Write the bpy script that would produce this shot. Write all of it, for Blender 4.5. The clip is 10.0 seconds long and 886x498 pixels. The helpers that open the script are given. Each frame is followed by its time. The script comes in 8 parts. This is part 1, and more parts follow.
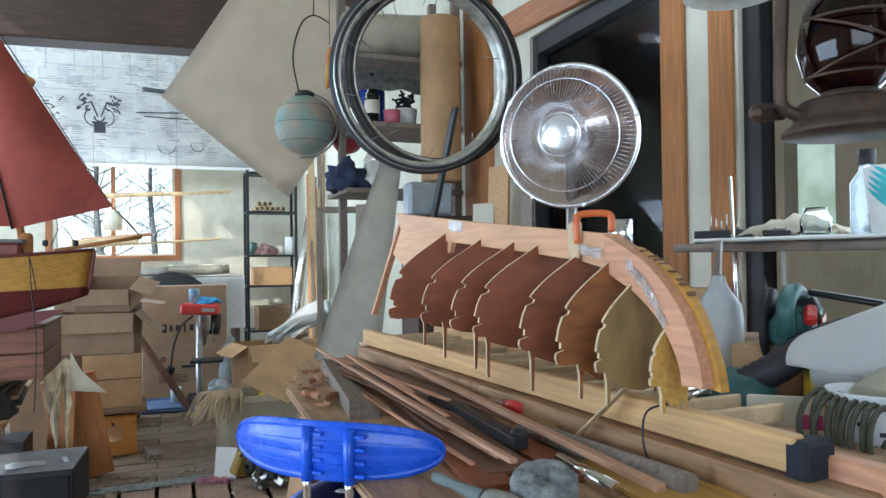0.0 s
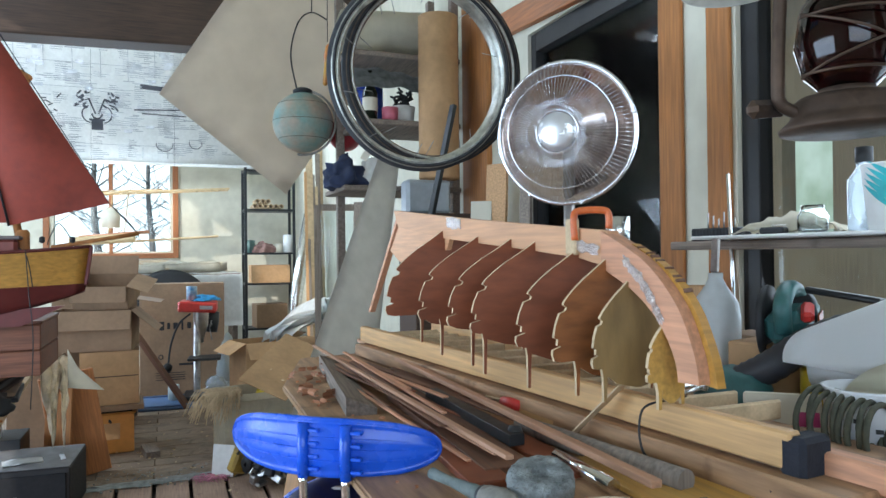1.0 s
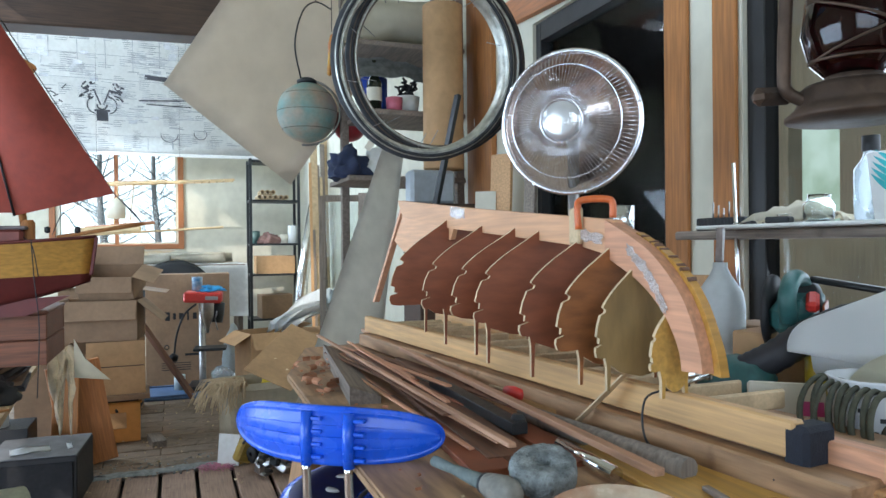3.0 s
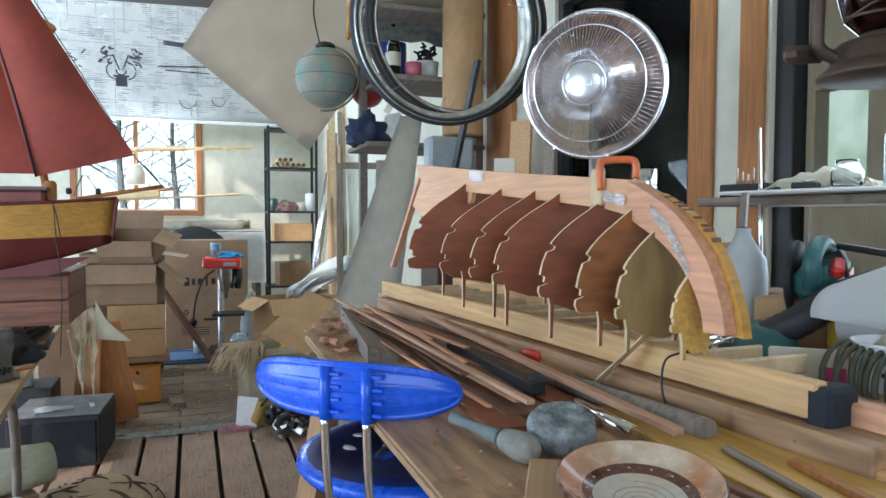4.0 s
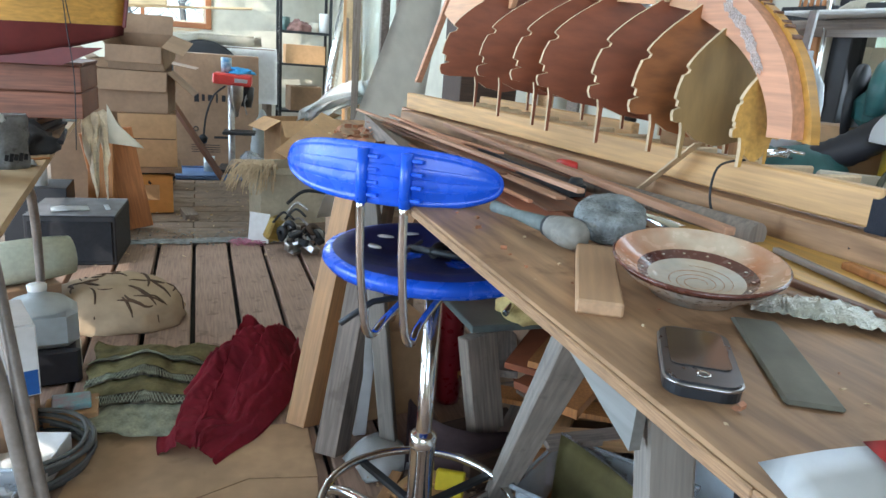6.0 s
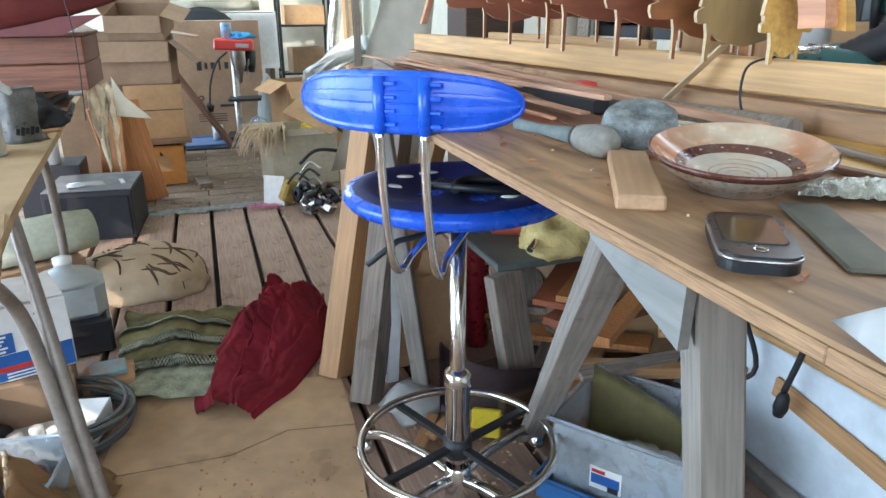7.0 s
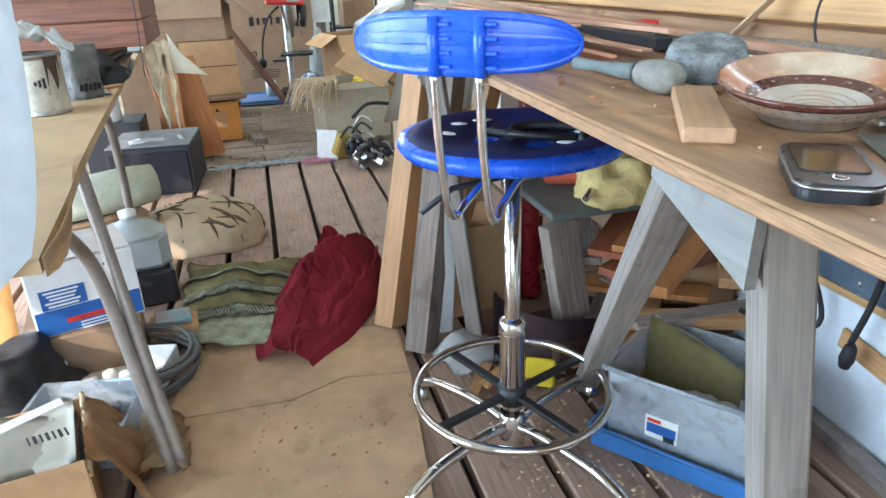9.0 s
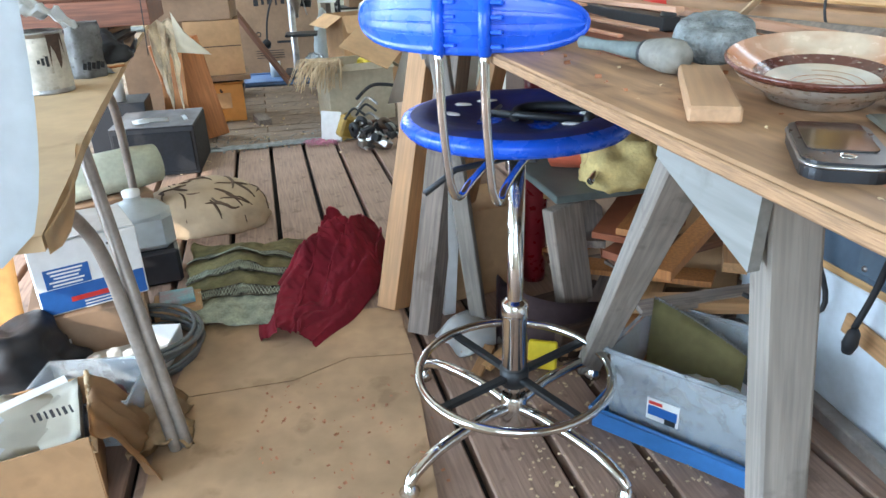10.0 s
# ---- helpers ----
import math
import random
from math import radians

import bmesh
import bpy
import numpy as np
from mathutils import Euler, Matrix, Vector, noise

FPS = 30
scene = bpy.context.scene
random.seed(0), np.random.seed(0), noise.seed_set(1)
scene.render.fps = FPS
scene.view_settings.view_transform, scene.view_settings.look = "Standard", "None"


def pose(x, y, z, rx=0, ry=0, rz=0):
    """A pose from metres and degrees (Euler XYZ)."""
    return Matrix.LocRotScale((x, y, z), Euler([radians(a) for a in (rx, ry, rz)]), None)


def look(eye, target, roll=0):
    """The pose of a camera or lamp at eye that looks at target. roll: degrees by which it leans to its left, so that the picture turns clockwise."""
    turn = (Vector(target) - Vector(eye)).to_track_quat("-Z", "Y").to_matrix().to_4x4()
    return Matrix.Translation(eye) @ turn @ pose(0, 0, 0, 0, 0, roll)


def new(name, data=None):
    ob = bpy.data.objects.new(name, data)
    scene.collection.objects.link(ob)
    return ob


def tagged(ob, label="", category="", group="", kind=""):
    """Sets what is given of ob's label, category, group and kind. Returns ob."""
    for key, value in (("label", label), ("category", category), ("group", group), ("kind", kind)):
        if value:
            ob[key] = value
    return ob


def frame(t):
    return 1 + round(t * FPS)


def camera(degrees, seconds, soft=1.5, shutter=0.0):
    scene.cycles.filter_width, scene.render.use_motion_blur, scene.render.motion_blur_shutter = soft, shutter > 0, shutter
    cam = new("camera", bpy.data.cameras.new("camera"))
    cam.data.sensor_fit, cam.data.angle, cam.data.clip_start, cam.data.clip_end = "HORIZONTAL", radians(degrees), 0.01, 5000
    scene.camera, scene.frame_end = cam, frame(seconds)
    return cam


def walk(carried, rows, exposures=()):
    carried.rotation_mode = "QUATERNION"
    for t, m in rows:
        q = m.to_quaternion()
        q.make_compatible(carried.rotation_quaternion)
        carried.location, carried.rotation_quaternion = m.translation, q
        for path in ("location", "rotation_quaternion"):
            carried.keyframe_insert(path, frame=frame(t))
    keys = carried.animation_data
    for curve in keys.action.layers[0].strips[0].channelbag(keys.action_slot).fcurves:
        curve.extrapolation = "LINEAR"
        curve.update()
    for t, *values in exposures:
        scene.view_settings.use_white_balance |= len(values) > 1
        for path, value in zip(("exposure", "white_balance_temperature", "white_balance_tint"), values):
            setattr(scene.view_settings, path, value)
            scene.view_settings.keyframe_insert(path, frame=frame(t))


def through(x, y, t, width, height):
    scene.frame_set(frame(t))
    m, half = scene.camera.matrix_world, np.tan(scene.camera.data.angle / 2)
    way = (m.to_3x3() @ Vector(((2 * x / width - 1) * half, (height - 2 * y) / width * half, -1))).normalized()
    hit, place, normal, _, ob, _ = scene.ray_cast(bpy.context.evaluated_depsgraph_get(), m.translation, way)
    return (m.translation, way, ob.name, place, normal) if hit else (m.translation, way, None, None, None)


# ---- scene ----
TURN = -25.0  # the room's long side lies along y
PATH = [
    (0, (0.073, 0.152, 1.216), (-0.049, 2.149, 1.236), -0.7),
    (0.5, (0.073, 0.153, 1.216), (-0.046, 2.149, 1.234), -0.7),
    (1, (0.075, 0.154, 1.213), (-0.042, 2.151, 1.228), -0.6),
    (1.5, (0.077, 0.155, 1.212), (-0.035, 2.151, 1.224), -0.4),
    (2, (0.077, 0.155, 1.213), (-0.035, 2.151, 1.218), -0.6),
    (2.5, (0.078, 0.156, 1.213), (-0.035, 2.153, 1.207), -0.7),
    (3.8, (0.076, 0.158, 1.194), (-0.099, 2.149, 1.154), -0.1),
    (4, (0.072, 0.163, 1.19), (-0.107, 2.152, 1.097), 0.1),
    (4.5, (0.065, 0.172, 1.177), (-0.131, 2.153, 0.987), 0.2),
    (5, (0.051, 0.183, 1.146), (-0.152, 2.135, 0.757), 1.7),
    (5.5, (0.044, 0.187, 1.135), (-0.102, 2.146, 0.759), 3.5),
    (6, (0.02, 0.189, 1.105), (-0.151, 2.109, 0.569), 4.3),
    (6.2, (0.011, 0.193, 1.081), (-0.198, 2.096, 0.503), 2.7),
    (7.3, (0.005, 0.193, 1.056), (-0.24, 2.062, 0.385), -2.2),
    (7.5, (0.005, 0.195, 1.051), (-0.304, 2.054, 0.383), -4.4),
    (8, (0.003, 0.189, 1.048), (-0.265, 2.033, 0.32), -2.9),
    (8.5, (0.001, 0.195, 1.045), (-0.337, 2.019, 0.3), -2.5),
    (9, (0.0, 0.191, 1.045), (-0.351, 2.002, 0.273), -2.2),
    (9.5, (0.0, 0.192, 1.041), (-0.359, 1.986, 0.233), -1.9),
    (10, (0.001, 0.192, 1.04), (-0.359, 1.982, 0.225), -1.9),
]
cam = camera(65.3, 10.0)
walk(cam, [(t, pose(0, 0, 0, 0, 0, TURN) @ look(eye, target, roll)) for t, eye, target, roll in PATH],
     exposures=[(t, e, 6150, 10) for t, e in ((0.0, -0.50), (4.0, -0.48), (4.5, -0.42), (5.0, -0.40), (5.5, -0.20), (6.0, -0.06), (7.5, 0.32), (10.0, 0.50))])

# ---- light ----
world = bpy.data.worlds.new("world")
scene.world = world
world.use_nodes = True
wt = world.node_tree
sky = wt.nodes.new("ShaderNodeTexSky")
sky.sky_type, sky.sun_disc = "NISHITA", False
sky.sun_elevation, sky.sun_rotation = radians(31), radians(-127)
wt.links.new(sky.outputs[0], wt.nodes["Background"].inputs[0])
wt.nodes["Background"].inputs[1].default_value = 0.12


def lamp(name, kind, m, energy, color, size=None, size_y=None):
    data = bpy.data.lights.new(name, kind)
    data.energy, data.color = energy, color
    if kind == "AREA":
        data.shape, data.size, data.size_y = "RECTANGLE", size, size_y
    ob = new(name, data)
    ob.matrix_world = m
    return ob


# the sky's light through the window openings; the high and porch-end ones are added
sun = lamp("sun", "SUN", look((-4, 1.6, 3.4), (0, 4.6, 0.4)), 4.0, (1.0, 0.93, 0.82))
sun.data.angle = radians(0.6)
lamp("sky_left_window", "AREA", look((-2.35, 1.7, 1.04), (0.4, 1.9, 0.7)), 185, (0.63, 0.81, 1.0), 3.2, 1.7)
lamp("sky_left_far_window", "AREA", look((-2.35, 6.2, 1.2), (0.4, 6.2, 1.0)), 105, (0.64, 0.82, 1.0), 2.3, 1.3)
# added fill at an unseen high opening, to brighten the banner
lamp("added_high_fill", "AREA", look((-2.35, 6.25, 3.65), (0.0, 7.6, 2.6)), 250, (0.70, 0.85, 1.0), 4.0, 0.85)
lamp("sky_back_window", "AREA", look((-0.4, -2.3, 1.75), (0.2, 2.0, 0.9)), 85, (0.68, 0.84, 1.0), 3.0, 1.5)
lamp("sky_far_window", "AREA", look((-0.45, 8.52, 1.72), (0.1, 3.0, 0.8)), 60, (0.64, 0.82, 1.0), 1.1, 0.9)
# added fill at an unseen porch opening, to lift the dark porch wall
lamp("added_porch_fill", "AREA", look((2.45, 6.40, 1.75), (3.1, 4.2, 2.0)), 85, (0.85, 0.95, 0.95), 1.0, 1.3)
lamp("sky_east_window", "AREA", look((1.575, 0.92, 1.36), (0.6, 0.8, 1.0)), 13, (0.75, 0.88, 1.0), 1.1, 0.7)

from mathutils import bvhtree

# ---- materials ----
MATS = {}


def mat(name, color, rough=0.6, metal=0.0, vary=0.25, scale=8.0, bump=0.15, grain=None, second=None, spots=0.0, clear=0.0, trans=0.0):
    """A surface with stains at one scale and fine grain at another. grain: the stretch of the grain along x, y and z."""
    if name in MATS:
        return MATS[name]
    m = bpy.data.materials.new(name)
    m.use_nodes = True
    t = m.node_tree
    b = t.nodes["Principled BSDF"]
    co = t.nodes.new("ShaderNodeTexCoord")
    big = t.nodes.new("ShaderNodeTexNoise")
    big.inputs["Scale"].default_value, big.inputs["Detail"].default_value = scale, 5.0
    t.links.new(co.outputs["Object"], big.inputs["Vector"])
    mp = t.nodes.new("ShaderNodeMapping")
    mp.inputs["Scale"].default_value = grain or (1, 1, 1)
    t.links.new(co.outputs["Object"], mp.inputs["Vector"])
    fine = t.nodes.new("ShaderNodeTexNoise")
    fine.inputs["Scale"].default_value, fine.inputs["Detail"].default_value = (scale * 6 if not grain else 14.0), 6.0
    t.links.new(mp.outputs[0], fine.inputs["Vector"])
    info = t.nodes.new("ShaderNodeObjectInfo")
    c1 = tuple(max(0.0, c * (1 - vary)) for c in color)
    c2 = tuple(min(1.0, c * (1 + vary)) for c in color) if second is None else second
    mix = t.nodes.new("ShaderNodeMix")
    mix.data_type = "RGBA"
    mix.inputs["A"].default_value, mix.inputs["B"].default_value = (*c1, 1), (*c2, 1)
    ramp = t.nodes.new("ShaderNodeValToRGB")
    ramp.color_ramp.elements[0].position, ramp.color_ramp.elements[1].position = 0.32, 0.68
    t.links.new((fine if grain else big).outputs["Fac"], ramp.inputs[0])
    t.links.new(ramp.outputs[0], mix.inputs["Factor"])
    mul = t.nodes.new("ShaderNodeMix")
    mul.data_type, mul.blend_type = "RGBA", "MULTIPLY"
    mul.inputs["Factor"].default_value = min(1.0, 0.25 + vary)
    t.links.new(mix.outputs["Result"], mul.inputs["A"])
    r2 = t.nodes.new("ShaderNodeValToRGB")
    r2.color_ramp.elements[0].position, r2.color_ramp.elements[1].position = 0.25, 0.7
    r2.color_ramp.elements[0].color = (0.55, 0.53, 0.5, 1)
    t.links.new((big if grain else fine).outputs["Fac"], r2.inputs[0])
    t.links.new(r2.outputs[0], mul.inputs["B"])
    hsv = t.nodes.new("ShaderNodeHueSaturation")
    rng = t.nodes.new("ShaderNodeMapRange")
    rng.inputs["To Min"].default_value, rng.inputs["To Max"].default_value = 1 - 0.35 * vary, 1 + 0.35 * vary
    t.links.new(info.outputs["Random"], rng.inputs["Value"])
    t.links.new(rng.outputs[0], hsv.inputs["Value"])
    t.links.new(mul.outputs["Result"], hsv.inputs["Color"])
    last = hsv.outputs[0]
    if spots:
        sp = t.nodes.new("ShaderNodeTexNoise")
        sp.inputs["Scale"].default_value, sp.inputs["Detail"].default_value = scale * 3, 8.0
        t.links.new(co.outputs["Object"], sp.inputs["Vector"])
        r3 = t.nodes.new("ShaderNodeValToRGB")
        r3.color_ramp.elements[0].position, r3.color_ramp.elements[1].position = 0.6, 0.68
        t.links.new(sp.outputs["Fac"], r3.inputs[0])
        am = t.nodes.new("ShaderNodeMath")
        am.operation = "MULTIPLY"
        am.inputs[1].default_value = spots
        t.links.new(r3.outputs[0], am.inputs[0])
        dk = t.nodes.new("ShaderNodeMix")
        dk.data_type = "RGBA"
        dk.inputs["B"].default_value = (color[0] * 0.3, color[1] * 0.26, color[2] * 0.22, 1)
        t.links.new(am.outputs[0], dk.inputs["Factor"])
        t.links.new(last, dk.inputs["A"])
        last = dk.outputs["Result"]
    t.links.new(last, b.inputs["Base Color"])
    b.inputs["Metallic"].default_value = metal
    rr = t.nodes.new("ShaderNodeMapRange")
    rr.inputs["To Min"].default_value, rr.inputs["To Max"].default_value = max(0.03, rough - 0.12), min(1.0, rough + 0.12)
    t.links.new(fine.outputs["Fac"], rr.inputs["Value"])
    t.links.new(rr.outputs[0], b.inputs["Roughness"])
    if clear:
        b.inputs["Coat Weight"].default_value = clear
    if trans:
        b.inputs["Transmission Weight"].default_value = trans
    if bump:
        bp = t.nodes.new("ShaderNodeBump")
        bp.inputs["Strength"].default_value, bp.inputs["Distance"].default_value = bump, 0.004
        t.links.new(fine.outputs["Fac"], bp.inputs["Height"])
        t.links.new(bp.outputs[0], b.inputs["Normal"])
    MATS[name] = m
    return m


def glass(name, color=(0.9, 0.95, 0.95), rough=0.02):
    m = bpy.data.materials.new(name)
    m.use_nodes = True
    b = m.node_tree.nodes["Principled BSDF"]
    b.inputs["Base Color"].default_value = (*color, 1)
    b.inputs["Roughness"].default_value = rough
    b.inputs["Transmission Weight"].default_value = 1.0
    b.inputs["IOR"].default_value = 1.45
    return m


def thin_paper(name, color, through=0.45):
    """Paper that lets part of the light through."""
    m = bpy.data.materials.new(name)
    m.use_nodes = True
    t = m.node_tree
    d, tr, mx, co, nz, bp = (t.nodes.new(k) for k in ("ShaderNodeBsdfDiffuse", "ShaderNodeBsdfTranslucent", "ShaderNodeMixShader", "ShaderNodeTexCoord", "ShaderNodeTexNoise", "ShaderNodeBump"))
    d.inputs[0].default_value = tr.inputs[0].default_value = (*color, 1)
    mx.inputs[0].default_value = through
    nz.inputs["Scale"].default_value, nz.inputs["Detail"].default_value = 14.0, 4.0
    bp.inputs["Strength"].default_value, bp.inputs["Distance"].default_value = 0.12, 0.004
    t.links.new(co.outputs["Object"], nz.inputs["Vector"])
    t.links.new(nz.outputs["Fac"], bp.inputs["Height"])
    t.links.new(bp.outputs[0], d.inputs["Normal"])
    t.links.new(d.outputs[0], mx.inputs[1])
    t.links.new(tr.outputs[0], mx.inputs[2])
    t.links.new(mx.outputs[0], t.nodes["Material Output"].inputs[0])
    return m


def thin_glass(name, tint=(0.9, 0.95, 0.95), gloss=0.06):
    """A pane: clear, with a mirror's share of the light."""
    m = bpy.data.materials.new(name)
    m.use_nodes = True
    t = m.node_tree
    out = t.nodes["Material Output"]
    a, g, mx, fr = (t.nodes.new(k) for k in ("ShaderNodeBsdfTransparent", "ShaderNodeBsdfGlossy", "ShaderNodeMixShader", "ShaderNodeFresnel"))
    a.inputs[0].default_value = (*tint, 1)
    g.inputs["Roughness"].default_value = 0.03
    fr.inputs["IOR"].default_value = 1.3 + gloss * 5
    t.links.new(fr.outputs[0], mx.inputs[0])
    t.links.new(a.outputs[0], mx.inputs[1])
    t.links.new(g.outputs[0], mx.inputs[2])
    t.links.new(mx.outputs[0], out.inputs[0])
    return m


Y, X, Z = (9, 0.5, 9), (0.5, 9, 9), (9, 9, 0.5)
M_cream = mat("cream_wall_paint", (0.69, 0.66, 0.54), 0.8, vary=0.06, scale=2, bump=0.05)
M_ply = mat("worn_plywood", (0.415, 0.232, 0.118), 0.6, vary=0.36, scale=3.2, bump=0.2, grain=(5, 0.6, 5), second=(0.54, 0.32, 0.17), spots=0.75)
M_plyedge = mat("plywood_edge", (0.36, 0.21, 0.11), 0.8, vary=0.28, scale=20, bump=0.3, grain=(3, 3, 60))
M_pine = mat("pine", (0.62, 0.365, 0.155), 0.55, vary=0.2, scale=4, bump=0.12, grain=Y)
M_pinez = mat("pine_upright", (0.58, 0.33, 0.15), 0.55, vary=0.2, scale=4, bump=0.12, grain=Z)
M_fir = mat("fir_trim", (0.42, 0.17, 0.05), 0.68, vary=0.22, scale=4, bump=0.1, grain=Z)
M_firy = mat("fir_trim_level", (0.40, 0.15, 0.055), 0.5, vary=0.25, scale=4, bump=0.1, grain=Y)
M_grey = mat("weathered_wood", (0.27, 0.22, 0.18), 0.85, vary=0.3, scale=5, bump=0.4, grain=Z, spots=0.3)
M_greyy = mat("weathered_wood_level", (0.25, 0.20, 0.165), 0.85, vary=0.3, scale=4, bump=0.4, grain=Y, spots=0.4)
M_mahog = mat("mahogany_ply", (0.27, 0.080, 0.034), 0.58, vary=0.18, scale=5, bump=0.06, grain=(1.2, 1.2, 4))
M_edge = mat("pale_cut_edge", (0.62, 0.46, 0.28), 0.8, vary=0.15, scale=30, bump=0.1)
M_cedar = mat("pink_cedar", (0.62, 0.30, 0.17), 0.6, vary=0.2, scale=4, bump=0.1, grain=Y)
M_card = mat("cardboard", (0.50, 0.30, 0.15), 0.85, vary=0.12, scale=5, bump=0.1, spots=0.2)
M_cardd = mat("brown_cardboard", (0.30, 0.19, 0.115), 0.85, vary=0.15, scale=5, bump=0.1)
M_blue = mat("blue_plastic", (0.016, 0.11, 0.72), 0.27, vary=0.08, scale=6, bump=0.03)
M_chrome = mat("chrome", (0.75, 0.74, 0.72), 0.14, 1.0, vary=0.08, scale=20, bump=0.02)
M_black = mat("black_plastic", (0.013, 0.013, 0.015), 0.6, vary=0.2, scale=10, bump=0.1)
M_steel = mat("dull_steel", (0.42, 0.41, 0.40), 0.35, 1.0, vary=0.25, scale=15, bump=0.1)
M_brownsteel = mat("brown_painted_tube", (0.31, 0.27, 0.235), 0.4, 0.4, vary=0.2, scale=15, bump=0.1)
M_white = mat("white_paper", (0.80, 0.80, 0.78), 0.8, vary=0.04, scale=5, bump=0.05)
M_offwhite = mat("cream_paper", (0.70, 0.65, 0.53), 0.85, vary=0.08, scale=2.5, bump=0.06)
M_sail = mat("red_sailcloth", (0.30, 0.055, 0.035), 0.85, vary=0.2, scale=6, bump=0.2)
M_yellow = mat("ochre_paint", (0.52, 0.26, 0.045), 0.45, vary=0.18, scale=8, bump=0.06, grain=X)
M_maroon = mat("maroon_paint", (0.14, 0.025, 0.022), 0.5, vary=0.2, scale=8, bump=0.06)
M_redcloth = mat("dark_red_cloth", (0.36, 0.024, 0.045), 0.95, vary=0.2, scale=10, bump=0.2)
M_dark = mat("dark_stained_beam", (0.075, 0.043, 0.028), 0.7, vary=0.3, scale=4, bump=0.2, grain=X)
M_conc = mat("grey_mortar", (0.27, 0.28, 0.27), 0.95, vary=0.3, scale=30, bump=0.8)
M_glass = thin_glass("window_glass", (0.88, 0.92, 0.92), 0.0)
M_redpaint = mat("red_machine_paint", (0.62, 0.04, 0.03), 0.4, vary=0.1, scale=8, bump=0.03)
M_blackmetal = mat("black_metal", (0.03, 0.032, 0.035), 0.45, 0.3, vary=0.2, scale=12, bump=0.05)
M_rust = mat("rusty_tin", (0.105, 0.068, 0.048), 0.6, 0.6, vary=0.35, scale=12, bump=0.25, spots=0.4)
M_clearpl = mat("frosted_plastic", (0.84, 0.91, 0.96), 0.22, vary=0.03, scale=5, bump=0.0, trans=0.72)
M_alu = mat("aluminium", (0.78, 0.78, 0.77), 0.25, 1.0, vary=0.12, scale=15, bump=0.05)

M_dkstrip = mat("dark_mahogany_strip", (0.17, 0.075, 0.04), 0.6, vary=0.25, scale=5, bump=0.1, grain=Y)

# ---- mesh tools ----


def part(name, bm, material, parent=None, label=""):
    """Links a bmesh as one mesh object under a thing or part."""
    me = bpy.data.meshes.new(name)
    bm.to_mesh(me)
    bm.free()
    mats = material if isinstance(material, (list, tuple)) else [material]
    for m in mats:
        me.materials.append(m)
    ob = new(name, me)
    if parent is not None:
        ob.parent = parent
    if label:
        ob["label"] = label
    return ob


def thing(name, label, category, at=(0, 0, 0), rz=0.0, group="", rx=0.0, ry=0.0):
    ob = new(name)
    ob.empty_display_size = 0.05
    ob.matrix_world = pose(*at, rx, ry, rz)
    return tagged(ob, label, category, group)


def single(name, bm, material, label, category, at=(0, 0, 0), rz=0.0, group="", rx=0.0, ry=0.0, kind=""):
    """A thing of one piece."""
    ob = part(name, bm, material)
    ob.matrix_world = pose(*at, rx, ry, rz)
    return tagged(ob, label, category, group, kind)


def box(bm, size, at=(0, 0, 0), rot=(0, 0, 0), bevel=0.003, mi=0, jitter=0.0):
    made = bmesh.ops.create_cube(bm, size=1.0)["verts"]
    m = pose(*at, *rot) @ Matrix.Diagonal((*size, 1))
    bmesh.ops.transform(bm, matrix=m, verts=made)
    if jitter:
        for v in made:
            v.co += Vector([random.uniform(-jitter, jitter) for _ in range(3)])
    faces = {f for v in made for f in v.link_faces}
    if bevel:
        edges = list({e for f in faces for e in f.edges})
        r = bmesh.ops.bevel(bm, geom=edges, offset=min(bevel, 0.45 * min(size)), segments=1, profile=0.5, affect="EDGES")
        faces |= set(r["faces"])
    for f in faces:
        if f.is_valid:
            f.material_index = mi
    return bm


def boxm(size, at=(0, 0, 0), rot=(0, 0, 0), bevel=0.003, jitter=0.0):
    return box(bmesh.new(), size, at, rot, bevel, 0, jitter)


def smooth(bm, on=True):
    for f in bm.faces:
        f.smooth = on
    return bm


def lathe(profile, n=32, bm=None, m=None, mi=0):
    """Turns (radius, height) points round z."""
    bm = bm or bmesh.new()
    rings = []
    m = m or Matrix()
    for r, z in profile:
        if r < 1e-5:
            rings.append([bm.verts.new(m @ Vector((0, 0, z)))])
        else:
            rings.append([bm.verts.new(m @ Vector((r * math.cos(2 * math.pi * i / n), r * math.sin(2 * math.pi * i / n), z))) for i in range(n)])
    for a, b in zip(rings, rings[1:]):
        for i in range(n):
            j = (i + 1) % n
            vs = [a[i % len(a)], a[j % len(a)], b[j % len(b)], b[i % len(b)]]
            vs = list(dict.fromkeys(vs))
            if len(vs) > 2:
                f = bm.faces.new(vs)
                f.smooth, f.material_index = True, mi
    return bm


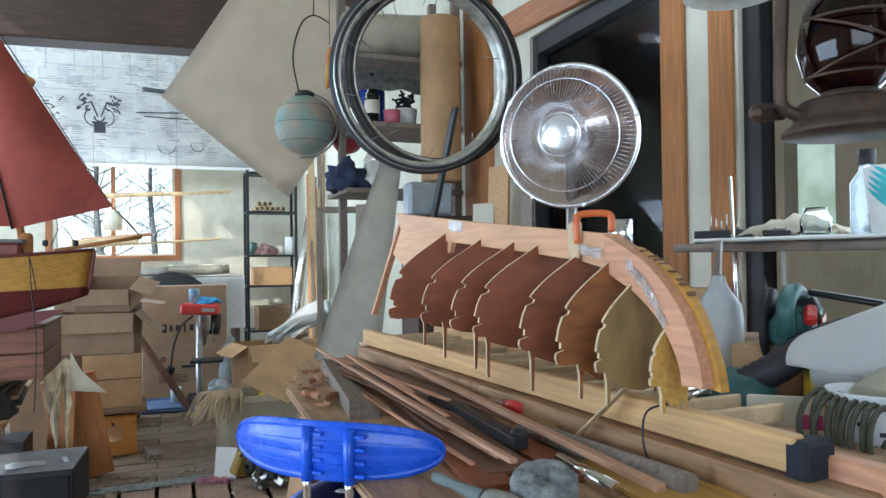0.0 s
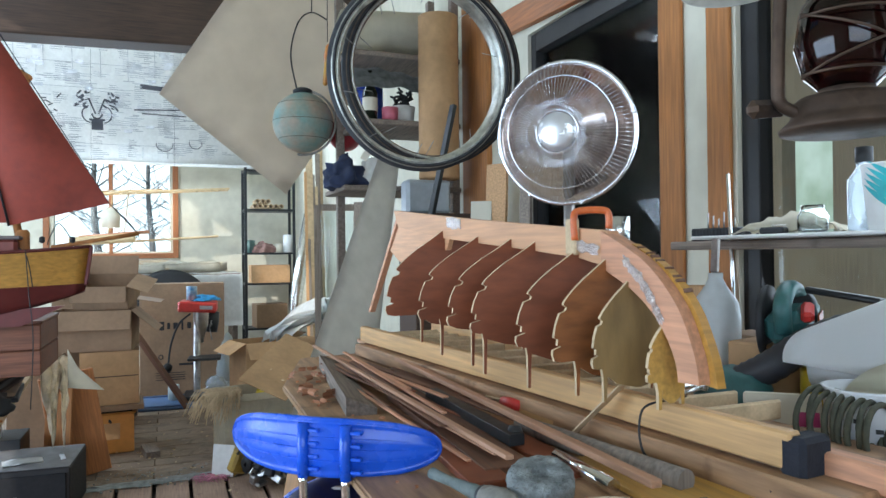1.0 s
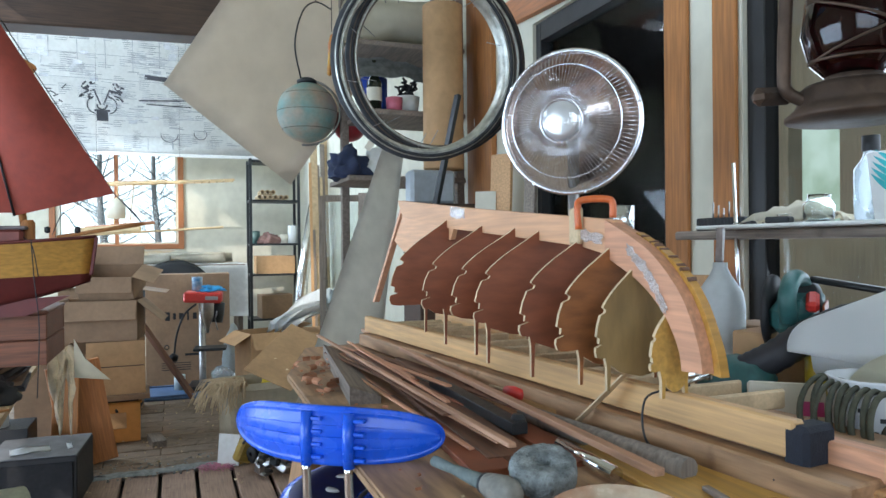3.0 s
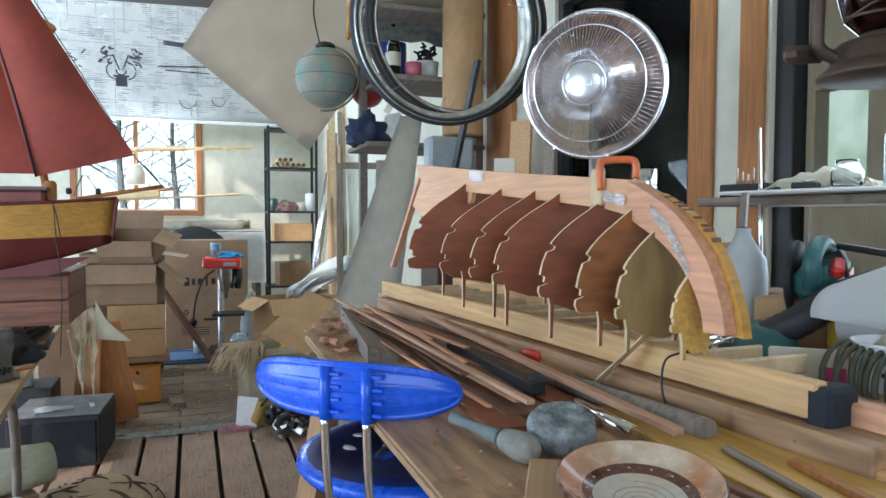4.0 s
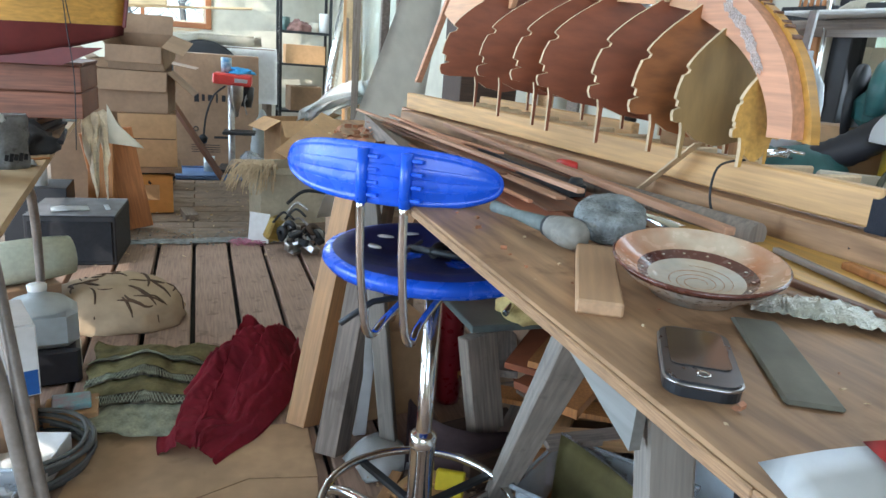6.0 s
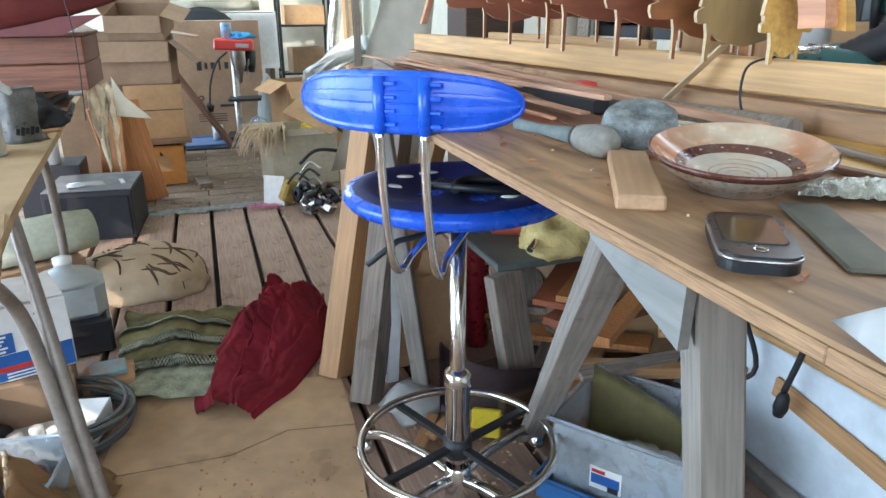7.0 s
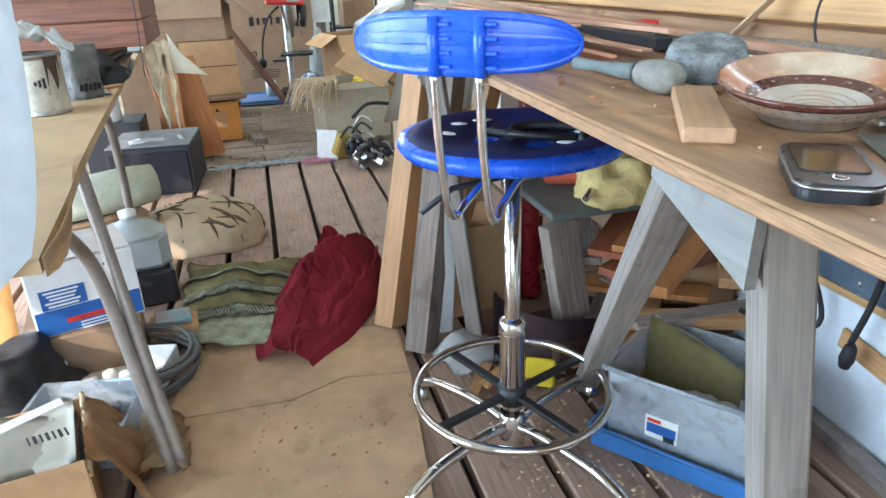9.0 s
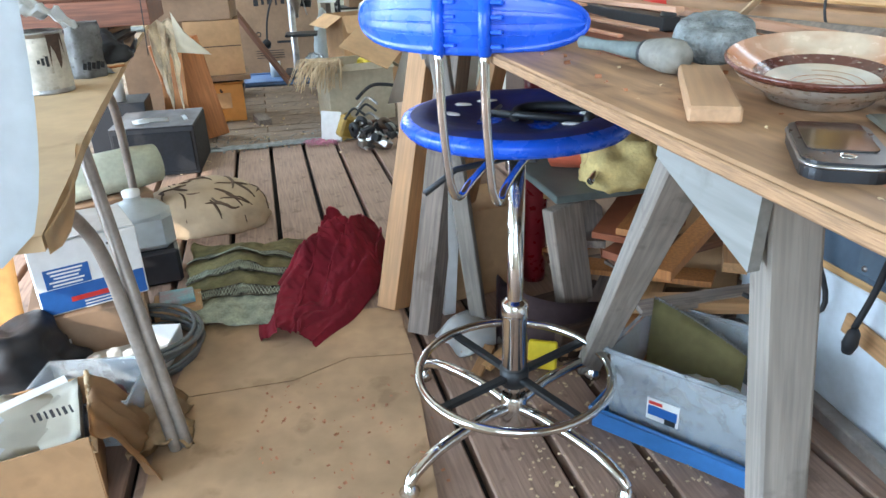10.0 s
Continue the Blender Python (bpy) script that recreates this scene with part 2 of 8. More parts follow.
def tube(points, r, n=8, bm=None, mi=0, closed=False, taper=None):
    """A round bar along points."""
    bm = bm or bmesh.new()
    pts = [Vector(p) for p in points]
    rings, side = [], None
    for i, p in enumerate(pts):
        a = pts[i - 1] if (i or closed) else p
        b = pts[(i + 1) % len(pts)] if (i + 1 < len(pts) or closed) else p
        d = (b - a).normalized()
        if side is None:
            side = d.orthogonal().normalized()
        side = (side - d * side.dot(d)).normalized()
        up = d.cross(side)
        k = r if taper is None else r * taper[i]
        rings.append([bm.verts.new(p + k * (math.cos(2 * math.pi * j / n) * side + math.sin(2 * math.pi * j / n) * up)) for j in range(n)])
    pairs = list(zip(rings, rings[1:])) + ([(rings[-1], rings[0])] if closed else [])
    for a, b in pairs:
        for j in range(n):
            f = bm.faces.new((a[j], a[(j + 1) % n], b[(j + 1) % n], b[j]))
            f.smooth, f.material_index = True, mi
    if not closed:
        for ring, flip in ((rings[0], True), (rings[-1], False)):
            f = bm.faces.new(list(reversed(ring)) if flip else ring)
            f.material_index = mi
    return bm


def bend(points, steps=6):
    """A smooth curve through points."""
    pts = [Vector(p) for p in points]
    out = []
    for i in range(len(pts) - 1):
        p0, p1, p2, p3 = pts[max(i - 1, 0)], pts[i], pts[i + 1], pts[min(i + 2, len(pts) - 1)]
        for k in range(steps):
            t = k / steps
            out.append(0.5 * (2 * p1 + (p2 - p0) * t + (2 * p0 - 5 * p1 + 4 * p2 - p3) * t * t + (3 * p1 - p0 - 3 * p2 + p3) * t ** 3))
    return out + [pts[-1]]


def prism(outline, thick, m=None, bm=None, mi=0, edge_mi=None):
    """A flat outline in x and z made a sheet of that thickness along y."""
    bm = bm or bmesh.new()
    m = m or Matrix()
    a = [bm.verts.new(m @ Vector((x, -thick / 2, z))) for x, z in outline]
    b = [bm.verts.new(m @ Vector((x, thick / 2, z))) for x, z in outline]
    made = [bm.faces.new(a), bm.faces.new(list(reversed(b)))]
    for f in made:
        f.material_index = mi
    n = len(a)
    for i in range(n):
        f = bm.faces.new((a[(i + 1) % n], a[i], b[i], b[(i + 1) % n]))
        f.material_index = mi if edge_mi is None else edge_mi
    bmesh.ops.recalc_face_normals(bm, faces=bm.faces[:])
    return bm


def sheet(nx, ny, fn, thick=0.002, bm=None):
    """A soft sheet: fn(u, v) gives the place for u, v from 0 to 1."""
    bm = bm or bmesh.new()
    g = [[bm.verts.new(fn(i / nx, j / ny)) for j in range(ny + 1)] for i in range(nx + 1)]
    fs = []
    for i in range(nx):
        for j in range(ny):
            f = bm.faces.new((g[i][j], g[i + 1][j], g[i + 1][j + 1], g[i][j + 1]))
            f.smooth = True
            fs.append(f)
    if thick:
        bmesh.ops.solidify(bm, geom=fs, thickness=thick)
    return bm


def rounded(w, h, r, n=6):
    """The outline of a plate with rounded corners."""
    out = []
    for cx, cy, a0 in ((w / 2 - r, h / 2 - r, 0), (r - w / 2, h / 2 - r, 90), (r - w / 2, r - h / 2, 180), (w / 2 - r, r - h / 2, 270)):
        out += [(cx + r * math.cos(radians(a0 + 90 * k / n)), cy + r * math.sin(radians(a0 + 90 * k / n))) for k in range(n + 1)]
    return out


def stick(name, a, b, w, h, material, label, category="stick", group="", twist=0.0, bevel=0.001):
    """A straight strip of wood from a to b."""
    a, b = Vector(a), Vector(b)
    d = b - a
    bm = boxm((w, d.length, h), bevel=bevel)
    ob = part(name, bm, material)
    ob.matrix_world = Matrix.Translation((a + b) / 2) @ d.to_track_quat("Y", "Z").to_matrix().to_4x4() @ pose(0, 0, 0, 0, twist, 0)
    return tagged(ob, label, category, group)

# ---- the room ----
H = 4.2          # ridge-side ceiling height
XW, XL, YF, YB = 1.56, -2.5, 8.6, -2.4


def wall(name, axis, at, thick, lo, hi, z0, z1, holes, material):
    """A wall across x or y with openings: (from, to, bottom, top) along it."""
    bm = bmesh.new()
    cuts = sorted({lo, hi, *[h[0] for h in holes], *[h[1] for h in holes]})
    for a, b in zip(cuts, cuts[1:]):
        spans, z = [], z0
        for h in sorted((h for h in holes if h[0] <= a + 1e-6 and h[1] >= b - 1e-6), key=lambda h: h[2]):
            spans.append((z, h[2]))
            z = h[3]
        spans.append((z, z1))
        for s, e in spans:
            if e - s > 1e-4:
                size = (thick, b - a, e - s) if axis == "x" else (b - a, thick, e - s)
                mid = (at, (a + b) / 2, (s + e) / 2) if axis == "x" else ((a + b) / 2, at, (s + e) / 2)
                box(bm, size, mid, bevel=0)
    bmesh.ops.remove_doubles(bm, verts=bm.verts[:], dist=1e-5)
    ob = part(name, bm, material)
    return tagged(ob, "cream painted plaster wall", "wall", kind="structure")


M_floorboard = mat("floor_board", (0.34, 0.222, 0.160), 0.8, vary=0.2, scale=5, bump=0.4, grain=Y, spots=0.45)
M_sub = mat("underfloor_shade", (0.03, 0.025, 0.02), 0.95, vary=0.3, scale=5, bump=0.1)
tagged(part("ground", boxm((60, 60, 0.05), (0, 3, -0.40), bevel=0), mat("garden_soil", (0.10, 0.11, 0.05), 0.95, vary=0.4, scale=0.8, bump=0.3)),
       "rough grass and soil outside the workshop", "ground", kind="structure")
# near-black sheet: the shade in the board gaps is put into its colour
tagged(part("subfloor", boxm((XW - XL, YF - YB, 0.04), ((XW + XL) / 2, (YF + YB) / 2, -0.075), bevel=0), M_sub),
       "near-black sheet painted as the shade beneath the floor boards", "floor", kind="structure")
wall("wall_east", "x", XW + 0.06, 0.12, YB, YF, -0.3, H, [(1.85, 2.70, 0.96, 2.14), (0.30, 1.545, 0.96, 2.6), (-1.5, 0.1, 0.96, 2.6)], M_cream)
wall("wall_north", "y", YF + 0.06, 0.12, XL - 0.12, XW + 0.12, -0.3, H, [(-1.02, 0.15, 1.28, 2.35)], M_cream)
# the opening above 3.2 m is added, for sun on papers and banner
wall("wall_west", "x", XL - 0.06, 0.12, YB, YF, -0.3, H, [(0.0, 3.4, 0.12, 1.95), (5.0, 7.4, 0.5, 1.9), (2.6, 8.3, 3.2, 4.1)], M_cream)
wall("wall_south", "y", YB - 0.06, 0.12, XL - 0.12, XW + 0.12, -0.3, H, [(-1.9, 1.1, 0.95, 2.5)], M_cream)
tagged(part("ceiling", boxm((XW - XL + 0.3, YF - YB + 0.3, 0.1), ((XW + XL) / 2, (YF + YB) / 2, H + 0.05), bevel=0), M_cream),
       "cream painted ceiling", "ceiling", kind="structure")

# the dark ceiling beam across the room
tagged(part("beam", boxm((XW - XL + 0.02, 0.22, 0.46), ((XW + XL) / 2, 5.2, 2.86), (0, -1.5, 0), 0.01), M_dark),
       "dark stained timber ceiling beam", "beam", kind="structure")


def window(name, axis, at, lo, hi, z0, z1, material, mullions=(), pane=True, frame_w=0.06, side=1):
    w = new(name)
    tagged(w, "wooden window frame with clear panes", "window", kind="structure")
    def bar(nm, a, b, c, d):
        if axis == "y":
            part(nm, boxm((b - a, 0.10, d - c), ((a + b) / 2, at, (c + d) / 2)), material, w)
        else:
            part(nm, boxm((0.10, b - a, d - c), (at, (a + b) / 2, (c + d) / 2)), material, w)
    bar("window_frame", lo, lo + frame_w, z0, z1)
    bar("window_frame", hi - frame_w, hi, z0, z1)
    bar("window_frame", lo + frame_w, hi - frame_w, z1 - frame_w, z1)
    bar("window_sill", lo + frame_w, hi - frame_w, z0, z0 + frame_w)
    for mpos in mullions:
        bar("mullion", mpos - 0.02, mpos + 0.02, z0 + frame_w, z1 - frame_w)
    if pane:
        size = (hi - lo - 2 * frame_w, 0.004, z1 - z0 - 2 * frame_w)
        mid = ((lo + hi) / 2, at + 0.02 * side, (z0 + z1) / 2)
        if axis == "x":
            size, mid = (0.004, size[0], size[2]), (at + 0.02 * side, (lo + hi) / 2, mid[2])
        g = part("pane", boxm(size, mid, bevel=0), M_glass, w)
        g.visible_shadow = False
    return w


window("window_1", "y", YF + 0.02, -1.12, 0.24, 1.20, 2.40, M_firy, (-0.46,))
window("window_2", "x", XL - 0.02, 0.0, 3.4, 0.12, 1.95, M_fir, (1.1, 2.2), False)
window("window_3", "x", XL - 0.02, 5.0, 7.4, 0.5, 1.9, M_fir, (6.2,), False)
# unseen high window, added to let light onto the far end
window("added_high_window", "x", XL - 0.02, 2.6, 8.3, 3.2, 4.1, M_fir, (3.6, 4.5, 5.4, 6.3, 6.9, 7.5), False)
window("window_4", "y", YB - 0.02, -1.9, 1.1, 0.95, 2.5, M_fir, (-0.9, 0.1), False)

# east wall: fir posts, dark sashes and large panes onto the porch
M_sash = mat("dark_bronze_sash", (0.022, 0.021, 0.022), 0.45, 0.3, vary=0.2, scale=10, bump=0.05)


def east(name, y0, y1, z0, z1, x0, x1, material, label, cat="trim"):
    tagged(part(name, boxm((x1 - x0, y1 - y0, z1 - z0), ((x0 + x1) / 2, (y0 + y1) / 2, (z0 + z1) / 2)), material), label, cat, kind="structure")


east("trim_post_1", 1.744, 1.846, 0.90, 3.0, 1.545, 1.5585, M_fir, "varnished fir window post")
east("trim_post_2", 1.556, 1.643, 0.90, 3.0, 1.545, 1.5585, M_fir, "varnished fir window post")
east("trim_post_3", 3.054, 3.343, 0.90, 3.0, 1.53, 1.5585, M_fir, "varnished fir window post")
tagged(part("trim_header", boxm((0.03, 1.2, 0.11), (1.543, 2.42, 2.205), (4, 0, 0)), M_firy), "varnished fir header over the window", "trim", kind="structure")
pane_1 = new("window_5")
tagged(pane_1, "large dark-framed glass pane in the side wall", "window", kind="structure")
for y0, y1, z0, z1 in ((1.85, 1.885, 0.96, 2.14), (2.66, 2.70, 0.96, 2.14), (1.885, 2.66, 0.96, 1.0), (1.885, 2.66, 2.06, 2.14)):
    part("sash", boxm((0.05, y1 - y0, z1 - z0), (1.60, (y0 + y1) / 2, (z0 + z1) / 2)), M_sash, pane_1)
part("pane", boxm((0.005, 0.775, 1.06), (1.61, 2.2725, 1.53), bevel=0), M_glass, pane_1).visible_shadow = False
pane_2 = new("window_6")
tagged(pane_2, "large dark-framed glass pane in the side wall", "window", kind="structure")
for y0, y1, z0, z1 in ((1.485, 1.545, 0.96, 2.6), (0.30, 0.36, 0.96, 2.6), (0.36, 1.485, 0.96, 1.0), (0.36, 1.485, 2.52, 2.6)):
    part("sash", boxm((0.05, y1 - y0, z1 - z0), (1.60, (y0 + y1) / 2, (z0 + z1) / 2)), M_sash, pane_2)
part("pane", boxm((0.005, 1.125, 1.52), (1.61, 0.9225, 1.76), bevel=0), M_glass, pane_2).visible_shadow = False

# the porch behind the panes
M_porch = mat("grey_cream_boarding", (0.44, 0.345, 0.25), 0.8, vary=0.12, scale=3, bump=0.1, grain=Z)
wall("wall_porch", "x", 3.3, 0.1, -2.4, 6.5, -0.3, 3.0, [(4.02, 4.60, 1.28, 1.98), (2.62, 2.93, 1.30, 1.86)], M_porch)
# the opening in this end wall is added for the porch fill
wall("wall_porch_end", "y", 6.5, 0.1, 1.7, 3.3, -0.3, 3.0, [(1.95, 2.95, 1.1, 2.4)], M_porch)
wall("wall_porch_south", "y", -2.4, 0.1, 1.7, 3.3, -0.3, 3.0, [], M_porch)
tagged(part("porch_floor", boxm((1.7, 8.9, 0.05), (2.5, 2.05, -0.1), bevel=0), M_greyy), "grey boards of the porch floor", "floor", kind="structure")
tagged(part("porch_ceiling", boxm((1.8, 9.0, 0.05), (2.5, 2.05, 3.03), bevel=0), M_porch), "grey-cream boarded porch ceiling", "ceiling", kind="structure")

# floor boards: gapped planks in front, older tight boards beyond the mortar strip
floor = tagged(new("floor"), "worn grey-brown plank floor with open gaps", "floor", kind="structure")
PITCH, X0 = 0.182, 0.053
mesh_cache = {}
for i in range(-14, 9):
    xa, xb = X0 + i * PITCH + 0.010, X0 + (i + 1) * PITCH - 0.010
    if xa < XL or xb > XW:
        continue
    for y0, y1 in ((YB, 0.6), (0.606, 4.15)):
        key = (round(y1 - y0, 3))
        if key not in mesh_cache:
            bm = boxm((PITCH - 0.02, y1 - y0, 0.045), bevel=0.004)
            me = bpy.data.meshes.new("floor_board")
            bm.to_mesh(me)
            bm.free()
            me.materials.append(M_floorboard)
            mesh_cache[key] = me
        ob = new("floor_board", mesh_cache[key])
        ob.parent = floor
        ob.location = ((xa + xb) / 2, (y0 + y1) / 2, -0.0225 - random.uniform(0, 0.004))
M_oldfloor = mat("old_floor_board", (0.23, 0.165, 0.115), 0.85, vary=0.3, scale=6, bump=0.35, grain=X, spots=0.5)
for j in range(int((YF - 4.2) / 0.14)):
    for i in range(5):
        xa = XL + i * 0.85 - (j % 2) * 0.3
        xb = min(xa + 0.845, XW)
        xa = max(xa, XL)
        if xb - xa < 0.1:
            continue
        key = ("old", round(xb - xa, 3))
        if key not in mesh_cache:
            bm = boxm((xb - xa, 0.137, 0.045), bevel=0.003)
            me = bpy.data.meshes.new("floor_board")
            bm.to_mesh(me)
            bm.free()
            me.materials.append(M_oldfloor)
            mesh_cache[key] = me
        ob = new("floor_board", mesh_cache[key])
        ob.parent = floor
        ob.location = ((xa + xb) / 2, 4.27 + j * 0.14, -0.0225 + random.uniform(-0.003, 0.002))
bm = bmesh.new()
sheet(90, 6, lambda u, v: Vector((XL + 0.02 + u * (XW - XL - 0.04), 4.10 + 0.10 * v + 0.03 * (noise.noise((u * 25, v * 2, 0)) + 0.6 * noise.noise((u * 70, v * 5, 3))) + 0.05 * (u - 0.5),
                                  0.004 + 0.012 * math.sin(math.pi * v) * (0.6 + noise.noise((u * 60, v * 3, 1))))), 0, bm)
part("mortar_strip", bm, M_conc, floor, "crumbling grey mortar strip across the boards")

# ---- the bench ----
BZ = 0.905
bench = thing("workbench", "long plywood workbench top on sawhorses, littered with shavings", "workbench")
outline = [(0.372, -1.2), (0.365, 0.4), (0.37, 1.1), (0.385, 1.78), (0.50, 2.20), (1.44, 2.36), (1.44, -1.2)]
bm = bmesh.new()
lo = [bm.verts.new((x, y, BZ - 0.015)) for x, y in outline]
hi = [bm.verts.new((x, y, BZ)) for x, y in outline]
bm.faces.new(hi).material_index = 0
bm.faces.new(list(reversed(lo))).material_index = 0
for i in range(len(lo)):
    j = (i + 1) % len(lo)
    bm.faces.new((lo[i], lo[j], hi[j], hi[i])).material_index = 1
bmesh.ops.recalc_face_normals(bm, faces=bm.faces[:])
bmesh.ops.bevel(bm, geom=[e for e in bm.edges if abs(e.verts[0].co.z - e.verts[1].co.z) < 1e-6], offset=0.002, segments=1, affect="EDGES")
part("bench_top", bm, [M_ply, M_plyedge], bench)
for (xa, ya), (xb, yb) in zip(outline[:4], outline[1:5]):
    o = part("edge_strip", boxm((0.003, math.hypot(xb - xa, yb - ya), 0.010), bevel=0.001), M_plyedge, bench, "splintered plywood edge")
    o.matrix_basis = pose((xa + xb) / 2 - 0.0012, (ya + yb) / 2, BZ - 0.0075, 0, 0, -math.degrees(math.atan2(xb - xa, yb - ya)))


def beam_between(a, b, w, h, m, parent, name, roll=0.0, bevel=0.003):
    a, b = Vector(a), Vector(b)
    d = b - a
    ob = part(name, boxm((w, h, d.length), bevel=bevel), m, parent)
    ob.matrix_basis = Matrix.Translation((a + b) / 2) @ d.to_track_quat("Z", "Y").to_matrix().to_4x4() @ pose(0, 0, 0, 0, 0, roll)
    return ob


M_horse = mat("pale_grey_timber", (0.26, 0.23, 0.198), 0.85, vary=0.22, scale=6, bump=0.25, grain=Z, spots=0.35)


M_gusset = mat("pale_grey_paint", (0.25, 0.25, 0.235), 0.7, vary=0.12, scale=5, bump=0.1, grain=Y, spots=0.3)


def sawhorse(y):
    s = thing("sawhorse", "weathered grey timber sawhorse carrying the bench", "sawhorse", group="sawhorses under the bench")
    beam_between((0.535, y, BZ - 0.065), (1.40, y, BZ - 0.065), 0.09, 0.09, M_horse, s, "crossbar")
    for x in (0.50, 1.34):
        k = 1 if x < 1 else -1
        beam_between((x, y - 0.13, BZ - 0.03), (x + 0.10 * k, y - 0.17, 0.0), 0.058, 0.045, M_horse, s, "leg")
        beam_between((x + 0.02 * k, y + 0.02, BZ - 0.05), (x + 0.305, y + 0.80, 0.0) if k > 0 else (x - 0.1, y + 0.12, 0.0), 0.052, 0.045, M_horse, s, "leg")
        g = prism([(y - 0.155, BZ - 0.017), (y + 0.004, BZ - 0.017), (y + 0.012, BZ - 0.075), (y - 0.150, BZ - 0.135)], 0.012, Matrix.Translation((x - 0.032 * k, 0, 0)) @ Matrix(((0, 1, 0, 0), (1, 0, 0, 0), (0, 0, 1, 0), (0, 0, 0, 1))))
        part("gusset", g, M_gusset, s, "pale grey painted plate")
    return s


sawhorse(0.78)
sawhorse(2.05)

# ---- the stool ----
stool = thing("stool", "blue plastic drafting stool with chrome base and foot ring", "stool", (0.53, 1.39, 0), -40)
bm = lathe([(0.030, 0.02), (0.030, 0.10), (0.026, 0.105)], 24)
part("hub", bm, M_chrome, stool)
part("column", lathe([(0.0, 0.06), (0.017, 0.06), (0.017, 0.67), (0.0, 0.67)], 24), M_chrome, stool)
part("sleeve", lathe([(0.024, 0.12), (0.027, 0.13), (0.027, 0.30), (0.029, 0.305), (0.029, 0.335), (0.024, 0.34), (0.017, 0.345)], 24), M_chrome, stool)
ring_pts = [(0.212 * math.cos(a), 0.212 * math.sin(a), 0.165) for a in [2 * math.pi * i / 48 for i in range(48)]]
part("foot_ring", tube(ring_pts, 0.010, 10, closed=True), M_chrome, stool)
for k in range(4):
    a = radians(62 + 90 * k)
    part("ring_spoke", boxm((0.19, 0.022, 0.012), (0.115 * math.cos(a), 0.115 * math.sin(a), 0.155), (0, 0, math.degrees(a))), M_blackmetal, stool, "black metal spoke")
part("spoke_collar", lathe([(0.017, 0.13), (0.032, 0.135), (0.032, 0.175), (0.017, 0.18)], 20), M_blackmetal, stool, "black collar")
for k in range(4):
    a = radians(246.5 + 91 * k)
    c, s = math.cos(a), math.sin(a)
    leg = part("base_leg", tube(bend([(0.02 * c, 0.02 * s, 0.072), (0.10 * c, 0.10 * s, 0.082), (0.22 * c, 0.22 * s, 0.074), (0.285 * c, 0.285 * s, 0.052), (0.305 * c, 0.305 * s, 0.034)]), 0.013, 10), M_chrome, stool)
    part("glide", lathe([(0.0, 0.0), (0.02, 0.0), (0.022, 0.012), (0.012, 0.024), (0.008, 0.036), (0, 0.036)], 16, None, Matrix.Translation((0.305 * c, 0.305 * s, 0))), M_chrome, leg)


def seat_z(x, y):
    r = math.hypot(x / 0.215, y / 0.225)
    return 0.732 + 0.030 * r * r - (0.022 * max(0.0, r - 0.82) / 0.18 if r > 0.82 else 0) - 0.02 * math.exp(-((abs(x) - 0.08) ** 2) / 0.004) * (1 - r)


bm = bmesh.new()
rings = []
for i in range(15):
    r = i / 14
    rings.append([bm.verts.new((0.215 * r * math.cos(a), 0.225 * r * math.sin(a), seat_z(0.215 * r * math.cos(a), 0.225 * r * math.sin(a)))) for a in [2 * math.pi * j / 40 for j in range(40)]])
rings.append([bm.verts.new((0.219 * math.cos(a), 0.229 * math.sin(a), 0.728)) for a in [2 * math.pi * j / 40 for j in range(40)]])
rings.append([bm.verts.new((0.208 * math.cos(a), 0.218 * math.sin(a), 0.714)) for a in [2 * math.pi * j / 40 for j in range(40)]])
rings.append([bm.verts.new((0.08 * math.cos(a), 0.08 * math.sin(a), 0.694)) for a in [2 * math.pi * j / 40 for j in range(40)]])
for a, b in zip(rings, rings[1:]):
    for j in range(40):
        f = bm.faces.new((a[j], a[(j + 1) % 40], b[(j + 1) % 40], b[j]))
        f.smooth = True
bmesh.ops.remove_doubles(bm, verts=bm.verts[:], dist=1e-4)
# the top inside the rim is a darker navy than the rest
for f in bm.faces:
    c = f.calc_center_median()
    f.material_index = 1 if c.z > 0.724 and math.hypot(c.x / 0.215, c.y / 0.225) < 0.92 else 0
seat = part("seat", bm, [M_blue, mat("dark_navy_plastic", (0.012, 0.022, 0.13), 0.42, vary=0.4, scale=9, bump=0.05)], stool)
for x, y, rz in ((-0.10, 0.09, 35), (-0.13, 0.03, 10), (-0.12, -0.04, -15), (0.10, 0.09, -35), (0.13, 0.03, -10), (0.12, -0.04, 15)):
    bm = lathe([(0.0, 0.002), (0.009, 0.002), (0.010, 0.0)], 16, None, Matrix.Diagonal((2.3, 1.0, 1, 1)))
    o = part("slot", bm, M_white, seat, "slot through the seat")
    o.matrix_basis = pose(x, y, seat_z(x, y) + 0.001, 0, 0, rz)
part("swivel_plate", boxm((0.12, 0.12, 0.03), (0, 0, 0.680)), M_blackmetal, stool)
part("height_lever", tube([(0.03, -0.02, 0.67), (-0.07, -0.13, 0.66), (-0.11, -0.18, 0.625)], 0.006), M_blackmetal, stool, "black lever")


BX = 0.032


def back_pt(u, v):
    """The backrest: a wide, rounded bar bowed round the sitter."""
    x = 0.170 * u
    half = 0.0385 * (max(0.0, 1 - abs(u) ** 3.0)) ** 0.45
    return Vector((BX + x, -0.355 + 0.06 * u * u - 0.006 * (1 - v * v), 0.942 - 0.004 * u * u + half * v))


